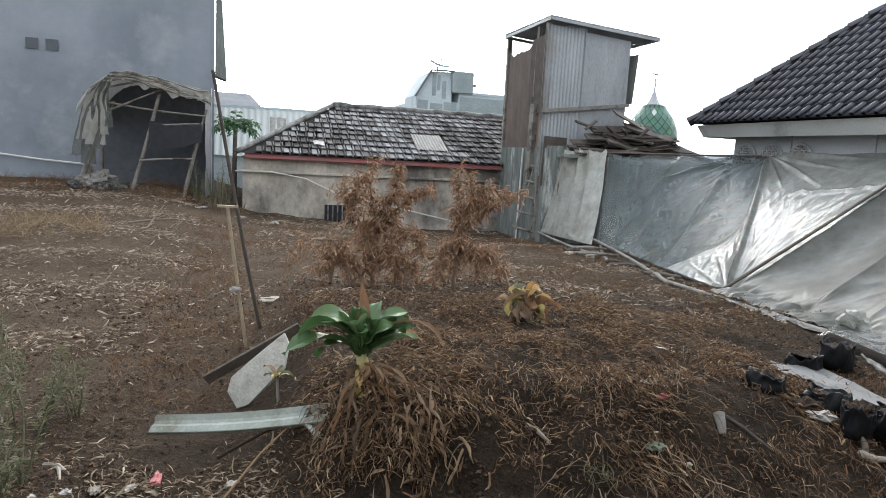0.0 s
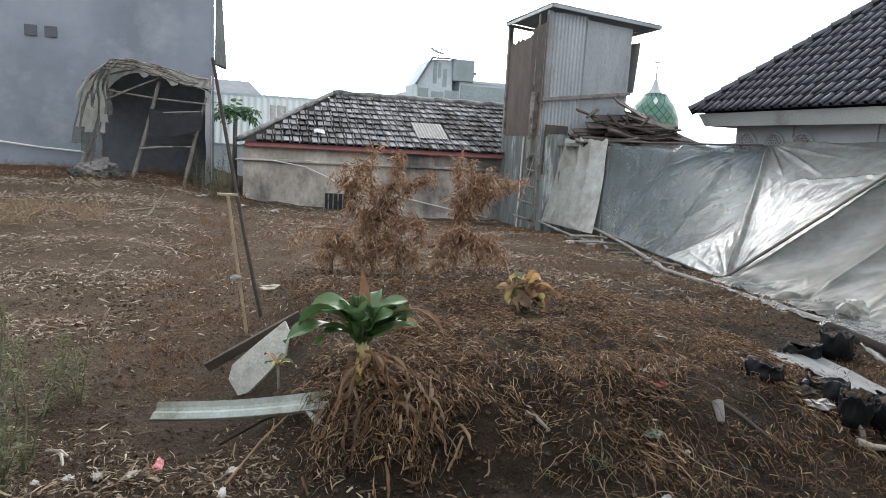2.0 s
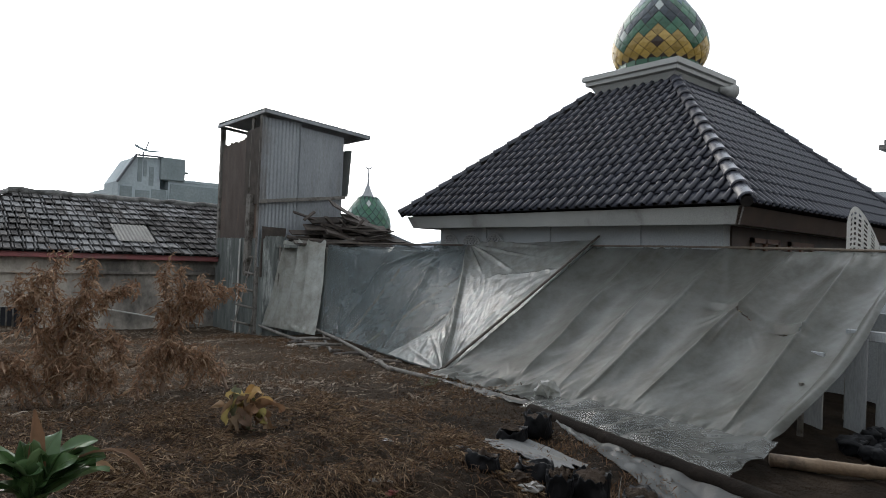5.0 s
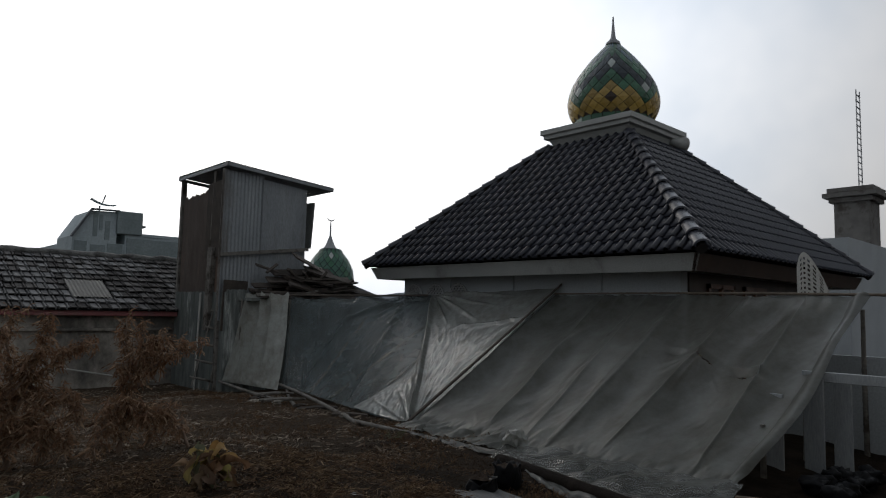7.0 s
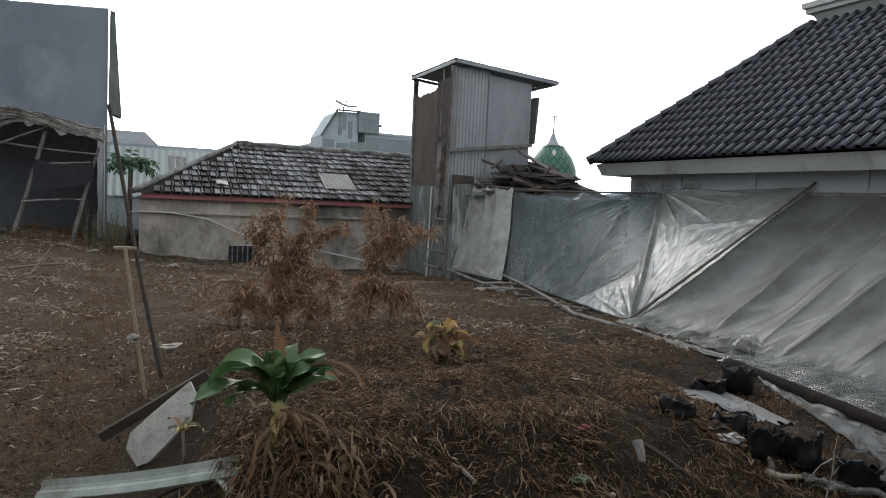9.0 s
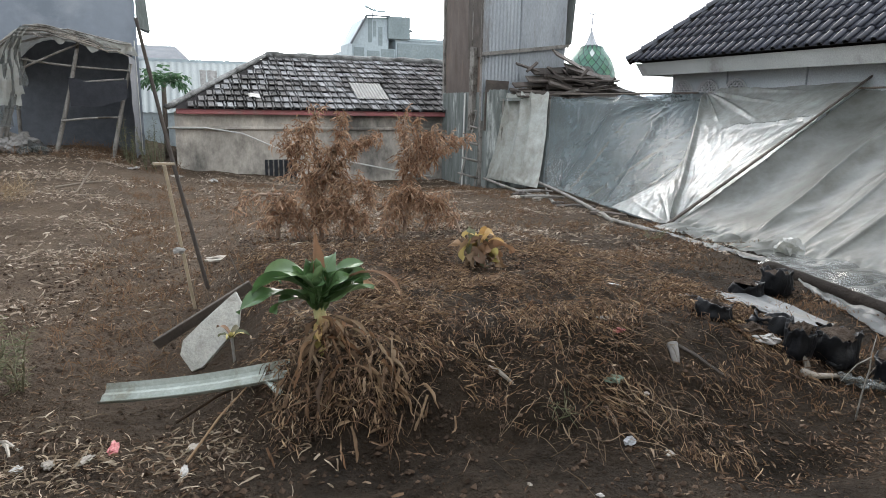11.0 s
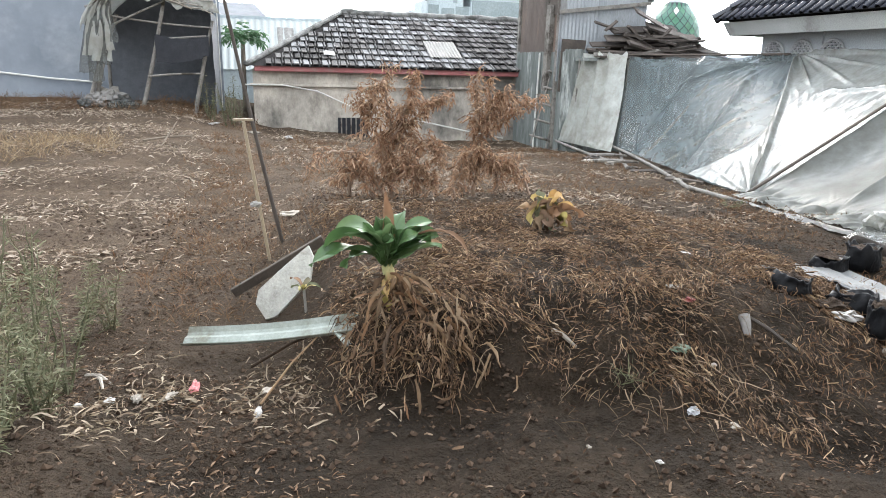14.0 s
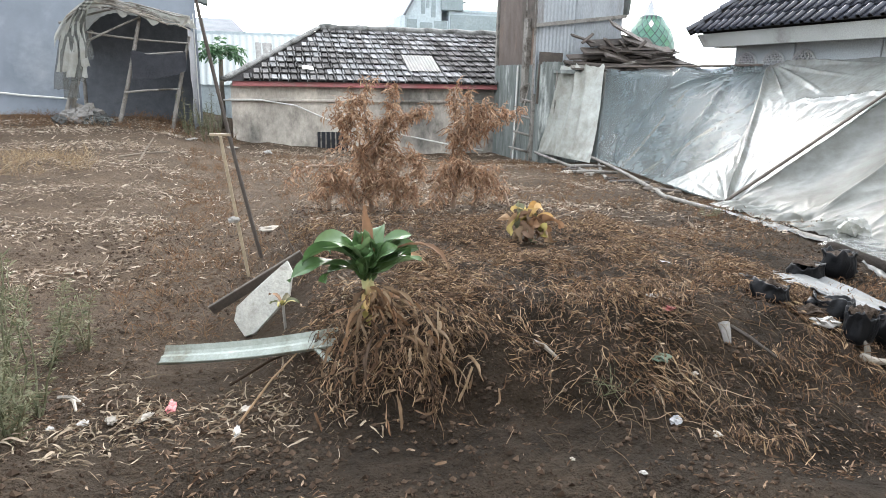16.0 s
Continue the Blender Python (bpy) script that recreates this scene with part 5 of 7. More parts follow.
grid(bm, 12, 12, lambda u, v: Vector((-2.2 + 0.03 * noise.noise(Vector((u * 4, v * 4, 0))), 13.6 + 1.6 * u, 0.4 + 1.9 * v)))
part("side_cloth", bm, SHEDSHADE, shed, "dark sheet added as shade on the side", True)
# sticks and strips lying along the shed's roof
for k in range(18):
    u0 = rng.uniform(0.05, 0.6)
    u1 = min(1.05, u0 + rng.uniform(0.2, 0.5))
    lift = rng.uniform(-0.16, 0.04)
    bm = bmesh.new()
    tube(bm, [shed_crown(u0 + (u1 - u0) * i / 5) + Vector((0, -0.05 - 0.02 * rng.random(), lift - 0.12 * (i / 5) * rng.random() + rng.gauss(0, 0.012))) for i in range(6)], [0.014, 0.014, 0.012, 0.012, 0.010, 0.008], 5)
    part("roof_stick", bm, GREYBEAM if k % 3 else SCRAPMAT, shed, "", True)
# rubbish of sheets heaped in the shed's mouth
for k, (x, y, sc, m) in enumerate(((-4.5, 13.3, 0.12, BAGSHEET), (-4.2, 13.45, 0.15, CONCRETE), (-3.98, 13.3, 0.11, OLDSHEET), (-3.68, 13.2, 0.13, OLDSHEET), (-4.05, 13.6, 0.22, CONCRETE), (-3.85, 13.5, 0.16, BAGSHEET), (-4.35, 13.6, 0.18, CONCRETE), (-4.15, 13.75, 0.26, GREYBEAM))):
    bm = bmesh.new()
    bmesh.ops.create_icosphere(bm, subdivisions=4, radius=sc)
    for v in bm.verts:
        d = 0.6 * noise.noise(v.co * 6 + Vector((k * 7, 0, 0))) + 0.45 * noise.noise(v.co * 17 + Vector((k * 7, 3, 0)))
        v.co = v.co * (1 + 0.8 * d)
        v.co.z *= 0.75
    bmesh.ops.translate(bm, verts=bm.verts[:], vec=(x, y, ground_z(x, y) + sc * 0.45))
    solo("crumpled_tarp", bm, m, "crumpled dirty grey plastic sheet on the ground", "tarp", "tarps in the shed", smooth=False)

# ---- far buildings ----
far = thing("far_rooftop_building", (9.5, 37, 0), "pale hazy concrete rooftop block with a dish", "building")
bm = bmesh.new()
box(bm, (7.0, 35.05, -1), (15.5, 42, 4.40))
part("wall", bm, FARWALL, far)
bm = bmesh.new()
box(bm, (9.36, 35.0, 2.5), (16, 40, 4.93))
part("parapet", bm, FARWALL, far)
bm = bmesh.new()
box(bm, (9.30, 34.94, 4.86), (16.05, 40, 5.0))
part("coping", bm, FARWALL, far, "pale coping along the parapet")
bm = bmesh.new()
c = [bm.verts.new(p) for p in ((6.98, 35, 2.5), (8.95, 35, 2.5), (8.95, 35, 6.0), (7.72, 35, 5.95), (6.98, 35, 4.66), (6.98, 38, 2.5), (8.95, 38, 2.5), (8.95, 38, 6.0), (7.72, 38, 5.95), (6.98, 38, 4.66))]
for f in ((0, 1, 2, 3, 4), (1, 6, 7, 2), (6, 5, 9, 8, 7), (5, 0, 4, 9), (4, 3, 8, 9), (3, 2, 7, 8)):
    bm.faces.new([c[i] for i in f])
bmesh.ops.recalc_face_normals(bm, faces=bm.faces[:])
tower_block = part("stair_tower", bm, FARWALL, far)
bm = bmesh.new()
plank(bm, (6.90, 34.9, 4.60), (7.74, 34.9, 6.02), 0.25, 0.09)
plank(bm, (7.70, 34.9, 6.02), (8.98, 34.9, 6.05), 0.25, 0.06)
part("roof_edge", bm, FARROOF, tower_block, "dark roof edge")
for x0, x1, z0, z1 in ((7.06, 7.62, 2.6, 4.42), (7.78, 8.45, 2.6, 4.28), (8.55, 9.26, 2.6, 4.38), (9.45, 12.9, 2.6, 4.72)):
    bm = bmesh.new()
    box(bm, (x0, 34.93 if x1 > 9.3 else 34.97, z0), (x1, 35.06, z1))
    part("wall_panel", bm, FARPANEL, far, "grey-green panel")
for x0, x1, z0, z1 in ((7.85, 8.05, 4.7, 5.9), (8.12, 8.28, 5.0, 5.8), (8.40, 8.62, 4.55, 5.5)):
    bm = bmesh.new()
    box(bm, (x0, 34.97, z0), (x1, 35.02, z1))
    part("stain_panel", bm, FARPANEL, far, "weathered grey sheet")
bm = bmesh.new()
box(bm, (8.90, 34.8, 4.90), (10.12, 37, 6.06), bevel=0.04)
part("water_tank", bm, FARPANEL, far, "blue-grey water tank")
bm = bmesh.new()
box(bm, (10.1, 35.2, 5.36), (10.40, 36.5, 5.46))
part("ledge", bm, FARROOF, far)
dish = thing("satellite_dish", (8.6, 36, 5.95), "white satellite dish on a far rooftop", "satellite dish")
bm = bmesh.new()
grid(bm, 10, 4, lambda u, v: Vector((7.9 + 1.2 * u, 35.8 + 0.5 * v, 6.52 - 0.22 * u + 0.5 * (u - 0.5) ** 2 + 0.2 * (v - 0.5) ** 2)))
part("reflector", bm, FARWALL, dish, "", True)
bm = bmesh.new()
tube(bm, [(8.4, 36.2, 5.9), (8.4, 36.2, 6.38)], 0.04, 6)
part("mast", bm, STEEL, dish)
bm = bmesh.new()
tube(bm, [(8.45, 36.1, 6.4), (8.6, 36.0, 6.95)], 0.03, 6)
part("feed", bm, STEEL, dish)

green = thing("green_roof_house", (-0.5, 22, 0), "house with pale green corrugated zinc roof", "house")
bm = bmesh.new()
corrugated(bm, (-4.5, 20.8, 1.15), (9.0, 0, 0), (0, 1.3, 1.5), 0.2, 0.02)
part("roof", bm, GREENZINC, green, "", True)
bm = bmesh.new()
box(bm, (-4.5, 22.12, 2.62), (4.5, 22.25, 2.74))
part("ridge_cap", bm, FARWALL, green)
bm = bmesh.new()
box(bm, (-4.4, 20.9, -0.5), (4.4, 25, 1.2))
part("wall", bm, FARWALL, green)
bm = bmesh.new()
corrugated(bm, (-0.85, 21.45, 1.93), (0.5, 0, 0), (0, 0.42, 0.5), 0.2, 0.02)
part("skylight", bm, PAPERWHITE, green, "paler skylight sheet", True)
bm = bmesh.new()
c = [bm.verts.new(p) for p in ((-5.5, 27, 2.75), (-0.85, 27, 2.75), (-1.6, 29.5, 3.65), (-5.5, 29.5, 3.65), (-5.5, 27, -0.5), (-0.85, 27, -0.5), (-0.85, 32, 2.75), (-0.85, 32, -0.5))]
for f in ((0, 1, 2, 3), (0, 4, 5, 1), (1, 5, 7, 6), (1, 6, 2)):
    bm.faces.new([c[i] for i in f])
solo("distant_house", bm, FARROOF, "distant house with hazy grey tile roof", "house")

PALEGREEN = mat("pale_green_enamel", (0.06, 0.15, 0.11), (0.05, 0.125, 0.09), 3.0, 0.4, bump=0.03)
minaret = thing("small_green_dome", (17.1, 28, 2), "small green dome with a crescent spire on a far roof", "dome")
bm = bmesh.new()
prof = [(0.95, 2.1), (1.12, 2.5), (1.2, 2.9), (1.14, 3.35), (0.92, 3.85), (0.60, 4.25), (0.5, 4.42)]
rings = [[bm.verts.new((17.1 + r * math.cos(2 * math.pi * k / 20), 28 + r * math.sin(2 * math.pi * k / 20), z)) for k in range(20)] for r, z in prof]
for i, (a, b) in enumerate(zip(rings, rings[1:])):
    for k in range(20):
        bm.faces.new((a[k], a[(k + 1) % 20], b[(k + 1) % 20], b[k]))
bm.faces.new(rings[-1])
part("shell", bm, DOMENAVY, minaret, "dark shell behind the panels", False)


def small_dome_at(z):
    for (r0, z0), (r1, z1) in zip(prof, prof[1:]):
        if z <= z1:
            return r0 + (r1 - r0) * max(0.0, (z - z0) / (z1 - z0))
    return prof[-1][0]


for j in range(10):
    zc = 2.28 + 0.22 * j
    for k in range(18):
        a = 2 * math.pi * (k + 0.5 * (j % 2)) / 18
        bm = bmesh.new()
        bm.faces.new([bm.verts.new((17.1 + (small_dome_at(zc + dz) + 0.03) * math.cos(a + da), 28 + (small_dome_at(zc + dz) + 0.03) * math.sin(a + da), zc + dz)) for da, dz in ((-0.155, 0), (0, -0.195), (0.155, 0), (0, 0.195))])
        part("diamond_panel", bm, DOMEWHITE if (j * 7 + k * 3) % 23 == 0 else PALEGREEN if (j + k) % 3 else DOMEGREEN, minaret)
bm = bmesh.new()
tube(bm, [(17.05, 28, 4.3), (17.05, 28, 4.7), (17.05, 28, 5.1), (17.05, 28, 5.9)], [0.42, 0.2, 0.05, 0.02], 8)
part("spire", bm, STEEL, minaret)
bm = bmesh.new()
tube(bm, [(17.05 + 0.2 * math.cos(a), 28, 6.0 + 0.14 * math.sin(a)) for a in np.linspace(radians(180), radians(360), 9)], [0.01, 0.02, 0.03, 0.03, 0.03, 0.03, 0.03, 0.02, 0.01], 6)
part("crescent", bm, STEEL, minaret)
bm = bmesh.new()
c = [bm.verts.new(p) for p in ((12.0, 27, 1.4), (21.43, 27, 1.54), (17.70, 27.6, 2.81), (12.0, 31, 1.4), (21.43, 31, 1.54), (12.0, 27, -1), (21.43, 27, -1))]
for f in ((0, 1, 2), (1, 4, 2), (4, 3, 2), (3, 0, 2), (0, 5, 6, 1)):
    bm.faces.new([c[i] for i in f])
solo("far_dome_house", bm, FARROOF, "far house with dark hip roof below the green dome", "house")

right = thing("roofed_block", (24, 9, 0), "grey block with a parapet and concrete pillars", "building")
bm = bmesh.new()
box(bm, (21.5, 6, -1), (34, 16, 4.02))
part("wall", bm, WALLGREY, right)
bm = bmesh.new()
box(bm, (24.3, 6.1, 4.0), (25.5, 7.2, 5.7), bevel=0.03)
part("pillar", bm, CONCRETE, right)
bm = bmesh.new()
for z, a in ((5.55, 0.12), (5.72, 0.28), (5.9, 0.16)):
    box(bm, (24.3 - a, 6.1 - a, z), (25.5 + a, 7.2 + a, z + 0.15))
part("pillar_cap", bm, CONCRETE, right, "moulded pillar cap")
for x in (24.7, 25.1):
    bm = bmesh.new()
    tube(bm, [(x, 6.5, 6.0), (x, 6.5, 9.6)], 0.02, 5)
    part("rebar", bm, STEEL, right, "bare reinforcing bar")
bm = bmesh.new()
for i in range(16):
    box(bm, (24.68, 6.48, 6.1 + 0.22 * i), (25.12, 6.52, 6.12 + 0.22 * i))
part("rebar_ties", bm, STEEL, right)

gridish = thing("grid_antenna", (8.45, 2.8, 0), "pale slotted parabolic grid antenna on a pole", "antenna")
bm = bmesh.new()
def leaf_at(u, v):
    h = 0.08 + 0.80 * math.sin(math.pi * min(1.0, 0.22 + 0.85 * u)) ** 0.7
    return Vector((8.32 + 0.34 * u, 3.0 - 0.42 * u + 0.10 * math.sin(math.pi * u), 1.62 + (h - 0.08) * v))


grid(bm, 16, 24, leaf_at)
bmesh.ops.delete(bm, geom=[f for i, f in enumerate(bm.faces) if (i // 24) % 2 == 1 and (i % 24) % 2 == 1 and 2 * 24 < i < 14 * 24 and 2 < i % 24 < 22], context="FACES")
part("reflector", bm, WHITEPIPE, gridish, "", True)
bm = bmesh.new()
tube(bm, [(8.5, 2.85, -0.2), (8.5, 2.85, 1.75)], 0.03, 6)
part("pole", bm, STEEL, gridish)

bm = bmesh.new()
grid(bm, 60, 6, lambda u, v: Vector((1500 * math.cos(radians(75 - 110 * u)), 1500 * math.sin(radians(75 - 110 * u)), v * (36 + 70 * smooth01(0.45, 0.8, u) + 30 * noise.noise(Vector((u * 9, 0, 0))) + 8 * noise.noise(Vector((u * 40, 0, 0)))))))
# the hills' pale colour carries the haze
solo("backdrop", bm, mat("hazy_hills", (0.52, 0.57, 0.62), (0.48, 0.54, 0.60), 0.004, 1.0, bump=0.0, spec=0.0), "pale hazy hills on the horizon", "hills", kind="structure")


# ---- plants ----
def strap(bm, at, az, ln, wd, e0, e1, fold=0.25, twist=0.0, rng=random, tip=0.0, seg=9, wave=0.0, ell=False, rest=None, sway=0.0):
    """A strap leaf from at, heading az, that starts at elevation e0 and bends to e1 (radians)."""
    p, d = Vector(at), None
    side = Vector((-math.sin(az), math.cos(az), 0))
    rows = []
    ph = rng.uniform(0, 6)
    az0 = az
    for i in range(seg + 1):
        f = i / seg
        az = az0 + sway * f * math.sin(f * 6 + ph)
        side = Vector((-math.sin(az), math.cos(az), 0))
        e = e0 + (e1 - e0) * f ** 1.35
        w = wd * (0.34 + 0.66 * math.sin(math.pi * min(1, f * 0.62 + 0.18)) ** 1.0) * (1 - smooth01(0.62, 1.0, f) * (1 - tip)) * 0.5
        if ell:
            w = wd * (0.30 * (1 - f) ** 2 + 0.97 * math.sin(math.pi * (0.03 + 0.97 * f ** 0.95)) ** 0.85) * 0.5
        d = Vector((math.cos(az) * math.cos(e), math.sin(az) * math.cos(e), math.sin(e)))
        up = side.cross(d) * -1
        s = side * math.cos(twist * f) + up * math.sin(twist * f)
        nn = s.cross(d) * -1
        wob = wave * math.sin(f * 9 + ph)
        rows.append([bm.verts.new(p + s * (-w) + nn * (fold * w + wob)), bm.verts.new(p + s * (-w * 0.5) + nn * fold * w * 0.35), bm.verts.new(p), bm.verts.new(p + s * (w * 0.5) + nn * fold * w * 0.35), bm.verts.new(p + s * w + nn * (fold * w - wob))])
        p = p + d * (ln / seg)
        if rest is not None:
            p.z = max(p.z, ground_z(p.x, p.y) + rest)
    for a, b in zip(rows, rows[1:]):
        for k in range(4):
            bm.faces.new((a[k], a[k + 1], b[k + 1], b[k]))
    return bm


rng = random.Random(11)
GX, GY = -0.69, 2.78
GZ = ground_z(GX, GY)
plant = thing("green_plant", (GX, GY, GZ), "broad-leaved green plant with withered lower leaves on the bank", "plant")
bm = bmesh.new()
tube(bm, [(GX + 0.06, GY - 0.09, GZ - 0.10), (GX + 0.045, GY - 0.07, GZ + 0.0), (GX + 0.03, GY - 0.03, GZ + 0.08), (GX + 0.015, GY, GZ + 0.16), (GX + 0.01, GY, GZ + 0.24)], [0.030, 0.034, 0.033, 0.030, 0.018], 10)
part("stem", bm, STEMSHEATH, plant, "thick pale green stem in withered sheaths", True)
C = Vector((GX + 0.015, GY, GZ + 0.15))
leaves = [(187, 0.50, 0.075, 26, -48, 0.3), (183, 0.50, 0.088, 58, -78, 0.5), (170, 0.44, 0.085, 68, -42, -0.3), (150, 0.36, 0.08, 84, -30, 0.5), (118, 0.30, 0.085, 86, 50, 0.1), (-110, 0.27, 0.088, 86, 62, 0.0),
          (-70, 0.25, 0.080, 84, 58, 0.15), (85, 0.31, 0.085, 87, 66, 0.1), (52, 0.34, 0.08, 80, 20, 0.3), (22, 0.36, 0.08, 72, -18, -0.45), (4, 0.35, 0.088, 58, -6, 0.2), (-14, 0.33, 0.085, 46, 0, -0.1),
          (-32, 0.29, 0.085, 58, 14, 0.3), (0, 0.40, 0.082, 56, -24, 0.3), (14, 0.42, 0.078, 66, -10, -0.4), (-22, 0.37, 0.085, 40, -8, 0.2), (-88, 0.24, 0.07, 80, 40, 0.2), (160, 0.34, 0.075, 74, -55, 0.6), (-150, 0.26, 0.08, 80, 40, 0.2), (140, 0.31, 0.08, 76, 12, 0.2), (192, 0.34, 0.062, 48, -70, 0.5)]
for az, ln, wd, e0, e1, tw in leaves:
    bm = bmesh.new()
    start = C + Vector((rng.gauss(0, 0.008), rng.gauss(0, 0.008), rng.uniform(0, 0.05)))
    turn = radians(az + rng.uniform(-6, 6))
    strap(bm, start, turn, ln * 0.80, wd * 1.42, radians(e0 + 4), radians(e1), 0.42, 1.3 * tw + rng.gauss(0, 0.4), rng, wave=0.02, seg=16, ell=True, sway=rng.gauss(0, 0.25))
    mid = [v.co.copy() for v in bm.verts[:]][2::5]
    leaf = part("leaf", bm, LEAFGREEN, plant, "", True)
    bm = bmesh.new()
    tube(bm, [p + Vector((0, 0, 0.001)) for p in mid], [0.003 * (1 - 0.8 * i / 16) for i in range(17)], 5)
    part("midrib", bm, LEAFRIB, leaf, "pale midrib", True)
for az, ln, wd, e0, e1, m in ((88, 0.33, 0.07, 84, 55, LEAFORANGE), (2, 0.56, 0.034, 46, -98, LEAFORANGE), (-95, 0.2, 0.07, -20, -85, LEAFYELLOW), (-75, 0.22, 0.06, -10, -85, LEAFORANGE), (20, 0.4, 0.03, 30, -60, LEAFORANGE), (-100, 0.16, 0.05, 10, -60, LEAFYELLOW), (-60, 0.20, 0.05, -5, -50, LEAFORANGE), (-15, 0.24, 0.045, -5, -30, LEAFORANGE)):
    bm = bmesh.new()
    strap(bm, C + Vector((0, 0, 0.05 if e0 > 20 else -0.06)), radians(az), ln, wd, radians(e0), radians(e1), 0.6, rng.uniform(-0.8, 0.8), rng, wave=0.01)
    part("withered_leaf", bm, m, plant, "withered orange-brown leaf", True)
# withered leaves that hang round the stem's foot and over the bank's edge
rng = random.Random(77)
for i in range(96):
    bm = bmesh.new()
    az = radians(rng.gauss(-88, 58) if i < 72 else rng.uniform(-40, 25))
    o = Vector((GX + 0.05 + rng.gauss(0, 0.05), GY - 0.08 + rng.gauss(0, 0.035), 0))
    if i % 3 == 0:
        o += Vector((rng.uniform(-0.16, 0.30), rng.uniform(-0.28, -0.06), 0))
    o.z = ground_z(o.x, o.y) + rng.uniform(0.03, 0.13)
    strap(bm, o, az, rng.uniform(0.08, 0.18) if i % 2 else rng.uniform(0.16, 0.32), rng.choice((0.004, 0.006, 0.009, 0.013, 0.020)), radians(rng.uniform(-70, 5)), radians(rng.uniform(-120, -80)), rng.uniform(1.0, 2.6), rng.uniform(-5, 5), rng, seg=16, wave=0.009, rest=rng.uniform(0.004, 0.05), sway=rng.gauss(0, 1.5))
    part("dead_leaf", bm, HANGLEAF if i % 4 else LEAFORANGE if i % 8 else DRYLEAF, plant, "", True)
for i in range(110):
    down = rng.random()
    bm = bmesh.new()
    az = radians(rng.gauss(-88, 70))
    o = Vector((GX + rng.gauss(0.12, 0.16) * (0.7 + 0.7 * down), GY - 0.10 - 0.40 * down + rng.gauss(0, 0.05), 0))
    o.z = ground_z(o.x, o.y) + rng.uniform(0.01, 0.07)
    strap(bm, o, az, rng.uniform(0.06, 0.24), rng.choice((0.003, 0.005, 0.008, 0.014)), radians(rng.uniform(-80, 35)), radians(rng.uniform(-115, -50)), rng.uniform(0.6, 2.2), rng.uniform(-4, 4), rng, seg=8, wave=0.003, rest=rng.uniform(0.004, 0.035), sway=rng.gauss(0, 1.1))
    part("dead_leaf", bm, HANGLEAF if i % 5 == 0 else STRAW if i % 3 == 1 else DRYLEAF, plant, "", True)

rng = random.Random(14)
YX, YY = 0.69, 3.96
YZ = ground_z(YX, YY)
yellow = thing("yellowing_plant", (YX, YY, YZ), "wilting broad-leaved plant with yellow and brown leaves", "plant")
bm = bmesh.new()
tube(bm, [(YX, YY, YZ - 0.04), (YX, YY, YZ + 0.13), (YX + 0.01, YY, YZ + 0.22)], [0.024, 0.02, 0.014], 8)
part("stem", bm, STRAW, yellow, "", True)
for az, ln, wd, e0, e1, tw, m in ((178, 0.34, 0.055, 62, -12, 0.4, LEAFYELLOW), (12, 0.40, 0.05, 86, -38, -0.3, LEAFYELLOW), (-8, 0.36, 0.075, 58, -48, 0.2, LEAFYELLOW), (165, 0.30, 0.06, 80, -70, 0.8, LEAFORANGE), (195, 0.26, 0.05, 50, -110, -0.6, LEAFORANGE),
                                  (-120, 0.25, 0.05, 45, -105, 0.9, HANGLEAF), (-95, 0.20, 0.045, 50, -100, -0.8, LEAFYELLOW), (-60, 0.30, 0.065, 40, -80, 0.8, LEAFORANGE), (-25, 0.32, 0.08, 45, -75, -0.5, LEAFORANGE), (30, 0.30, 0.06, 70, -20, 0.6, LEAFYELLOW), (60, 0.26, 0.045, 84, 20, 0.2, WEED), (110, 0.25, 0.04, 85, 30, -0.3, WEED),
                                  (150, 0.28, 0.06, 60, -60, 0.9, LEAFORANGE), (-150, 0.26, 0.055, 30, -100, 1.2, LEAFYELLOW), (-100, 0.22, 0.06, 10, -80, 1.4, DRYLEAF), (-40, 0.24, 0.05, 5, -70, -1.2, DRYLEAF), (-75, 0.26, 0.055, 20, -95, 0.9, WEED), (210, 0.25, 0.05, 5, -75, 0.7, DRYLEAF), (0, 0.26, 0.05, 0, -60, 0.9, LEAFORANGE), (-130, 0.20, 0.05, -10, -80, 1.6, HANGLEAF), (-20, 0.20, 0.06, -10, -80, 1.2, HANGLEAF), (175, 0.22, 0.06, -5, -80, 1.2, HANGLEAF)):
    bm = bmesh.new()
    strap(bm, (YX + rng.gauss(0, 0.045), YY + rng.gauss(0, 0.03), YZ + rng.uniform(0.03, 0.17)), radians(az + rng.uniform(-8, 8)), ln * rng.uniform(0.6, 0.95), wd * rng.uniform(0.8, 1.2), radians(e0 + rng.gauss(0, 14)), radians(e1 + rng.gauss(0, 14)), 1.0, tw * 2.4 + rng.gauss(0, 0.7), rng, wave=0.028, ell=True, rest=0.01, seg=14, sway=rng.gauss(0, 0.6))
    part("leaf", bm, m, yellow, "", True)

# a small green sprig by the board
sprig = thing("green_sprig", (-1.06, 3.3, ground_z(-1.06, 3.3)), "small pale green sprig beside the board", "plant")
for i in range(6):
    bm = bmesh.new()
    strap(bm, (-1.06, 3.3, ground_z(-1.06, 3.3) + 0.14), i * 1.1, 0.085 + 0.03 * (i % 3), 0.032, 0.9, -0.7, 0.5, 0.6, rng, seg=8, wave=0.006, ell=True)
    part("leaf", bm, LEAFORANGE if i == 2 else WEED if i % 2 else LEAFYELLOW, sprig, "", True)
bm = bmesh.new()
tube(bm, [(-1.05, 3.3, ground_z(-1.06, 3.3) - 0.02), (-1.06, 3.3, ground_z(-1.06, 3.3) + 0.15)], 0.008, 6)
part("stem", bm, PAPERWHITE, sprig)


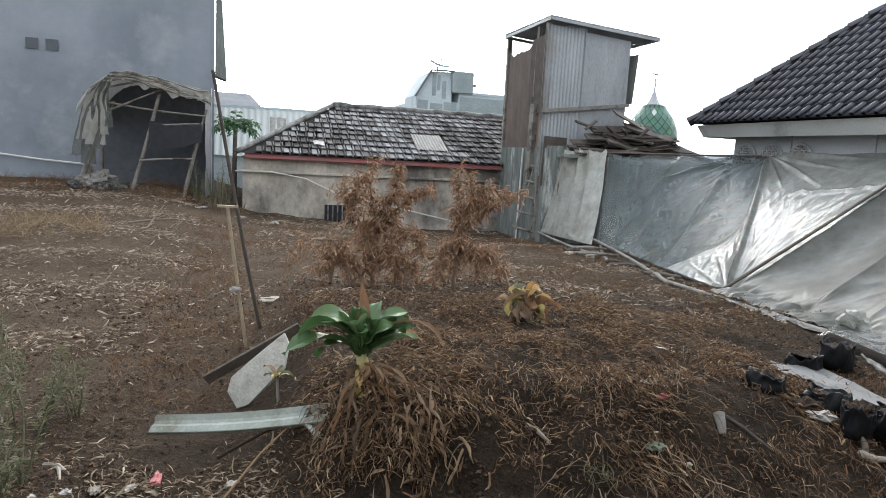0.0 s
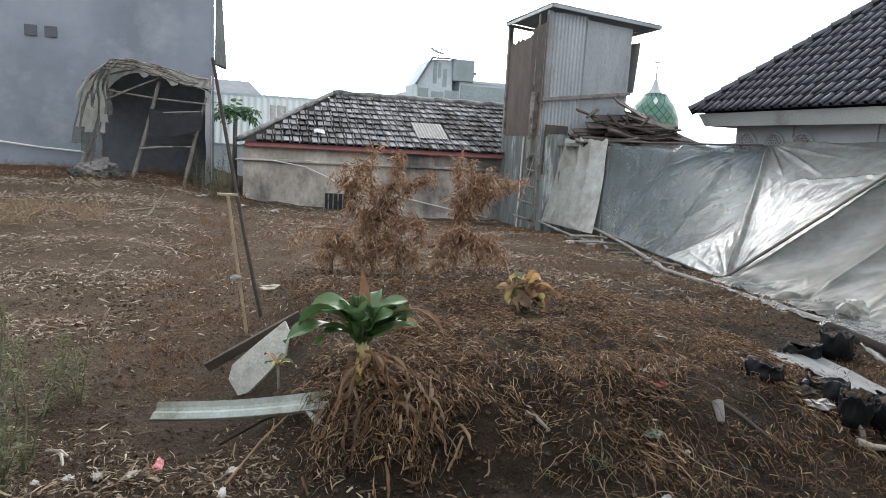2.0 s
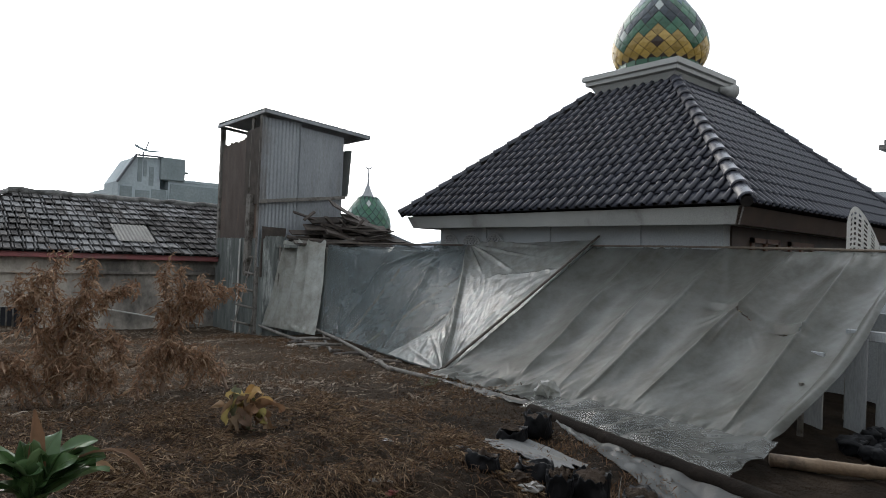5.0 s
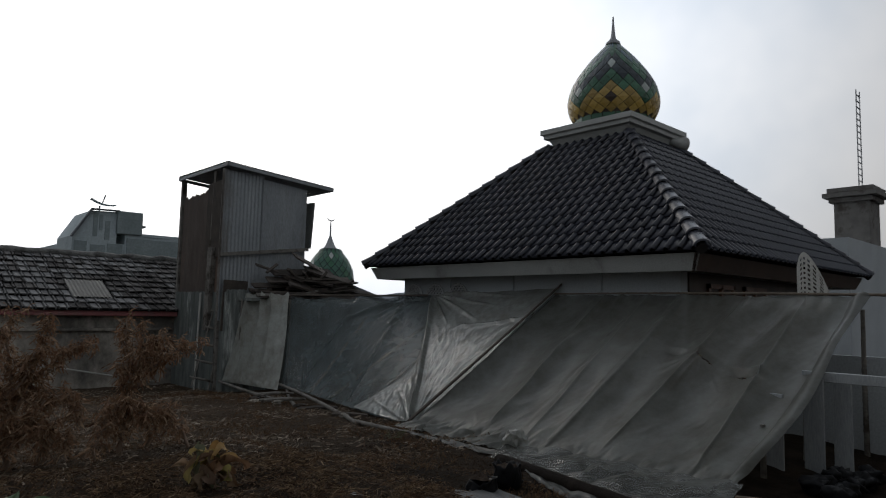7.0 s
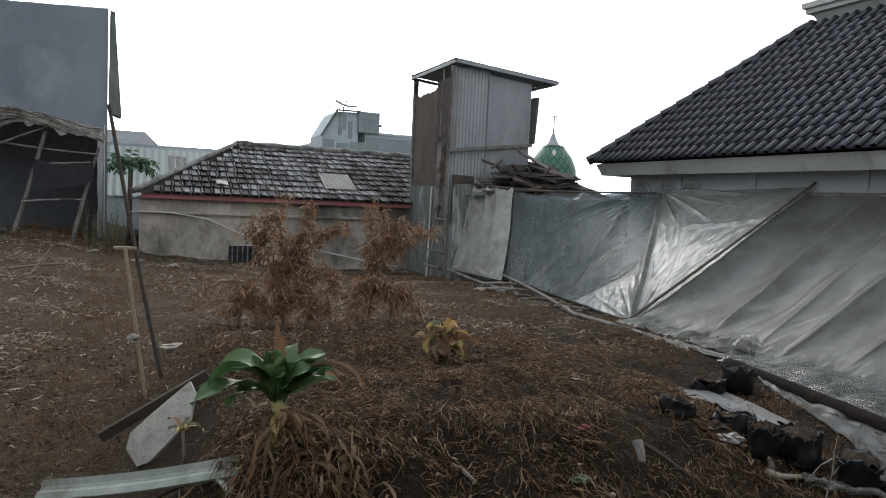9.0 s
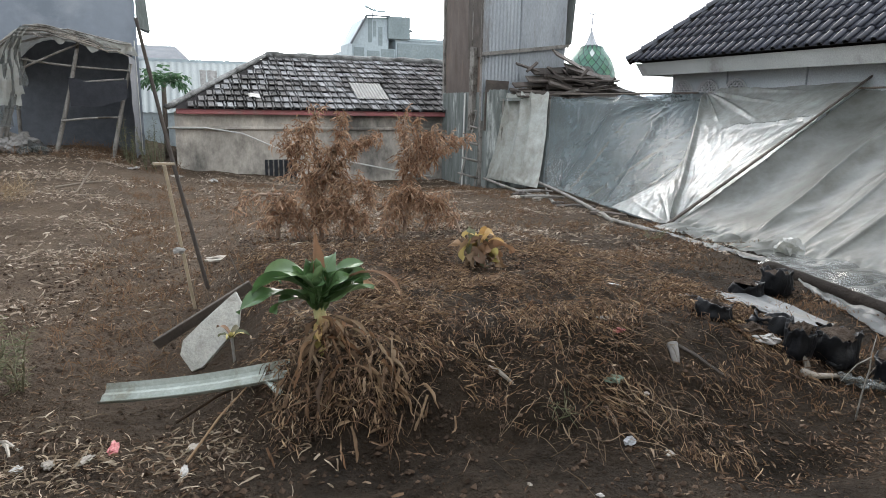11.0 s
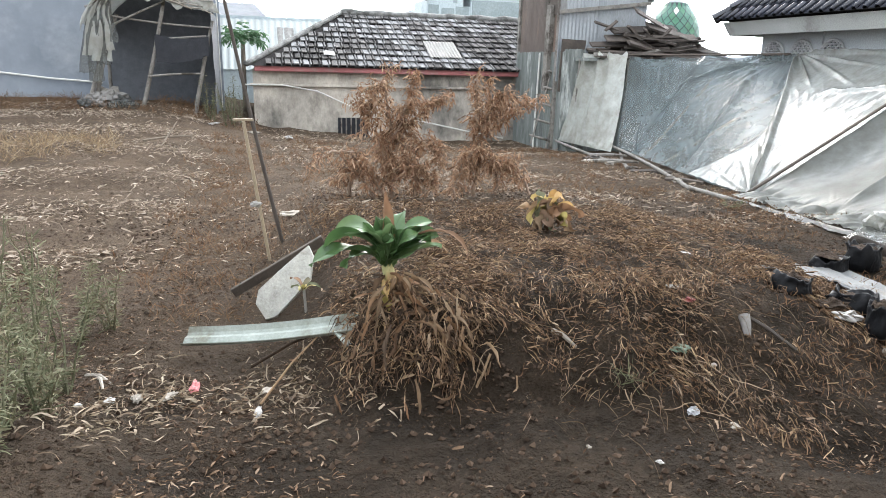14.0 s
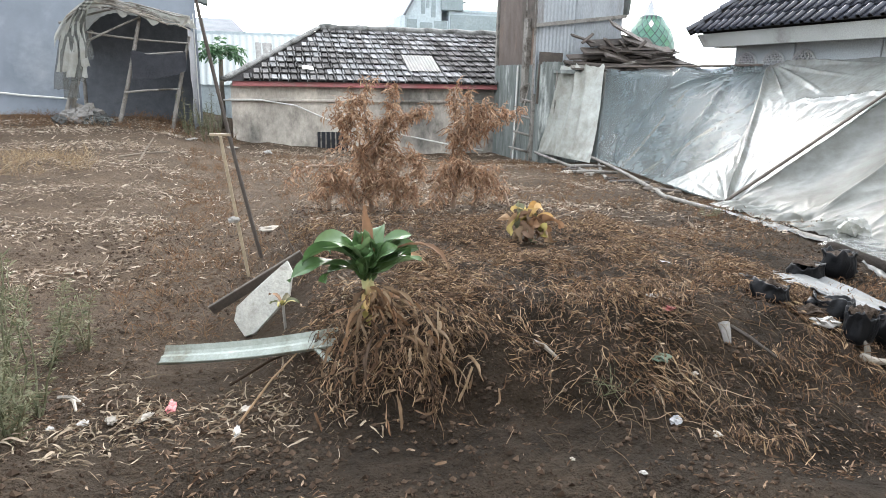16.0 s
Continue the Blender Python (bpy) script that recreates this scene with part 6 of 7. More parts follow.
def ribbons(name, pieces, material, label, category="", parent=None, kind="stuff", group=""):
    """One mesh of many narrow ribbons, each a list of (point, half-width vector)."""
    vs, fs = [], []
    for rib in pieces:
        b = len(vs)
        for p, h in rib:
            vs += [tuple(p - h), tuple(p + h)]
        fs += [(b + 2 * i, b + 2 * i + 1, b + 2 * i + 3, b + 2 * i + 2) for i in range(len(rib) - 1)]
    me = bpy.data.meshes.new(name)
    if parent:
        inv = root_matrix(parent).inverted()
        vs = [tuple(inv @ Vector(v)) for v in vs]
    me.from_pydata(vs, [], fs)
    me.materials.append(material)
    ob = new(name, me)
    ob.parent = parent
    return tagged(ob, label, category, group, kind)


def curl(p, d, ln, w, bend, n, rng, twist=0.0):
    """A crooked ribbon from p along d, its ends of uneven width."""
    out, d = [], d.normalized()
    h = d.cross(Vector((rng.gauss(0, 1), rng.gauss(0, 1), rng.gauss(0, 1)))).normalized()
    w0, w1, tw = rng.uniform(0.15, 1.0), rng.uniform(0.0, 0.9), rng.gauss(0, twist)
    for i in range(n + 1):
        f = i / n
        out.append((p.copy(), h * w * (w0 + (w1 - w0) * f + 0.45 * math.sin(math.pi * f)) * rng.uniform(0.75, 1.2) * 0.45))
        d = (d + bend + Vector((rng.gauss(0, 0.22), rng.gauss(0, 0.22), rng.gauss(0, 0.22)))).normalized()
        h = (h - d * h.dot(d)).normalized()
        h = h * math.cos(tw) + d.cross(h) * math.sin(tw)
        p = p + d * (ln / n)
    return out


def dead_bush(x, y, stems, label, seed, lush=1.0):
    """Dead tall weed: crooked forking stems with twigs, from which shrivelled leaves hang in bunches.
    Each stem is a list of (x, height) along it; its depth wanders."""
    rng = random.Random(seed)
    b = thing("dead_bush", (x, y, ground_z(x, y)), label, "dead plant", "dead weeds in the bed")
    bits, twigs = [], []

    def bunch(q, n, size):
        for _ in range(n):
            d = Vector((rng.gauss(0, 0.55), rng.gauss(0, 0.55), rng.uniform(-1.1, 0.25)))
            bits.append(curl(q + d * 0.01, d, size * rng.uniform(0.4, 1.2), rng.uniform(0.006, 0.021), Vector((rng.gauss(0, 0.30), rng.gauss(0, 0.30), -0.32)), 6, rng, 1.5))
        if rng.random() < 0.35:
            # a curled tip that stands up from the bunch
            bits.append(curl(q, Vector((rng.gauss(0, 0.6), rng.gauss(0, 0.6), 0.9)), size * 0.9, 0.010, Vector((rng.gauss(0, 0.35), rng.gauss(0, 0.35), -0.2)), 6, rng, 0.9))

    for stem in stems:
        lean, dy = rng.gauss(0, 0.05), rng.gauss(0, 0.05)
        keys = [Vector((sx, y + dy + lean * k, sz)) for k, (sx, sz) in enumerate(stem)]
        g = ground_z(keys[0].x, keys[0].y)
        if keys[0].z < g + 0.12:
            keys[0].z = g - 0.03
        pts = []
        for a, c in zip(keys, keys[1:]):
            for i in range(4):
                pts.append(a.lerp(c, i / 4) + Vector((rng.gauss(0, 0.009), rng.gauss(0, 0.009), rng.gauss(0, 0.006))))
        pts.append(keys[-1])
        n = len(pts)
        r0 = 0.006 + 0.0035 * len(stem) if keys[0].z < g else 0.009
        bm = bmesh.new()
        tube(bm, pts, [r0 * (1 - 0.72 * i / (n - 1)) for i in range(n)], 6)
        part("stem", bm, DEADSTEM, b, "", True)
        for i in range(1, n):
            f = i / (n - 1)
            if pts[i].z < g + 0.10:
                continue
            for _ in range(3 if rng.random() < 0.6 * lush else 2 if rng.random() < lush else 1):
                az = rng.uniform(0, 6.3)
                d = Vector((math.cos(az), 0.8 * math.sin(az), rng.uniform(0.1, 1.3)))
                limb = curl(pts[i], d, rng.uniform(0.05, 0.17) * (1.25 - 0.5 * f), 0.010, Vector((0, 0, rng.choice((-0.22, -0.08, 0.12)))), 5, rng, 0.3)
                twigs.append(limb)
                size = 0.085 + 0.05 * (1 - f)
                for p_, h_ in limb[2:]:
                    bunch(p_, max(1, int(rng.uniform(1.5, 4.6) * lush * (1.5 - 0.8 * f))), size)
            bunch(pts[i], int(rng.uniform(3, 9) * lush * (1.4 - 0.7 * f)), 0.11)
    ribbons("brushwood", twigs, DEADSTEM, "thin bare twigs", parent=b)
    ribbons("foliage", bits, DEADLEAF, "shrivelled red-brown leaves", parent=b)
    return b


dead_bush(-0.15, 5.53, (((-0.15, 0.28), (-0.17, 0.60), (-0.15, 0.90), (-0.18, 1.15), (-0.15, 1.43)), ((-0.19, 0.50), (-0.29, 0.85), (-0.41, 1.07), (-0.44, 1.24)), ((-0.38, 1.04), (-0.34, 1.19), (-0.27, 1.32)),
                        ((-0.15, 0.80), (-0.04, 1.05), (0.03, 1.20), (0.07, 1.39)), ((-0.13, 0.70), (0.01, 0.95), (0.14, 1.09), (0.30, 1.17), (0.39, 1.16)), ((-0.12, 0.60), (0.09, 0.82), (0.22, 0.77), (0.31, 0.64)),
                        ((-0.30, 0.28), (-0.44, 0.50), (-0.48, 0.70)), ((-0.17, 0.45), (0.01, 0.60), (0.20, 0.51), (0.25, 0.38)), ((-0.17, 0.39), (-0.37, 0.58), (-0.55, 0.53), (-0.60, 0.42)), ((0.04, 0.28), (0.08, 0.49), (-0.04, 0.67))),
          "dead red-brown tall weed with shrivelled hanging leaves", 21)
dead_bush(0.66, 5.55, (((0.60, 0.28), (0.67, 0.63), (0.70, 0.87), (0.65, 1.15), (0.65, 1.37)), ((0.70, 0.87), (0.78, 1.10), (0.79, 1.35)), ((0.72, 0.84), (0.89, 1.05), (1.08, 1.15), (1.26, 1.20)), ((0.71, 0.95), (0.89, 1.12), (0.91, 1.25)),
                       ((0.68, 0.69), (0.55, 0.68), (0.47, 0.57)), ((0.69, 0.63), (0.82, 0.64), (0.96, 0.62), (1.00, 0.47)), ((0.86, 0.28), (0.83, 0.52), (0.74, 0.68))),
          "dead red-brown weed with an arching arm of withered leaves", 22)
dead_bush(1.15, 5.5, (((1.17, 0.28), (1.12, 0.46), (1.02, 0.53)),), "low dead weed with a few shrivelled leaves", 23, 0.6)
dead_bush(0.36, 5.4, (((0.38, 0.28), (0.40, 0.45), (0.46, 0.54)),), "low dead weed bent over at the tip", 26, 0.6)
dead_bush(-0.62, 5.6, (((-0.52, 0.28), (-0.50, 0.70), (-0.69, 0.72), (-0.88, 0.60)),), "leaning dead weed stalk with a bare arm", 25, 0.35)


def weed(x, y, ht, seed, spread=0.16, leaves=130):
    """Grey-green herb: a few upright stems set with small leaves."""
    rng = random.Random(seed)
    z = ground_z(x, y)
    b = thing("green_weed", (x, y, z), "leggy grey-green weed growing beside the path", "weed", "weeds by the path")
    bits = []
    for s in range(4):
        a = rng.uniform(0, 6.3)
        top = Vector((x + math.cos(a) * spread * rng.uniform(0.4, 1), y + math.sin(a) * spread, z + ht * rng.uniform(0.6, 1)))
        pts = [Vector((x, y, z - 0.03)).lerp(top, i / 5) + Vector((rng.gauss(0, 0.01), rng.gauss(0, 0.01), 0)) for i in range(6)]
        bm = bmesh.new()
        tube(bm, pts, [0.006, 0.006, 0.005, 0.004, 0.003, 0.002], 5)
        part("stem", bm, WEED, b)
        for k in range(leaves // 4):
            f = rng.uniform(0.12, 1)
            i = min(4, int(f * 5))
            q = pts[i].lerp(pts[i + 1], f * 5 - i)
            d = Vector((rng.gauss(0, 1), rng.gauss(0, 1), rng.uniform(0, 1)))
            bits.append(curl(q + d.normalized() * 0.02 * rng.random(), d, rng.uniform(0.02, 0.055), rng.uniform(0.003, 0.009), Vector((0, 0, -0.15)), 3, rng))
    ribbons("foliage", bits, WEED, "small grey-green leaves", parent=b)


for i, (x, y, ht) in enumerate(((-2.14, 2.72, 0.62), (-2.30, 2.90, 0.75), (-2.42, 3.1, 0.7), (-2.25, 3.3, 0.55), (-2.10, 3.45, 0.42), (-2.5, 3.45, 0.6), (-2.65, 3.0, 0.7), (-2.2, 2.55, 0.4), (-2.42, 2.75, 0.8))):
    weed(x, y, ht * 0.9, 40 + i, 0.17, 330)
for i, (x, y, ht) in enumerate(((-2.16, 2.02, 0.36), (-2.20, 2.22, 0.46), (-2.14, 2.40, 0.34))):
    weed(x, y, ht, 50 + i, 0.12, 330)
weed(-2.75, 4.3, 0.5, 61, 0.1, 60)
for i, (x, y) in enumerate(((3.45, 5.5), (-2.3, 13.2), (-2.05, 13.6), (-2.2, 13.0), (-1.9, 13.3), (-2.0, 13.0), (-1.75, 13.5), (-2.35, 13.4), (-1.85, 13.0))):
    weed(x, y, 0.12 if x > 0 else 0.55 + 0.06 * i, 70 + i, 0.16, 120 if x > 0 else 260)

# palm and shrubs between the buildings
palm = thing("small_palm", (-1.75, 17.0, 0.3), "small green palm between the buildings", "palm")
bm = bmesh.new()
tube(bm, [(-1.75, 17.0, -0.1), (-1.76, 17.0, 0.9), (-1.74, 17.0, 1.95)], [0.07, 0.055, 0.05], 8)
part("trunk", bm, WOOD, palm, "", True)
rng = random.Random(5)
for k in range(20):
    a, e = k * 2.4, rng.uniform(0.2, 1.1)
    mid, bits, p, d = [], [], Vector((-1.74, 17.0, 1.95)), Vector((math.cos(a) * math.cos(e), math.sin(a) * math.cos(e), math.sin(e)))
    for i in range(12):
        d = (d + Vector((0, 0, -0.10))).normalized()
        p = p + d * 0.052
        if i > 1:
            for s in (-1, 1):
                dd = (d * 0.6 + d.cross(Vector((0, 0, 1))) * s + Vector((0, 0, -0.2)))
                bits.append(curl(p, dd, 0.24 * (1 - 0.04 * i), 0.05, Vector((0, 0, -0.15)), 3, rng))
    ribbons("frond", bits, PALM, "", parent=palm, kind="")

# ---- boards, stakes and scrap on the bank ----
rng = random.Random(8)
board = bmesh.new()
PB = [Vector(p) for p in ((-1.28, 3.56, -0.03), (-1.335, 3.60, 0.06), (-1.315, 3.62, 0.14), (-1.19, 3.65, 0.245), (-1.01, 3.68, 0.39), (-0.985, 3.66, 0.33), (-1.01, 3.60, 0.20), (-1.13, 3.57, 0.08), (-1.22, 3.55, -0.01))]
vs = [board.verts.new(p) for p in PB]
board.faces.new(vs)
r = bmesh.ops.extrude_face_region(board, geom=board.faces[:])
bmesh.ops.translate(board, vec=(0.010, 0.012, -0.012), verts=[v for v in r["geom"] if isinstance(v, bmesh.types.BMVert)])
bmesh.ops.recalc_face_normals(board, faces=board.faces[:])
solo("scrap_board", board, PANELMAT, "pale patched scrap board leaning on the bank edge", "board")
bm = bmesh.new()
plank(bm, (-1.48, 3.9, 0.03), (-0.90, 3.92, 0.36), 0.02, 0.07, 0.3, 0.004)
solo("rotten_plank", bm, DARKWOOD, "dark rotten plank edging the bed", "plank")
bm = bmesh.new()
A, B = Vector((-1.69, 3.16, 0.05)), Vector((-0.84, 2.72, 0.245))
ax = (B - A).normalized()
wv = Vector((0.12, 0.30, 0.16)).normalized() * 0.115


def strip_at(u, v):
    bend = 0.018 * math.sin(u * 3.1) + 0.05 * smooth01(0.8, 1.0, u) * 0
    return A + (B - A) * u + wv * (v - 0.5) + Vector((0, 0, (0.016 if v in (0, 1) else 0.0) + 0.006 * math.cos(v * 12.6) - bend))


grid(bm, 24, 8, strip_at)
r = bmesh.ops.extrude_face_region(bm, geom=bm.faces[:])
bmesh.ops.translate(bm, vec=(0, 0, -0.004), verts=[v for v in r["geom"] if isinstance(v, bmesh.types.BMVert)])
bmesh.ops.recalc_face_normals(bm, faces=bm.faces[:])
solo("zinc_gutter_strip", bm, ZINCSTRIP, "long pale greenish zinc gutter strip lying on the soil", "metal strip")
bm = bmesh.new()
box(bm, (-0.93, 2.64, 0.19), (-0.79, 2.76, 0.20), Matrix.Rotation(0.4, 3, "Z") @ Matrix.Rotation(0.25, 3, "X"))
solo("metal_scrap", bm, ZINCSTRIP, "bent end of pale scrap metal under dead leaves", "scrap")

stake = thing("bamboo_stake", (-1.24, 4.73, 0), "split bamboo stake with a knotted white rag", "stake")
bm = bmesh.new()
plank(bm, (-1.24, 4.73, -0.08), (-1.39, 4.73, 1.05), 0.058, 0.022, 0.1, 0.004)
part("cane", bm, BAMBOO, stake)
bm = bmesh.new()
plank(bm, (-1.46, 4.72, 1.06), (-1.32, 4.74, 1.055), 0.03, 0.016)
part("crosspiece", bm, BAMBOO, stake)
bm = bmesh.new()
bmesh.ops.create_icosphere(bm, subdivisions=2, radius=0.03, matrix=Matrix.Translation((-1.33, 4.71, 0.44)) @ Matrix.Diagonal((1.5, 1, 0.8, 1)))
for v in bm.verts:
    v.co += v.normal * 0.015 * noise.noise(v.co * 40)
part("rag_knot", bm, PAPERWHITE, stake, "knotted white rag")
bm = bmesh.new()
bamboo(bm, (-1.13, 5.09, -0.05), (-1.52, 5.12, 2.06), 0.017, rng, 0.015)
solo("leaning_pole", bm, DARKWOOD, "dark slender pole leaning in the soil", "pole", smooth=True)
bm = bmesh.new()
tube(bm, [(-0.9, 4.49, 0.2), (-0.96, 4.5, 0.32), (-1.0, 4.52, 0.44)], [0.008, 0.006, 0.003], 5)
tube(bm, [(-0.95, 4.5, 0.3), (-0.9, 4.5, 0.38)], [0.004, 0.002], 5)
solo("dead_twig", bm, DARKWOOD, "thin dead twig standing in the soil", "twig")


def crumple(name, x, y, size, material, label, category, seed, flat=0.5, group=""):
    """A crumpled bit of sheet or film, resting on the soil."""
    bm = bmesh.new()
    bmesh.ops.create_icosphere(bm, subdivisions=3, radius=1.0)
    rr = random.Random(seed)
    ax = Matrix.Rotation(rr.uniform(0, 6.3), 3, "Z")
    for v in bm.verts:
        k = 1 + 0.75 * noise.noise(v.co * 1.7 + Vector((seed * 3.1, 0, 0))) + 0.3 * noise.noise(v.co * 5 + Vector((0, seed, 0)))
        v.co = ax @ Vector((v.co.x * k * size[0] / 2, v.co.y * k * size[1] / 2, v.co.z * k * flat * size[1] / 2))
    lowest = min(v.co.z for v in bm.verts)
    bmesh.ops.translate(bm, verts=bm.verts[:], vec=(x, y, ground_z(x, y) - lowest * 0.75))
    return solo(name, bm, material, label, category, group, smooth=material is BLACKPLASTIC)


for i, (name, x, y, sx, sy, m, label, cat) in enumerate((
        ("snack_packet", -1.60, 2.70, 0.15, 0.06, REDPACK, "crushed red snack packet on the litter", "packet"),
        ("white_wrapper", -1.31, 2.40, 0.13, 0.045, PAPERWHITE, "torn white wrapper in the litter", "wrapper"),
        ("foil_wrapper", 0.575, 1.985, 0.11, 0.065, FOIL, "crumpled silver foil wrapper on the soil", "wrapper"),
        ("pebble", 0.20, 1.655, 0.035, 0.03, PAPERWHITE, "small pale pebble on bare soil", "pebble"),
        ("pebble", -0.005, 1.845, 0.03, 0.025, SCRAPMAT, "small pale pebble on bare soil", "pebble"),
        ("pebble", 0.695, 1.85, 0.06, 0.05, SCRAPMAT, "small tan stone on the soil", "pebble"),
        ("white_wrapper", 0.865, 2.645, 0.09, 0.05, PAPERWHITE, "small white plastic scrap on the bank", "wrapper"),
        ("white_wrapper", 0.93, 2.61, 0.09, 0.035, PAPERWHITE, "small white plastic scrap on the bank", "wrapper"),
        ("red_scrap", 0.875, 2.525, 0.10, 0.06, REDPACK, "faded pinkish red scrap on the bank", "scrap"),
        ("white_scrap", 0.885, 2.855, 0.03, 0.025, PAPERWHITE, "tiny white scrap on the bank", "scrap"),
        ("foil_scrap", 1.31, 3.20, 0.16, 0.05, FOIL, "dull silver scrap half buried in the soil", "scrap"),
        ("green_rag", 0.687, 2.275, 0.11, 0.10, GREENRAG, "dull green rag lying on the bank", "rag"),
        ("tan_chip", 0.84, 2.23, 0.06, 0.04, SCRAPMAT, "tan chip on the bank", "chip"),
        ("white_scrap", 0.21, 3.435, 0.06, 0.035, PAPERWHITE, "small white scrap on the bed", "scrap"),
        ("pale_rag", -1.04, 5.79, 0.30, 0.12, SCRAPMAT, "pale dirty rag on the soil", "rag"),
        ("white_trash", -0.87, 12.1, 0.22, 0.16, PAPERWHITE, "crumpled white plastic near the old house", "trash"),
        ("white_trash", -0.70, 12.0, 0.25, 0.08, SCRAPMAT, "pale scrap near the old house", "trash"),
        ("white_trash", -1.5, 12.6, 0.35, 0.14, SCRAPMAT, "pale scrap near the old house", "trash"),
        ("white_trash", -2.2, 12.7, 0.4, 0.1, PAPERWHITE, "pale plastic scrap at the field edge", "trash"),
        ("teal_scrap", -0.46, 2.86, 0.03, 0.02, DOMEGREEN, "tiny teal plastic scrap", "scrap"),
        ("pale_stone", 1.79, 2.385, 0.17, 0.13, PAPERWHITE, "pale grey crumpled plastic beside the grow bags", "scrap"),
        ("white_scrap", -1.943, 2.603, 0.08, 0.06, PAPERWHITE, "white plastic scrap in the litter", "scrap"),
        ("white_scrap", -2.06, 2.57, 0.05, 0.04, PAPERWHITE, "white plastic scrap in the litter", "scrap"),
        ("white_scrap", -1.833, 2.611, 0.10, 0.06, SCRAPMAT, "pale husk in the litter", "scrap"),
        ("white_scrap", -1.704, 2.617, 0.13, 0.05, SCRAPMAT, "pale husk in the litter", "scrap"),
        ("white_scrap", -1.276, 2.60, 0.09, 0.06, SCRAPMAT, "pale husk in the litter", "scrap"),
        ("white_scrap", 3.75, 9.35, 0.3, 0.16, SCRAPMAT, "pale scrap beside the shelter's foot", "scrap"), ("rubble", 3.9, 8.9, 0.22, 0.18, SCRAPMAT, "dull broken chunk beside the shelter's foot", "rubble"), ("rubble", 4.05, 8.5, 0.25, 0.14, DARKWOOD, "dark broken chunk beside the shelter's foot", "rubble"), ("rubble", 4.0, 9.6, 0.25, 0.2, DARKWOOD, "dark broken chunk beside the shelter's foot", "rubble"), ("rubble", 3.95, 7.2, 0.2, 0.15, SCRAPMAT, "dull broken chunk beside the shelter's foot", "rubble"))):
    crumple(name, x, y, (sx * 0.78, sy * 0.72), m, label, cat, i + 3, 0.5)
# a paper cup and dry sticks
bm = bmesh.new()
cz = ground_z(1.11, 2.36)
tube(bm, [(1.10, 2.32, cz - 0.03), (1.11, 2.35, cz + 0.01), (1.12, 2.39, cz + 0.05), (1.12, 2.385, cz + 0.045)], [0.018, 0.024, 0.030, 0.026], 14)
solo("paper_cup", bm, CONCRETE, "dirty paper cup stuck in the bank", "cup")
for i, (p, q, r, m) in enumerate((((-2.12, 2.95, 0), (-1.97, 2.78, 0), 0.012, SCRAPMAT), ((-2.06, 2.9, 0), (-2.0, 2.74, 0), 0.01, SCRAPMAT), ((0.10, 2.5, 0), (0.19, 2.40, 0), 0.014, SCRAPMAT), ((-2.95, 9.8, 0.05), (-2.3, 9.9, 0.2), 0.02, WOOD), ((-2.7, 9.7, 0), (-2.5, 10.0, 0.35), 0.015, WOOD), ((1.15, 2.42, 0), (1.30, 2.2, 0), 0.012, DARKWOOD), ((-1.35, 2.9, 0.02), (-0.95, 2.8, 0.03), 0.008, STRAW), ((-1.3, 2.45, 0.02), (-1.0, 2.8, 0.06), 0.006, STRAW), ((3.75, 9.2, 0.03), (4.3, 8.75, 0.08), 0.035, GREYBEAM), ((3.9, 8.3, 0.02), (4.25, 7.8, 0.05), 0.04, DARKWOOD), ((4.1, 9.9, 0.05), (4.4, 9.3, 0.10), 0.03, GREYBEAM), ((3.8, 9.6, 0.02), (4.4, 10.0, 0.05), 0.03, DARKWOOD), ((3.9, 7.4, 0.02), (4.2, 7.0, 0.05), 0.03, DARKWOOD))):
    bm = bmesh.new()
    P, Q = Vector(p), Vector(q)
    P.z += ground_z(P.x, P.y)
    Q.z += ground_z(Q.x, Q.y)
    tube(bm, [P, P.lerp(Q, 0.5) + Vector((0, 0.02, 0.012)), Q], [r, r * 0.9, r * 0.6], 6)
    solo("dry_stick", bm, m, "dry pale stick lying on the soil", "stick", "sticks on the ground")

# ---- black grow bags and a pale board beside the shelter ----
bm = bmesh.new()


def pale_board(u, v):
    a, b = Vector((2.22, 3.40, 0)).lerp(Vector((2.76, 3.42, 0)), v), Vector((2.14, 2.54, 0)).lerp(Vector((2.62, 2.62, 0)), v)
    p = a.lerp(b, u) + Vector((0, 0.05 * noise.noise(Vector((v * 7, 2, 5))), 0))
    p.z = max(0.135 + 0.10 * (1 - v) * (0.4 + 0.6 * u), ground_z(p.x, p.y) + 0.012)
    return p + Vector((0, 0, 0.016 * fold(v * 3 * math.pi, 1.0) + 0.01 * noise.noise(Vector((u * 3, v * 2, 0)))))


grid(bm, 36, 24, pale_board)
r = bmesh.ops.extrude_face_region(bm, geom=bm.faces[:])
bmesh.ops.translate(bm, vec=(0, 0, -0.006), verts=[v for v in r["geom"] if isinstance(v, bmesh.types.BMVert)])
bmesh.ops.recalc_face_normals(bm, faces=bm.faces[:])
solo("pale_board", bm, PALEBOARD, "pale grey ribbed sheet lying under the grow bags", "roof sheet")


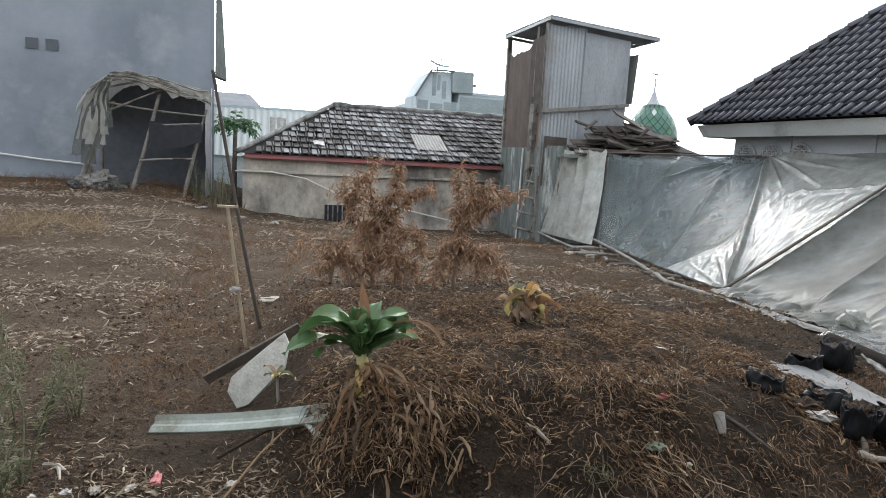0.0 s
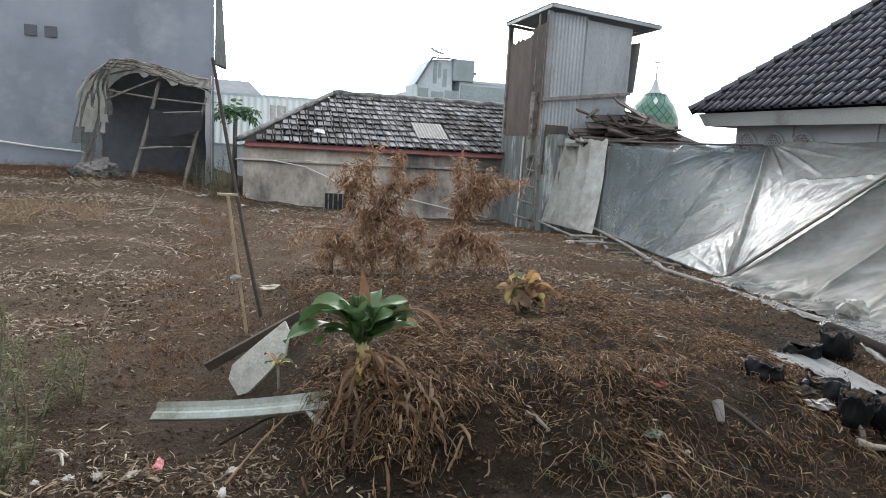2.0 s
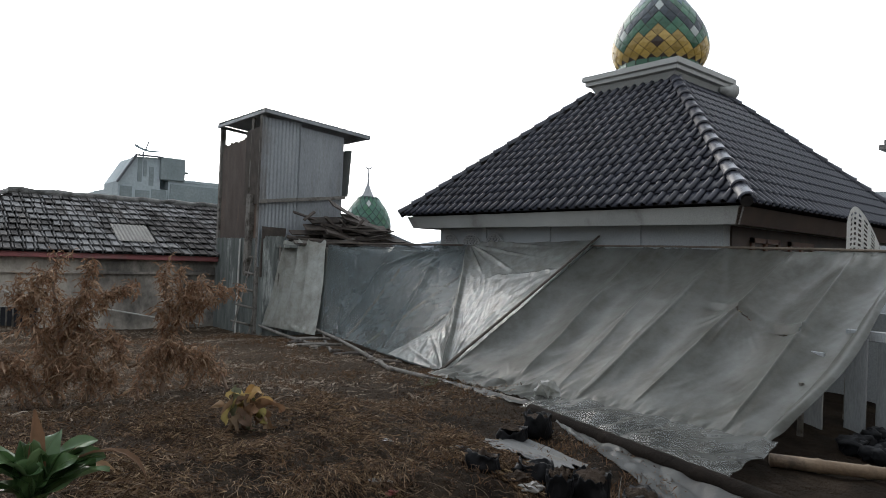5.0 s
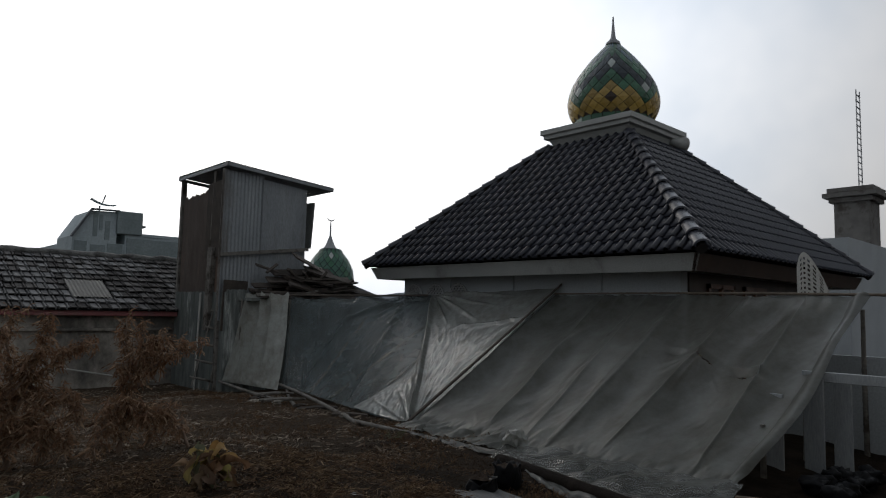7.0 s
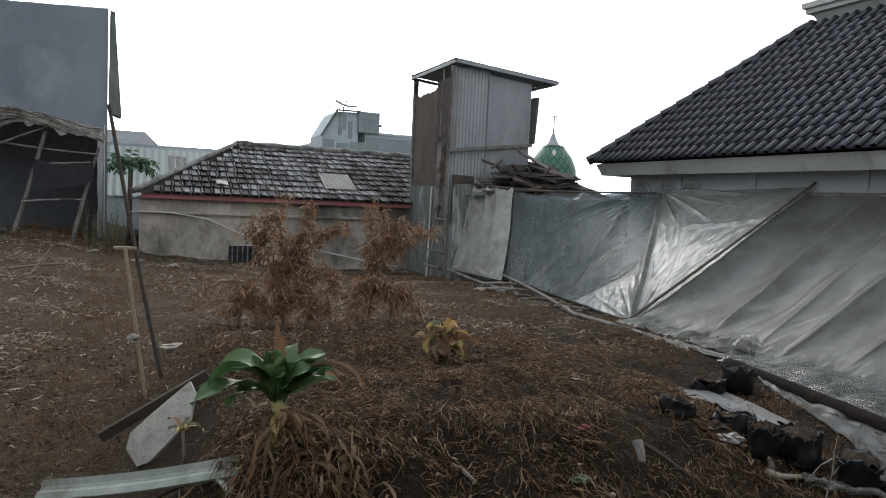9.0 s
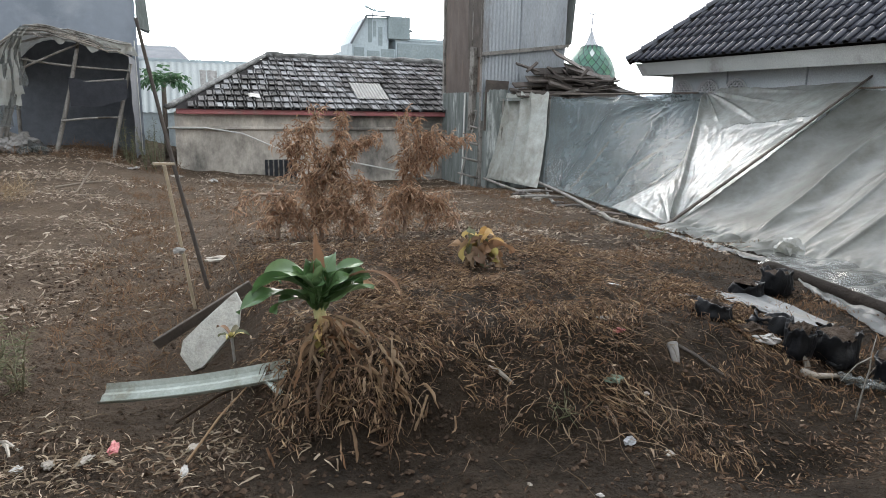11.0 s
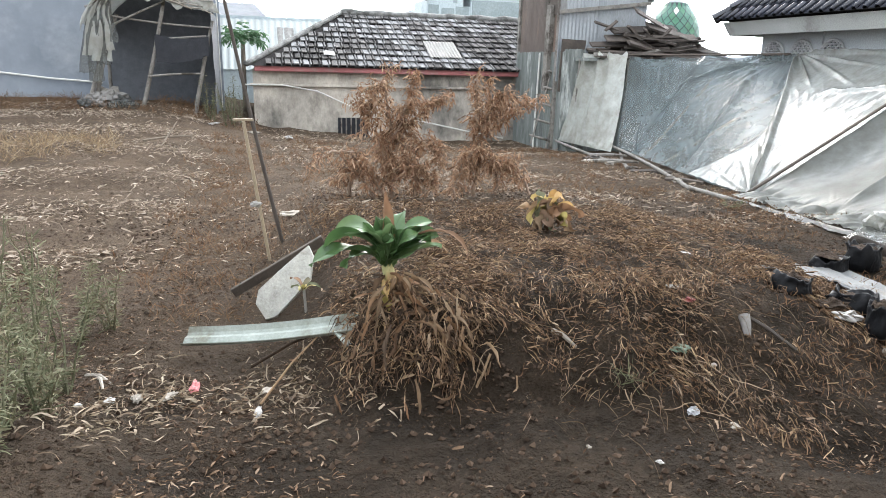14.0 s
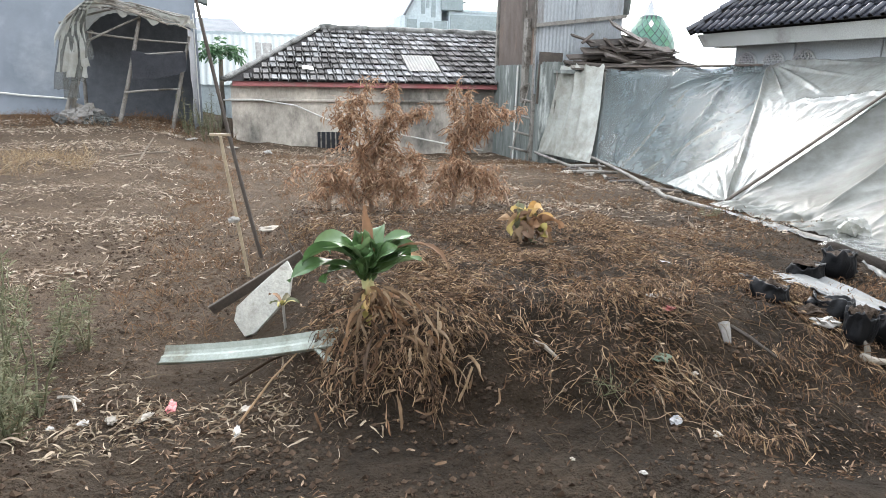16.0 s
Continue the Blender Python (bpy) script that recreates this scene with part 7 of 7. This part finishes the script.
def grow_bag(x, y, r, h, seed, tip=0.0, az=0.0, full=0.5, soil_mat=None):
    """Black plastic grow bag: a slumped, squarish bag with a folded rim and soil inside."""
    z = ground_z(x, y)
    b = thing("grow_bag", (x, y, z), "slumped black plastic grow bag full of dry soil" if full > 0.5 else "half-empty crumpled black plastic grow bag", "grow bag", "grow bags by the shelter")
    m = Matrix.Translation((x, y, z - 0.01)) @ Matrix.Rotation(az, 4, "Z") @ Matrix.Rotation(tip, 4, "Y") @ Matrix.Diagonal((1.12, 0.92, 1, 1))
    n = 44
    prof = [(0.0, 0.0), (0.9, 0.0), (1.02, 0.10), (1.05, 0.35), (1.0, 0.62), (0.97, 0.82), (1.0, 0.98), (0.97, 1.02), (0.92, 0.98), (0.90, full), (0.02, full)]
    bm = bmesh.new()
    rings = []
    for f, g in prof:
        ring = []
        for i in range(n):
            a = 2 * math.pi * i / n
            ca, sa = math.cos(a), math.sin(a)
            sq = (abs(ca) ** 3 + abs(sa) ** 3) ** (-1 / 3)
            w = sq * (0.96 + 0.24 * noise.noise(Vector((ca * 1.2, sa * 1.2, g * 1.9 + seed * 3.7))) + 0.17 * noise.noise(Vector((ca * 4, sa * 4, g * 2.5 + seed))) * smooth01(0.0, 0.3, g))
            sag = (0.34 * h * noise.noise(Vector((ca, sa, seed * 2.3))) + 0.16 * h * noise.noise(Vector((ca * 4, sa * 4, seed)))) * smooth01(0.4, 1.0, g)
            q = m @ Vector((r * f * w * ca, r * f * w * sa, h * g + sag))
            q.z = max(q.z, ground_z(q.x, q.y) - 0.01)
            ring.append(bm.verts.new(q))
        rings.append(ring)
    for a, c in zip(rings, rings[1:]):
        for i in range(n):
            bm.faces.new((a[i], a[(i + 1) % n], c[(i + 1) % n], c[i]))
    bmesh.ops.remove_doubles(bm, verts=bm.verts[:], dist=1e-5)
    part("bag", bm, BLACKPLASTIC, b, "", True)
    bm = bmesh.new()
    grid(bm, 14, 14, lambda u, v: m @ Vector(((u - 0.5) * 1.8 * r * math.sqrt(1 - 1.6 * (v - 0.5) ** 2), (v - 0.5) * 1.8 * r * math.sqrt(1 - 1.6 * (u - 0.5) ** 2), h * (full + 0.03 + 0.16 * (1 - 4 * (u - 0.5) ** 2) * (1 - 4 * (v - 0.5) ** 2)) + 0.03 * noise.noise(Vector((u * 5, v * 5, seed))) + 0.012 * noise.noise(Vector((u * 17, v * 17, seed))))))
    part("soil", bm, soil_mat or CLODSOIL, b, "dry crumbly soil", True)


for i, (x, y, r, h, tip, az, full) in enumerate(((2.64, 3.38, 0.112, 0.15, 0.10, 0.2, 0.98), (2.97, 3.42, 0.115, 0.20, 0.06, 0.5, 0.75), (1.65, 2.67, 0.105, 0.11, 0.30, 0.4, 0.9), (1.97, 2.52, 0.120, 0.13, 0.15, 0.7, 0.7),
                                                 (1.90, 2.27, 0.080, 0.16, 0.03, 0.3, 1.0), (2.19, 2.27, 0.120, 0.18, 0.03, 0.25, 0.92), (2.40, 2.05, 0.115, 0.16, 0.05, 0.6, 0.98))):
    grow_bag(x, y, r, h, 5 + i, tip, az, full)
bm = bmesh.new()
strap(bm, (1.85, 2.17, ground_z(1.85, 2.17)), 1.4, 0.12, 0.05, 1.25, 0.9, 0.9, 1.2, rng)
solo("dry_husk", bm, SCRAPMAT, "dry tan husk standing beside a grow bag", "husk", smooth=True)
bm = bmesh.new()
tube(bm, [(1.82, 2.16, ground_z(1.82, 2.16) + 0.02), (1.90, 2.14, ground_z(1.90, 2.14) + 0.02), (2.10, 2.10, ground_z(2.1, 2.1) + 0.03)], [0.024, 0.018, 0.010], 9)
solo("tan_stalk", bm, SCRAPMAT, "thick tan stalk lying beside a grow bag", "stalk", smooth=True)
for i, (dx, dy, sx, sy, m, flat) in enumerate(((1.76, 2.82, 0.24, 0.16, BLACKPLASTIC, 0.45), (1.70, 2.95, 0.14, 0.10, BLACKPLASTIC, 0.4), (3.03, 3.44, 0.20, 0.16, BLACKPLASTIC, 0.5), (1.88, 2.56, 0.12, 0.09, BLACKPLASTIC, 0.8), (1.80, 2.50, 0.16, 0.11, CLODSOIL, 0.5), (2.05, 2.36, 0.20, 0.13, CLODSOIL, 0.6), (2.10, 2.20, 0.10, 0.08, BLACKPLASTIC, 0.6), (2.55, 1.95, 0.24, 0.18, BLACKPLASTIC, 0.6))):
    crumple("crumpled_bag", dx, dy, (sx, sy), m, "crumpled scrap of black plastic bag on the soil" if m is BLACKPLASTIC else "heap of spilt soil among the grow bags", "plastic scrap" if m is BLACKPLASTIC else "soil heap", 60 + i, flat, "scraps among the grow bags")
bm = bmesh.new()


def clear_scrap(u, v):
    x, y = 2.02 + 0.62 * u + 0.05 * noise.noise(Vector((v * 6, 1, 2))), 2.12 - 0.20 * u - 0.30 * v * (0.3 + 0.7 * u) + 0.04 * noise.noise(Vector((u * 7, 4, 2)))
    return Vector((x, y, ground_z(x, y) + 0.02 + 0.05 * abs(noise.noise(Vector((u * 4, v * 3, 7)))) + 0.02 * abs(noise.noise(Vector((u * 11, v * 8, 9))))))


grid(bm, 40, 20, clear_scrap)
solo("clear_sheet_scrap", bm, OLDSHEET, "scrap of clear plastic sheet on the soil beside the grow bags", "plastic sheet", smooth=True)
bm = bmesh.new()
tube(bm, [(1.77, 1.80, ground_z(1.77, 1.80) - 0.03), (1.785, 1.80, 0.14), (1.80, 1.79, 0.28), (1.795, 1.79, 0.36), (1.81, 1.79, 0.45)], [0.005, 0.004, 0.004, 0.003, 0.0015], 6)
tube(bm, [(1.795, 1.79, 0.34), (1.72, 1.80, 0.31), (1.63, 1.80, 0.24)], [0.004, 0.003, 0.002], 5)
tube(bm, [(1.79, 1.79, 0.24), (1.83, 1.78, 0.30)], [0.003, 0.001], 5)
solo("bare_stalk", bm, GREYBEAM, "thin bare grey stalk standing beside the grow bags", "stalk", smooth=True)
crumple("crumpled_plastic", 4.08, 4.30, (0.34, 0.22), FRESHSHEET, "shiny crumpled clear plastic at the foot of the shelter", "plastic sheet", 55, 0.9)
for i in range(9):
    crumple("soil_sack", 5.10 + 0.22 * (i % 5) + 0.1 * (i // 5), 1.62 + 0.22 * (i // 5), (0.22, 0.17), BLACKPLASTIC, "dark filled grow bag inside the shelter", "grow bag", 80 + i, 0.9, "bags inside the shelter")


# ---- loose cover of the ground ----
def scatter(n, lo, hi, dens, seed):
    """n places in a rectangle, thinned by dens(x, y)."""
    rr = np.random.RandomState(seed)
    out = []
    while len(out) < n:
        x, y = rr.uniform(lo[0], hi[0]), rr.uniform(lo[1], hi[1])
        if rr.rand() < dens(x, y):
            out.append((x, y))
    return out


def clumpy(x, y, s=1.2, off=0.0):
    return max(0.03, min(1.0, 0.5 + 1.3 * noise.noise(Vector((x * s, y * s, off)))))


rng = random.Random(31)
# far and middle litter: maize husks and pale leaves in rows
pieces = []
for x, y in scatter(29000, (-6.5, 4.6), (4.4, 14.0), lambda x, y: (0.25 + 0.75 * (math.sin(y * 4.2 + 0.6 * math.sin(x)) > 0.1)) * clumpy(x, y, 0.8, 3) * (0.28 if -2.1 < x < -1.2 else 1.0) * (1.0 if x < -1.5 else 0.75), 1):
    a = rng.gauss(0.1, 0.8)
    s = rng.uniform(0.022, 0.08)
    pieces.append(curl(Vector((x, y, ground_z(x, y) + 0.008)), Vector((math.cos(a), math.sin(a), rng.uniform(0, 0.5))), s * 1.35, s * rng.uniform(0.08, 0.32), Vector((rng.gauss(0, 0.2), rng.gauss(0, 0.2), -0.16)), 4, rng, 0.9))
ribbons("leaf_litter", pieces, FIELDLITTER, "pale dry husks and leaves strewn over the field", "litter")
# near litter
pieces = []
for x, y in scatter(25000, (-3.2, 1.3), (3.2, 5.2), lambda x, y: clumpy(x, y, 1.6, 7) * (0.04 if (y < 2.3 - 0.8 * max(-0.2, min(1.0, x)) and x > -0.9) or (y < 2.3 and x < -1.75) else 1.0 if (x > -0.9 and y > 2.2) else 0.7 if (y < 3.2 and x > -2.1) else 0.35), 2):
    a = rng.uniform(0, 6.3)
    s = rng.uniform(0.012, 0.05)
    pieces.append(curl(Vector((x, y, ground_z(x, y) + 0.006)), Vector((math.cos(a), math.sin(a), rng.uniform(0, 0.6))), s, s * rng.uniform(0.06, 0.28), Vector((0, 0, -0.2)), 3, rng, 0.8))
ribbons("leaf_litter", pieces, LITTER, "small dry leaf scraps over the bank", "litter")
# pale husks heaped below the bank
pieces = []
for x, y in scatter(900, (-2.2, 1.9), (-0.7, 3.15), lambda x, y: clumpy(x, y, 2.2, 5) * smooth01(0.75, 0.2, abs(y - 2.65 - 0.1 * (x + 1.5))), 3):
    a = rng.gauss(0.3, 1.2)
    s = rng.uniform(0.03, 0.11)
    pieces.append(curl(Vector((x, y, ground_z(x, y) + 0.012)), Vector((math.cos(a), math.sin(a), rng.uniform(0, 0.4))), s, rng.uniform(0.003, 0.012), Vector((rng.gauss(0, 0.1), rng.gauss(0, 0.1), -0.15)), 5, rng, 0.6))
ribbons("dry_husks", pieces, island_mat("pale_husks", [(0.14, 0.105, 0.07), (0.30, 0.25, 0.185), (0.09, 0.065, 0.045), (0.20, 0.155, 0.105)], 0.85, 0.15), "pale dry husks heaped at the foot of the bank", "litter")
# straw and dead roots matted over the bank
pieces = []
for x, y in scatter(26000, (-0.95, 1.35), (2.6, 4.9), lambda x, y: (y > (2.42 - 0.70 * max(-0.2, min(1.05, x)) if x > -0.42 else 2.36) + 0.25 * noise.noise(Vector((x * 4, y * 4, 3)))) * clumpy(x, y, 1.9, 11) ** 2.2 * (1.0 if y < 3.7 else 0.55) * (1 - 0.45 * smooth01(0.8, 1.6, x)) * smooth01(2.6, 1.9, x) * (1 - 0.7 * smooth01(0.6, 1.2, x) * smooth01(2.5, 2.0, y)), 4):
    a = -1.57 + 3.2 * noise.noise(Vector((x * 2.6, y * 2.6, 8))) + rng.gauss(0, 0.7)
    sl = -0.5 if y < 2.75 else 0.1
    short = rng.random() < 0.78
    s = rng.uniform(0.02, 0.075) if short else rng.uniform(0.06, 0.17)
    pieces.append(curl(Vector((x, y, ground_z(x, y) + rng.uniform(0.004, 0.045))), Vector((math.cos(a), math.sin(a), sl + rng.uniform(-0.3, 0.7))), s, rng.uniform(0.003, 0.009) if short else rng.uniform(0.0025, 0.006), Vector((0, -0.02, -0.16)), 3 if short else 6, rng, 0.4))
ribbons("straw_mat", pieces, STRAW, "matted brown straw and dead roots over the bank", "straw")
pieces = []
for x, y in scatter(430, (-0.5, 1.9), (1.9, 3.7), lambda x, y: clumpy(x, y, 1.1, 2) ** 1.5 * (1 - 0.6 * smooth01(0.7, 1.2, x) * smooth01(2.6, 2.2, y)), 5):
    a = rng.gauss(-1.4, 1.2)
    pieces.append(curl(Vector((x, y, ground_z(x, y) + 0.03)), Vector((math.cos(a), math.sin(a), 0.3)), rng.uniform(0.12, 0.42), rng.uniform(0.0025, 0.0055), Vector((rng.gauss(0, 0.10), -0.03 + rng.gauss(0, 0.10), -0.14)), 12, rng))
ribbons("long_roots", pieces, island_mat("pale_roots", [(0.105, 0.074, 0.044), (0.17, 0.125, 0.082), (0.075, 0.050, 0.031)], 0.85, 0.1), "long pale dry stalks trailing down the bank", "straw")
# clods of soil
vs, fs = [], []
for x, y in scatter(17000, (-3.2, 1.0), (3.6, 6.5), lambda x, y: clumpy(x, y, 1.3, 17) * (0.7 if y < 2.1 else 1.0 if y < 2.9 else 0.45), 6):
    s = min(0.017, rng.expovariate(1 / 0.005) + 0.003)
    b = len(vs)
    c = Vector((x, y, ground_z(x, y) + s * 0.25))
    for d in ((1, 0, 0), (-1, 0, 0), (0, 1, 0), (0, -1, 0), (0, 0, 0.8), (0, 0, -0.8)):
        vs.append(tuple(c + Vector(d) * s * rng.uniform(0.6, 1.3) + Vector((rng.gauss(0, s * 0.2), rng.gauss(0, s * 0.2), 0))))
    for f in ((0, 2, 4), (2, 1, 4), (1, 3, 4), (3, 0, 4), (2, 0, 5), (1, 2, 5), (3, 1, 5), (0, 3, 5)):
        fs.append(tuple(b + i for i in f))
me = bpy.data.meshes.new("soil_clods")
me.from_pydata(vs, [], fs)
me.materials.append(CLODS)
tagged(new("soil_clods", me), "small crumbled clods of brown soil", "soil", kind="stuff")


def grass(name, places, ht, material, label):
    pieces = []
    for x, y in places:
        for k in range(7):
            d = Vector((rng.gauss(0, 0.5), rng.gauss(0, 0.5), 1))
            px_, py_ = x + rng.gauss(0, 0.03), y + rng.gauss(0, 0.03)
            pieces.append(curl(Vector((px_, py_, ground_z(px_, py_) - 0.01)), d, ht * rng.uniform(0.5, 1.2), rng.uniform(0.003, 0.007), Vector((rng.gauss(0, 0.1), rng.gauss(0, 0.1), -0.14)), 4, rng))
    return ribbons(name, pieces, material, label, "grass")


grass("dry_grass", scatter(420, (-6.5, 8.6), (-3.2, 10.2), lambda x, y: clumpy(x, y, 1.0, 21), 7), 0.22, DRYGRASS, "pale dry grass on the field's edge")
BROWNGRASS = island_mat("brown_dead_grass", [(0.075, 0.043, 0.024), (0.14, 0.078, 0.042), (0.18, 0.115, 0.066), (0.055, 0.034, 0.021)], 0.9, 0.25)
grass("brown_grass", scatter(700, (-2.6, 3.6), (-0.7, 11.5), lambda x, y: clumpy(x, y, 1.4, 23) * smooth01(1.0, 0.1, abs(x + 1.5)), 8), 0.10, BROWNGRASS, "brown dead grass along the path's edge")
grass("brown_grass", scatter(2600, (-0.9, 4.2), (4.2, 12.5), lambda x, y: clumpy(x, y, 0.9, 25) * (0.5 + 0.5 * smooth01(2.5, 4.0, x)), 9), 0.08, BROWNGRASS, "short brown dead grass over the bed")
grass("brown_grass", scatter(500, (-6.5, 12.6), (-1.4, 15.0), lambda x, y: clumpy(x, y, 0.9, 27), 10), 0.22, BROWNGRASS, "brown weeds along the foot of the wall")
grass("brown_grass", scatter(500, (0.4, 1.9), (3.2, 3.4), lambda x, y: clumpy(x, y, 1.4, 29), 12), 0.07, BROWNGRASS, "thin dead grass on the bank")
grass("green_tuft", [(0.32 + 0.03 * k, 2.19) for k in range(3)] + [(0.38, 2.24)], 0.13, WEED, "small grey-green grass tuft on the bank")
grass("yellow_tuft", [(0.2, 2.12), (0.26, 2.18), (0.15, 2.2), (0.3, 2.1)], 0.10, DRYGRASS, "small yellowed grass tuft on the bank")


# ---- roof tiles, each a piece ----
def tile_mesh(name, w, ln, roll, thick, material):
    """One interlocking roof tile: a flat pan with a raised roll along one side, its lower edge turned down. x across, y up the slope."""
    n = 6
    prof = [(-w / 2, 0.0), (w / 2 - 2 * roll, -0.003)] + [(w / 2 - roll - roll * math.cos(math.pi * k / n), 0.003 + roll * 1.15 * math.sin(math.pi * k / n)) for k in range(1, n + 1)]
    m = len(prof)
    vs = [(x, 0.0, z) for x, z in prof] + [(x, ln, z - thick) for x, z in prof] + [(x, 0.002, z - thick) for x, z in prof]
    fs = [(i, i + 1, m + i + 1, m + i) for i in range(m - 1)] + [(i, 2 * m + i, 2 * m + i + 1, i + 1) for i in range(m - 1)]
    me = bpy.data.meshes.new(name)
    me.from_pydata(vs, [], fs)
    me.materials.append(material)
    for p in me.polygons[:m - 1]:
        p.use_smooth = True
    return me


def roof_frame(origin, along, up):
    """A matrix whose x runs along the eave, y up the slope and z out of the roof."""
    x, y = Vector(along).normalized(), Vector(up).normalized()
    z = x.cross(y)
    m = Matrix((x, y, z)).transposed().to_4x4()
    m.translation = Vector(origin)
    return m


# the prayer house: the slope over the shelter tile by tile, the others joined
TW, TL = 0.195, 0.27
glazed = tile_mesh("roof_tile", TW, TL + 0.05, 0.041, 0.016, GLAZED)
run = MH - MT
rise = MTZ - ME
slope = math.hypot(run, rise)
inv = root_matrix(mosque).inverted()
rng = random.Random(77)
for side in (0, 1, 2, 3):
    if side == 0:
        f = roof_frame((MX - MH, MY, ME), (0, -1, 0), (run, 0, rise))
    elif side == 1:
        f = roof_frame((MX, MY - MH, ME), (1, 0, 0), (0, run, rise))
    elif side == 2:
        f = roof_frame((MX + MH, MY, ME), (0, 1, 0), (-run, 0, rise))
    else:
        f = roof_frame((MX, MY + MH, ME), (-1, 0, 0), (0, -run, rise))
    joined_v, joined_f = [], []
    for row in range(int(slope / TL) + 1):
        y0 = row * TL
        half = MH - run * (y0 + TL * 0.4) / slope
        k = int(half / TW + 0.2)
        for c in range(-k, k + 1):
            m = f @ pose(c * TW, y0 - 0.03, 0.012, -1.9 + rng.gauss(0, 0.4), rng.gauss(0, 0.6), rng.gauss(0, 0.4))
            if side == 0:
                ob = new("roof_tile", glazed)
                ob.parent = mosque_roof
                ob.matrix_basis = inv @ m
            else:
                b = len(joined_v)
                joined_v += [tuple(inv @ m @ v.co) for v in glazed.vertices]
                joined_f += [tuple(b + i for i in p.vertices) for p in glazed.polygons]
    if side:
        me = bpy.data.meshes.new("roof_tiles")
        me.from_pydata(joined_v, [], joined_f)
        me.materials.append(GLAZED)
        ob = new("roof_tiles", me)
        ob.parent = mosque_roof
        tagged(ob, kind="stuff")

# the old house: flat worn clay tiles, uneven and slipped
CW, CL = 0.19, 0.31


def flat_tile(name, w, ln, thick, material):
    """A worn clay tile: a flat pan with a square, thick lower edge and a narrow roll along one side."""
    xs = (-0.5, -0.45, 0.12, 0.15, 0.25, 0.29, 0.42, 0.46)
    zs = (-0.02, 0.012, 0.012, -0.034, -0.034, 0.020, 0.026, -0.02)
    m = len(xs)
    vs = [(x * w, 0.0, z) for x, z in zip(xs, zs)] + [(x * w, ln, z - thick * 0.6) for x, z in zip(xs, zs)] + [(x * w, 0.005, z - thick) for x, z in zip(xs, zs)]
    fs = [(i, i + 1, m + 1 + i, m + i) for i in range(m - 1)] + [(i, 2 * m + i, 2 * m + i + 1, i + 1) for i in range(m - 1)]
    me = bpy.data.meshes.new(name)
    me.from_pydata(vs, [], fs)
    me.materials.append(material)
    return me


clay = flat_tile("clay_tile", CW * 0.97, CL * 1.05, 0.022, CLAY)
pale = clay.copy()
pale.name = "clay_tile"
pale.materials[0] = mat("lichen_pale_tile", (0.175, 0.177, 0.178), (0.125, 0.125, 0.125), 5.0, 0.9, bump=0.5, c=(0.06, 0.058, 0.056), cover=0.42, vary=0.35)
hs, hr = RIDGE_Y - EAVE_Y, RIDGE_Z - EAVE_Z
hslope = math.hypot(hs, hr)
inv = root_matrix(house).inverted()
f = roof_frame((0, EAVE_Y, EAVE_Z), (1, 0, 0), (0, hs, hr))
for row in range(int(hslope / CL)):
    y0 = row * CL
    left = -1.5 + (HIP_X + 1.58) * (y0 + 0.2) / hslope
    c = math.ceil((left + 0.06) / CW)
    while c * CW < 5.2:
        x = c * CW + 0.02 * math.sin(row * 1.7)
        c += 1
        if 2.35 < x < 3.05 and 0.55 < y0 < 1.35:
            continue
        ob = new("clay_tile", pale if noise.noise(Vector((x * 0.9, y0 * 1.2, 2))) + rng.gauss(0, 0.4) > (-0.15 if 0.1 < x < 3.3 else 0.35) else clay)
        ob.parent = house_roof
        ob.matrix_basis = inv @ (f @ pose(x + rng.gauss(0, 0.006), y0 - 0.03 + rng.gauss(0, 0.01), 0.03, -5.2 + rng.gauss(0, 1.2), rng.gauss(0, 2), rng.gauss(0, 1.6)))
bm = bmesh.new()
grid(bm, 56, 6, lambda u, v: f @ Vector((2.33 + 0.74 * u, 0.5 + 0.92 * v, 0.045 + 0.012 * math.sin(u * 62.8))))
part("patch_sheet", bm, mat("pale_patch_sheet", (0.20, 0.195, 0.18), (0.155, 0.15, 0.138), 5.0, 0.7, bump=0.2, c=(0.2, 0.19, 0.17), cover=0.3), house_roof, "corrugated patch sheet", True)
bm = bmesh.new()
grid(bm, 6, 6, lambda u, v: f @ Vector((-0.02 + 0.24 * u, 0.42 + 0.22 * v, 0.06 + 0.01 * math.sin(u * 5))))
part("white_scrap", bm, PAPERWHITE, house_roof, "bright white broken patch")
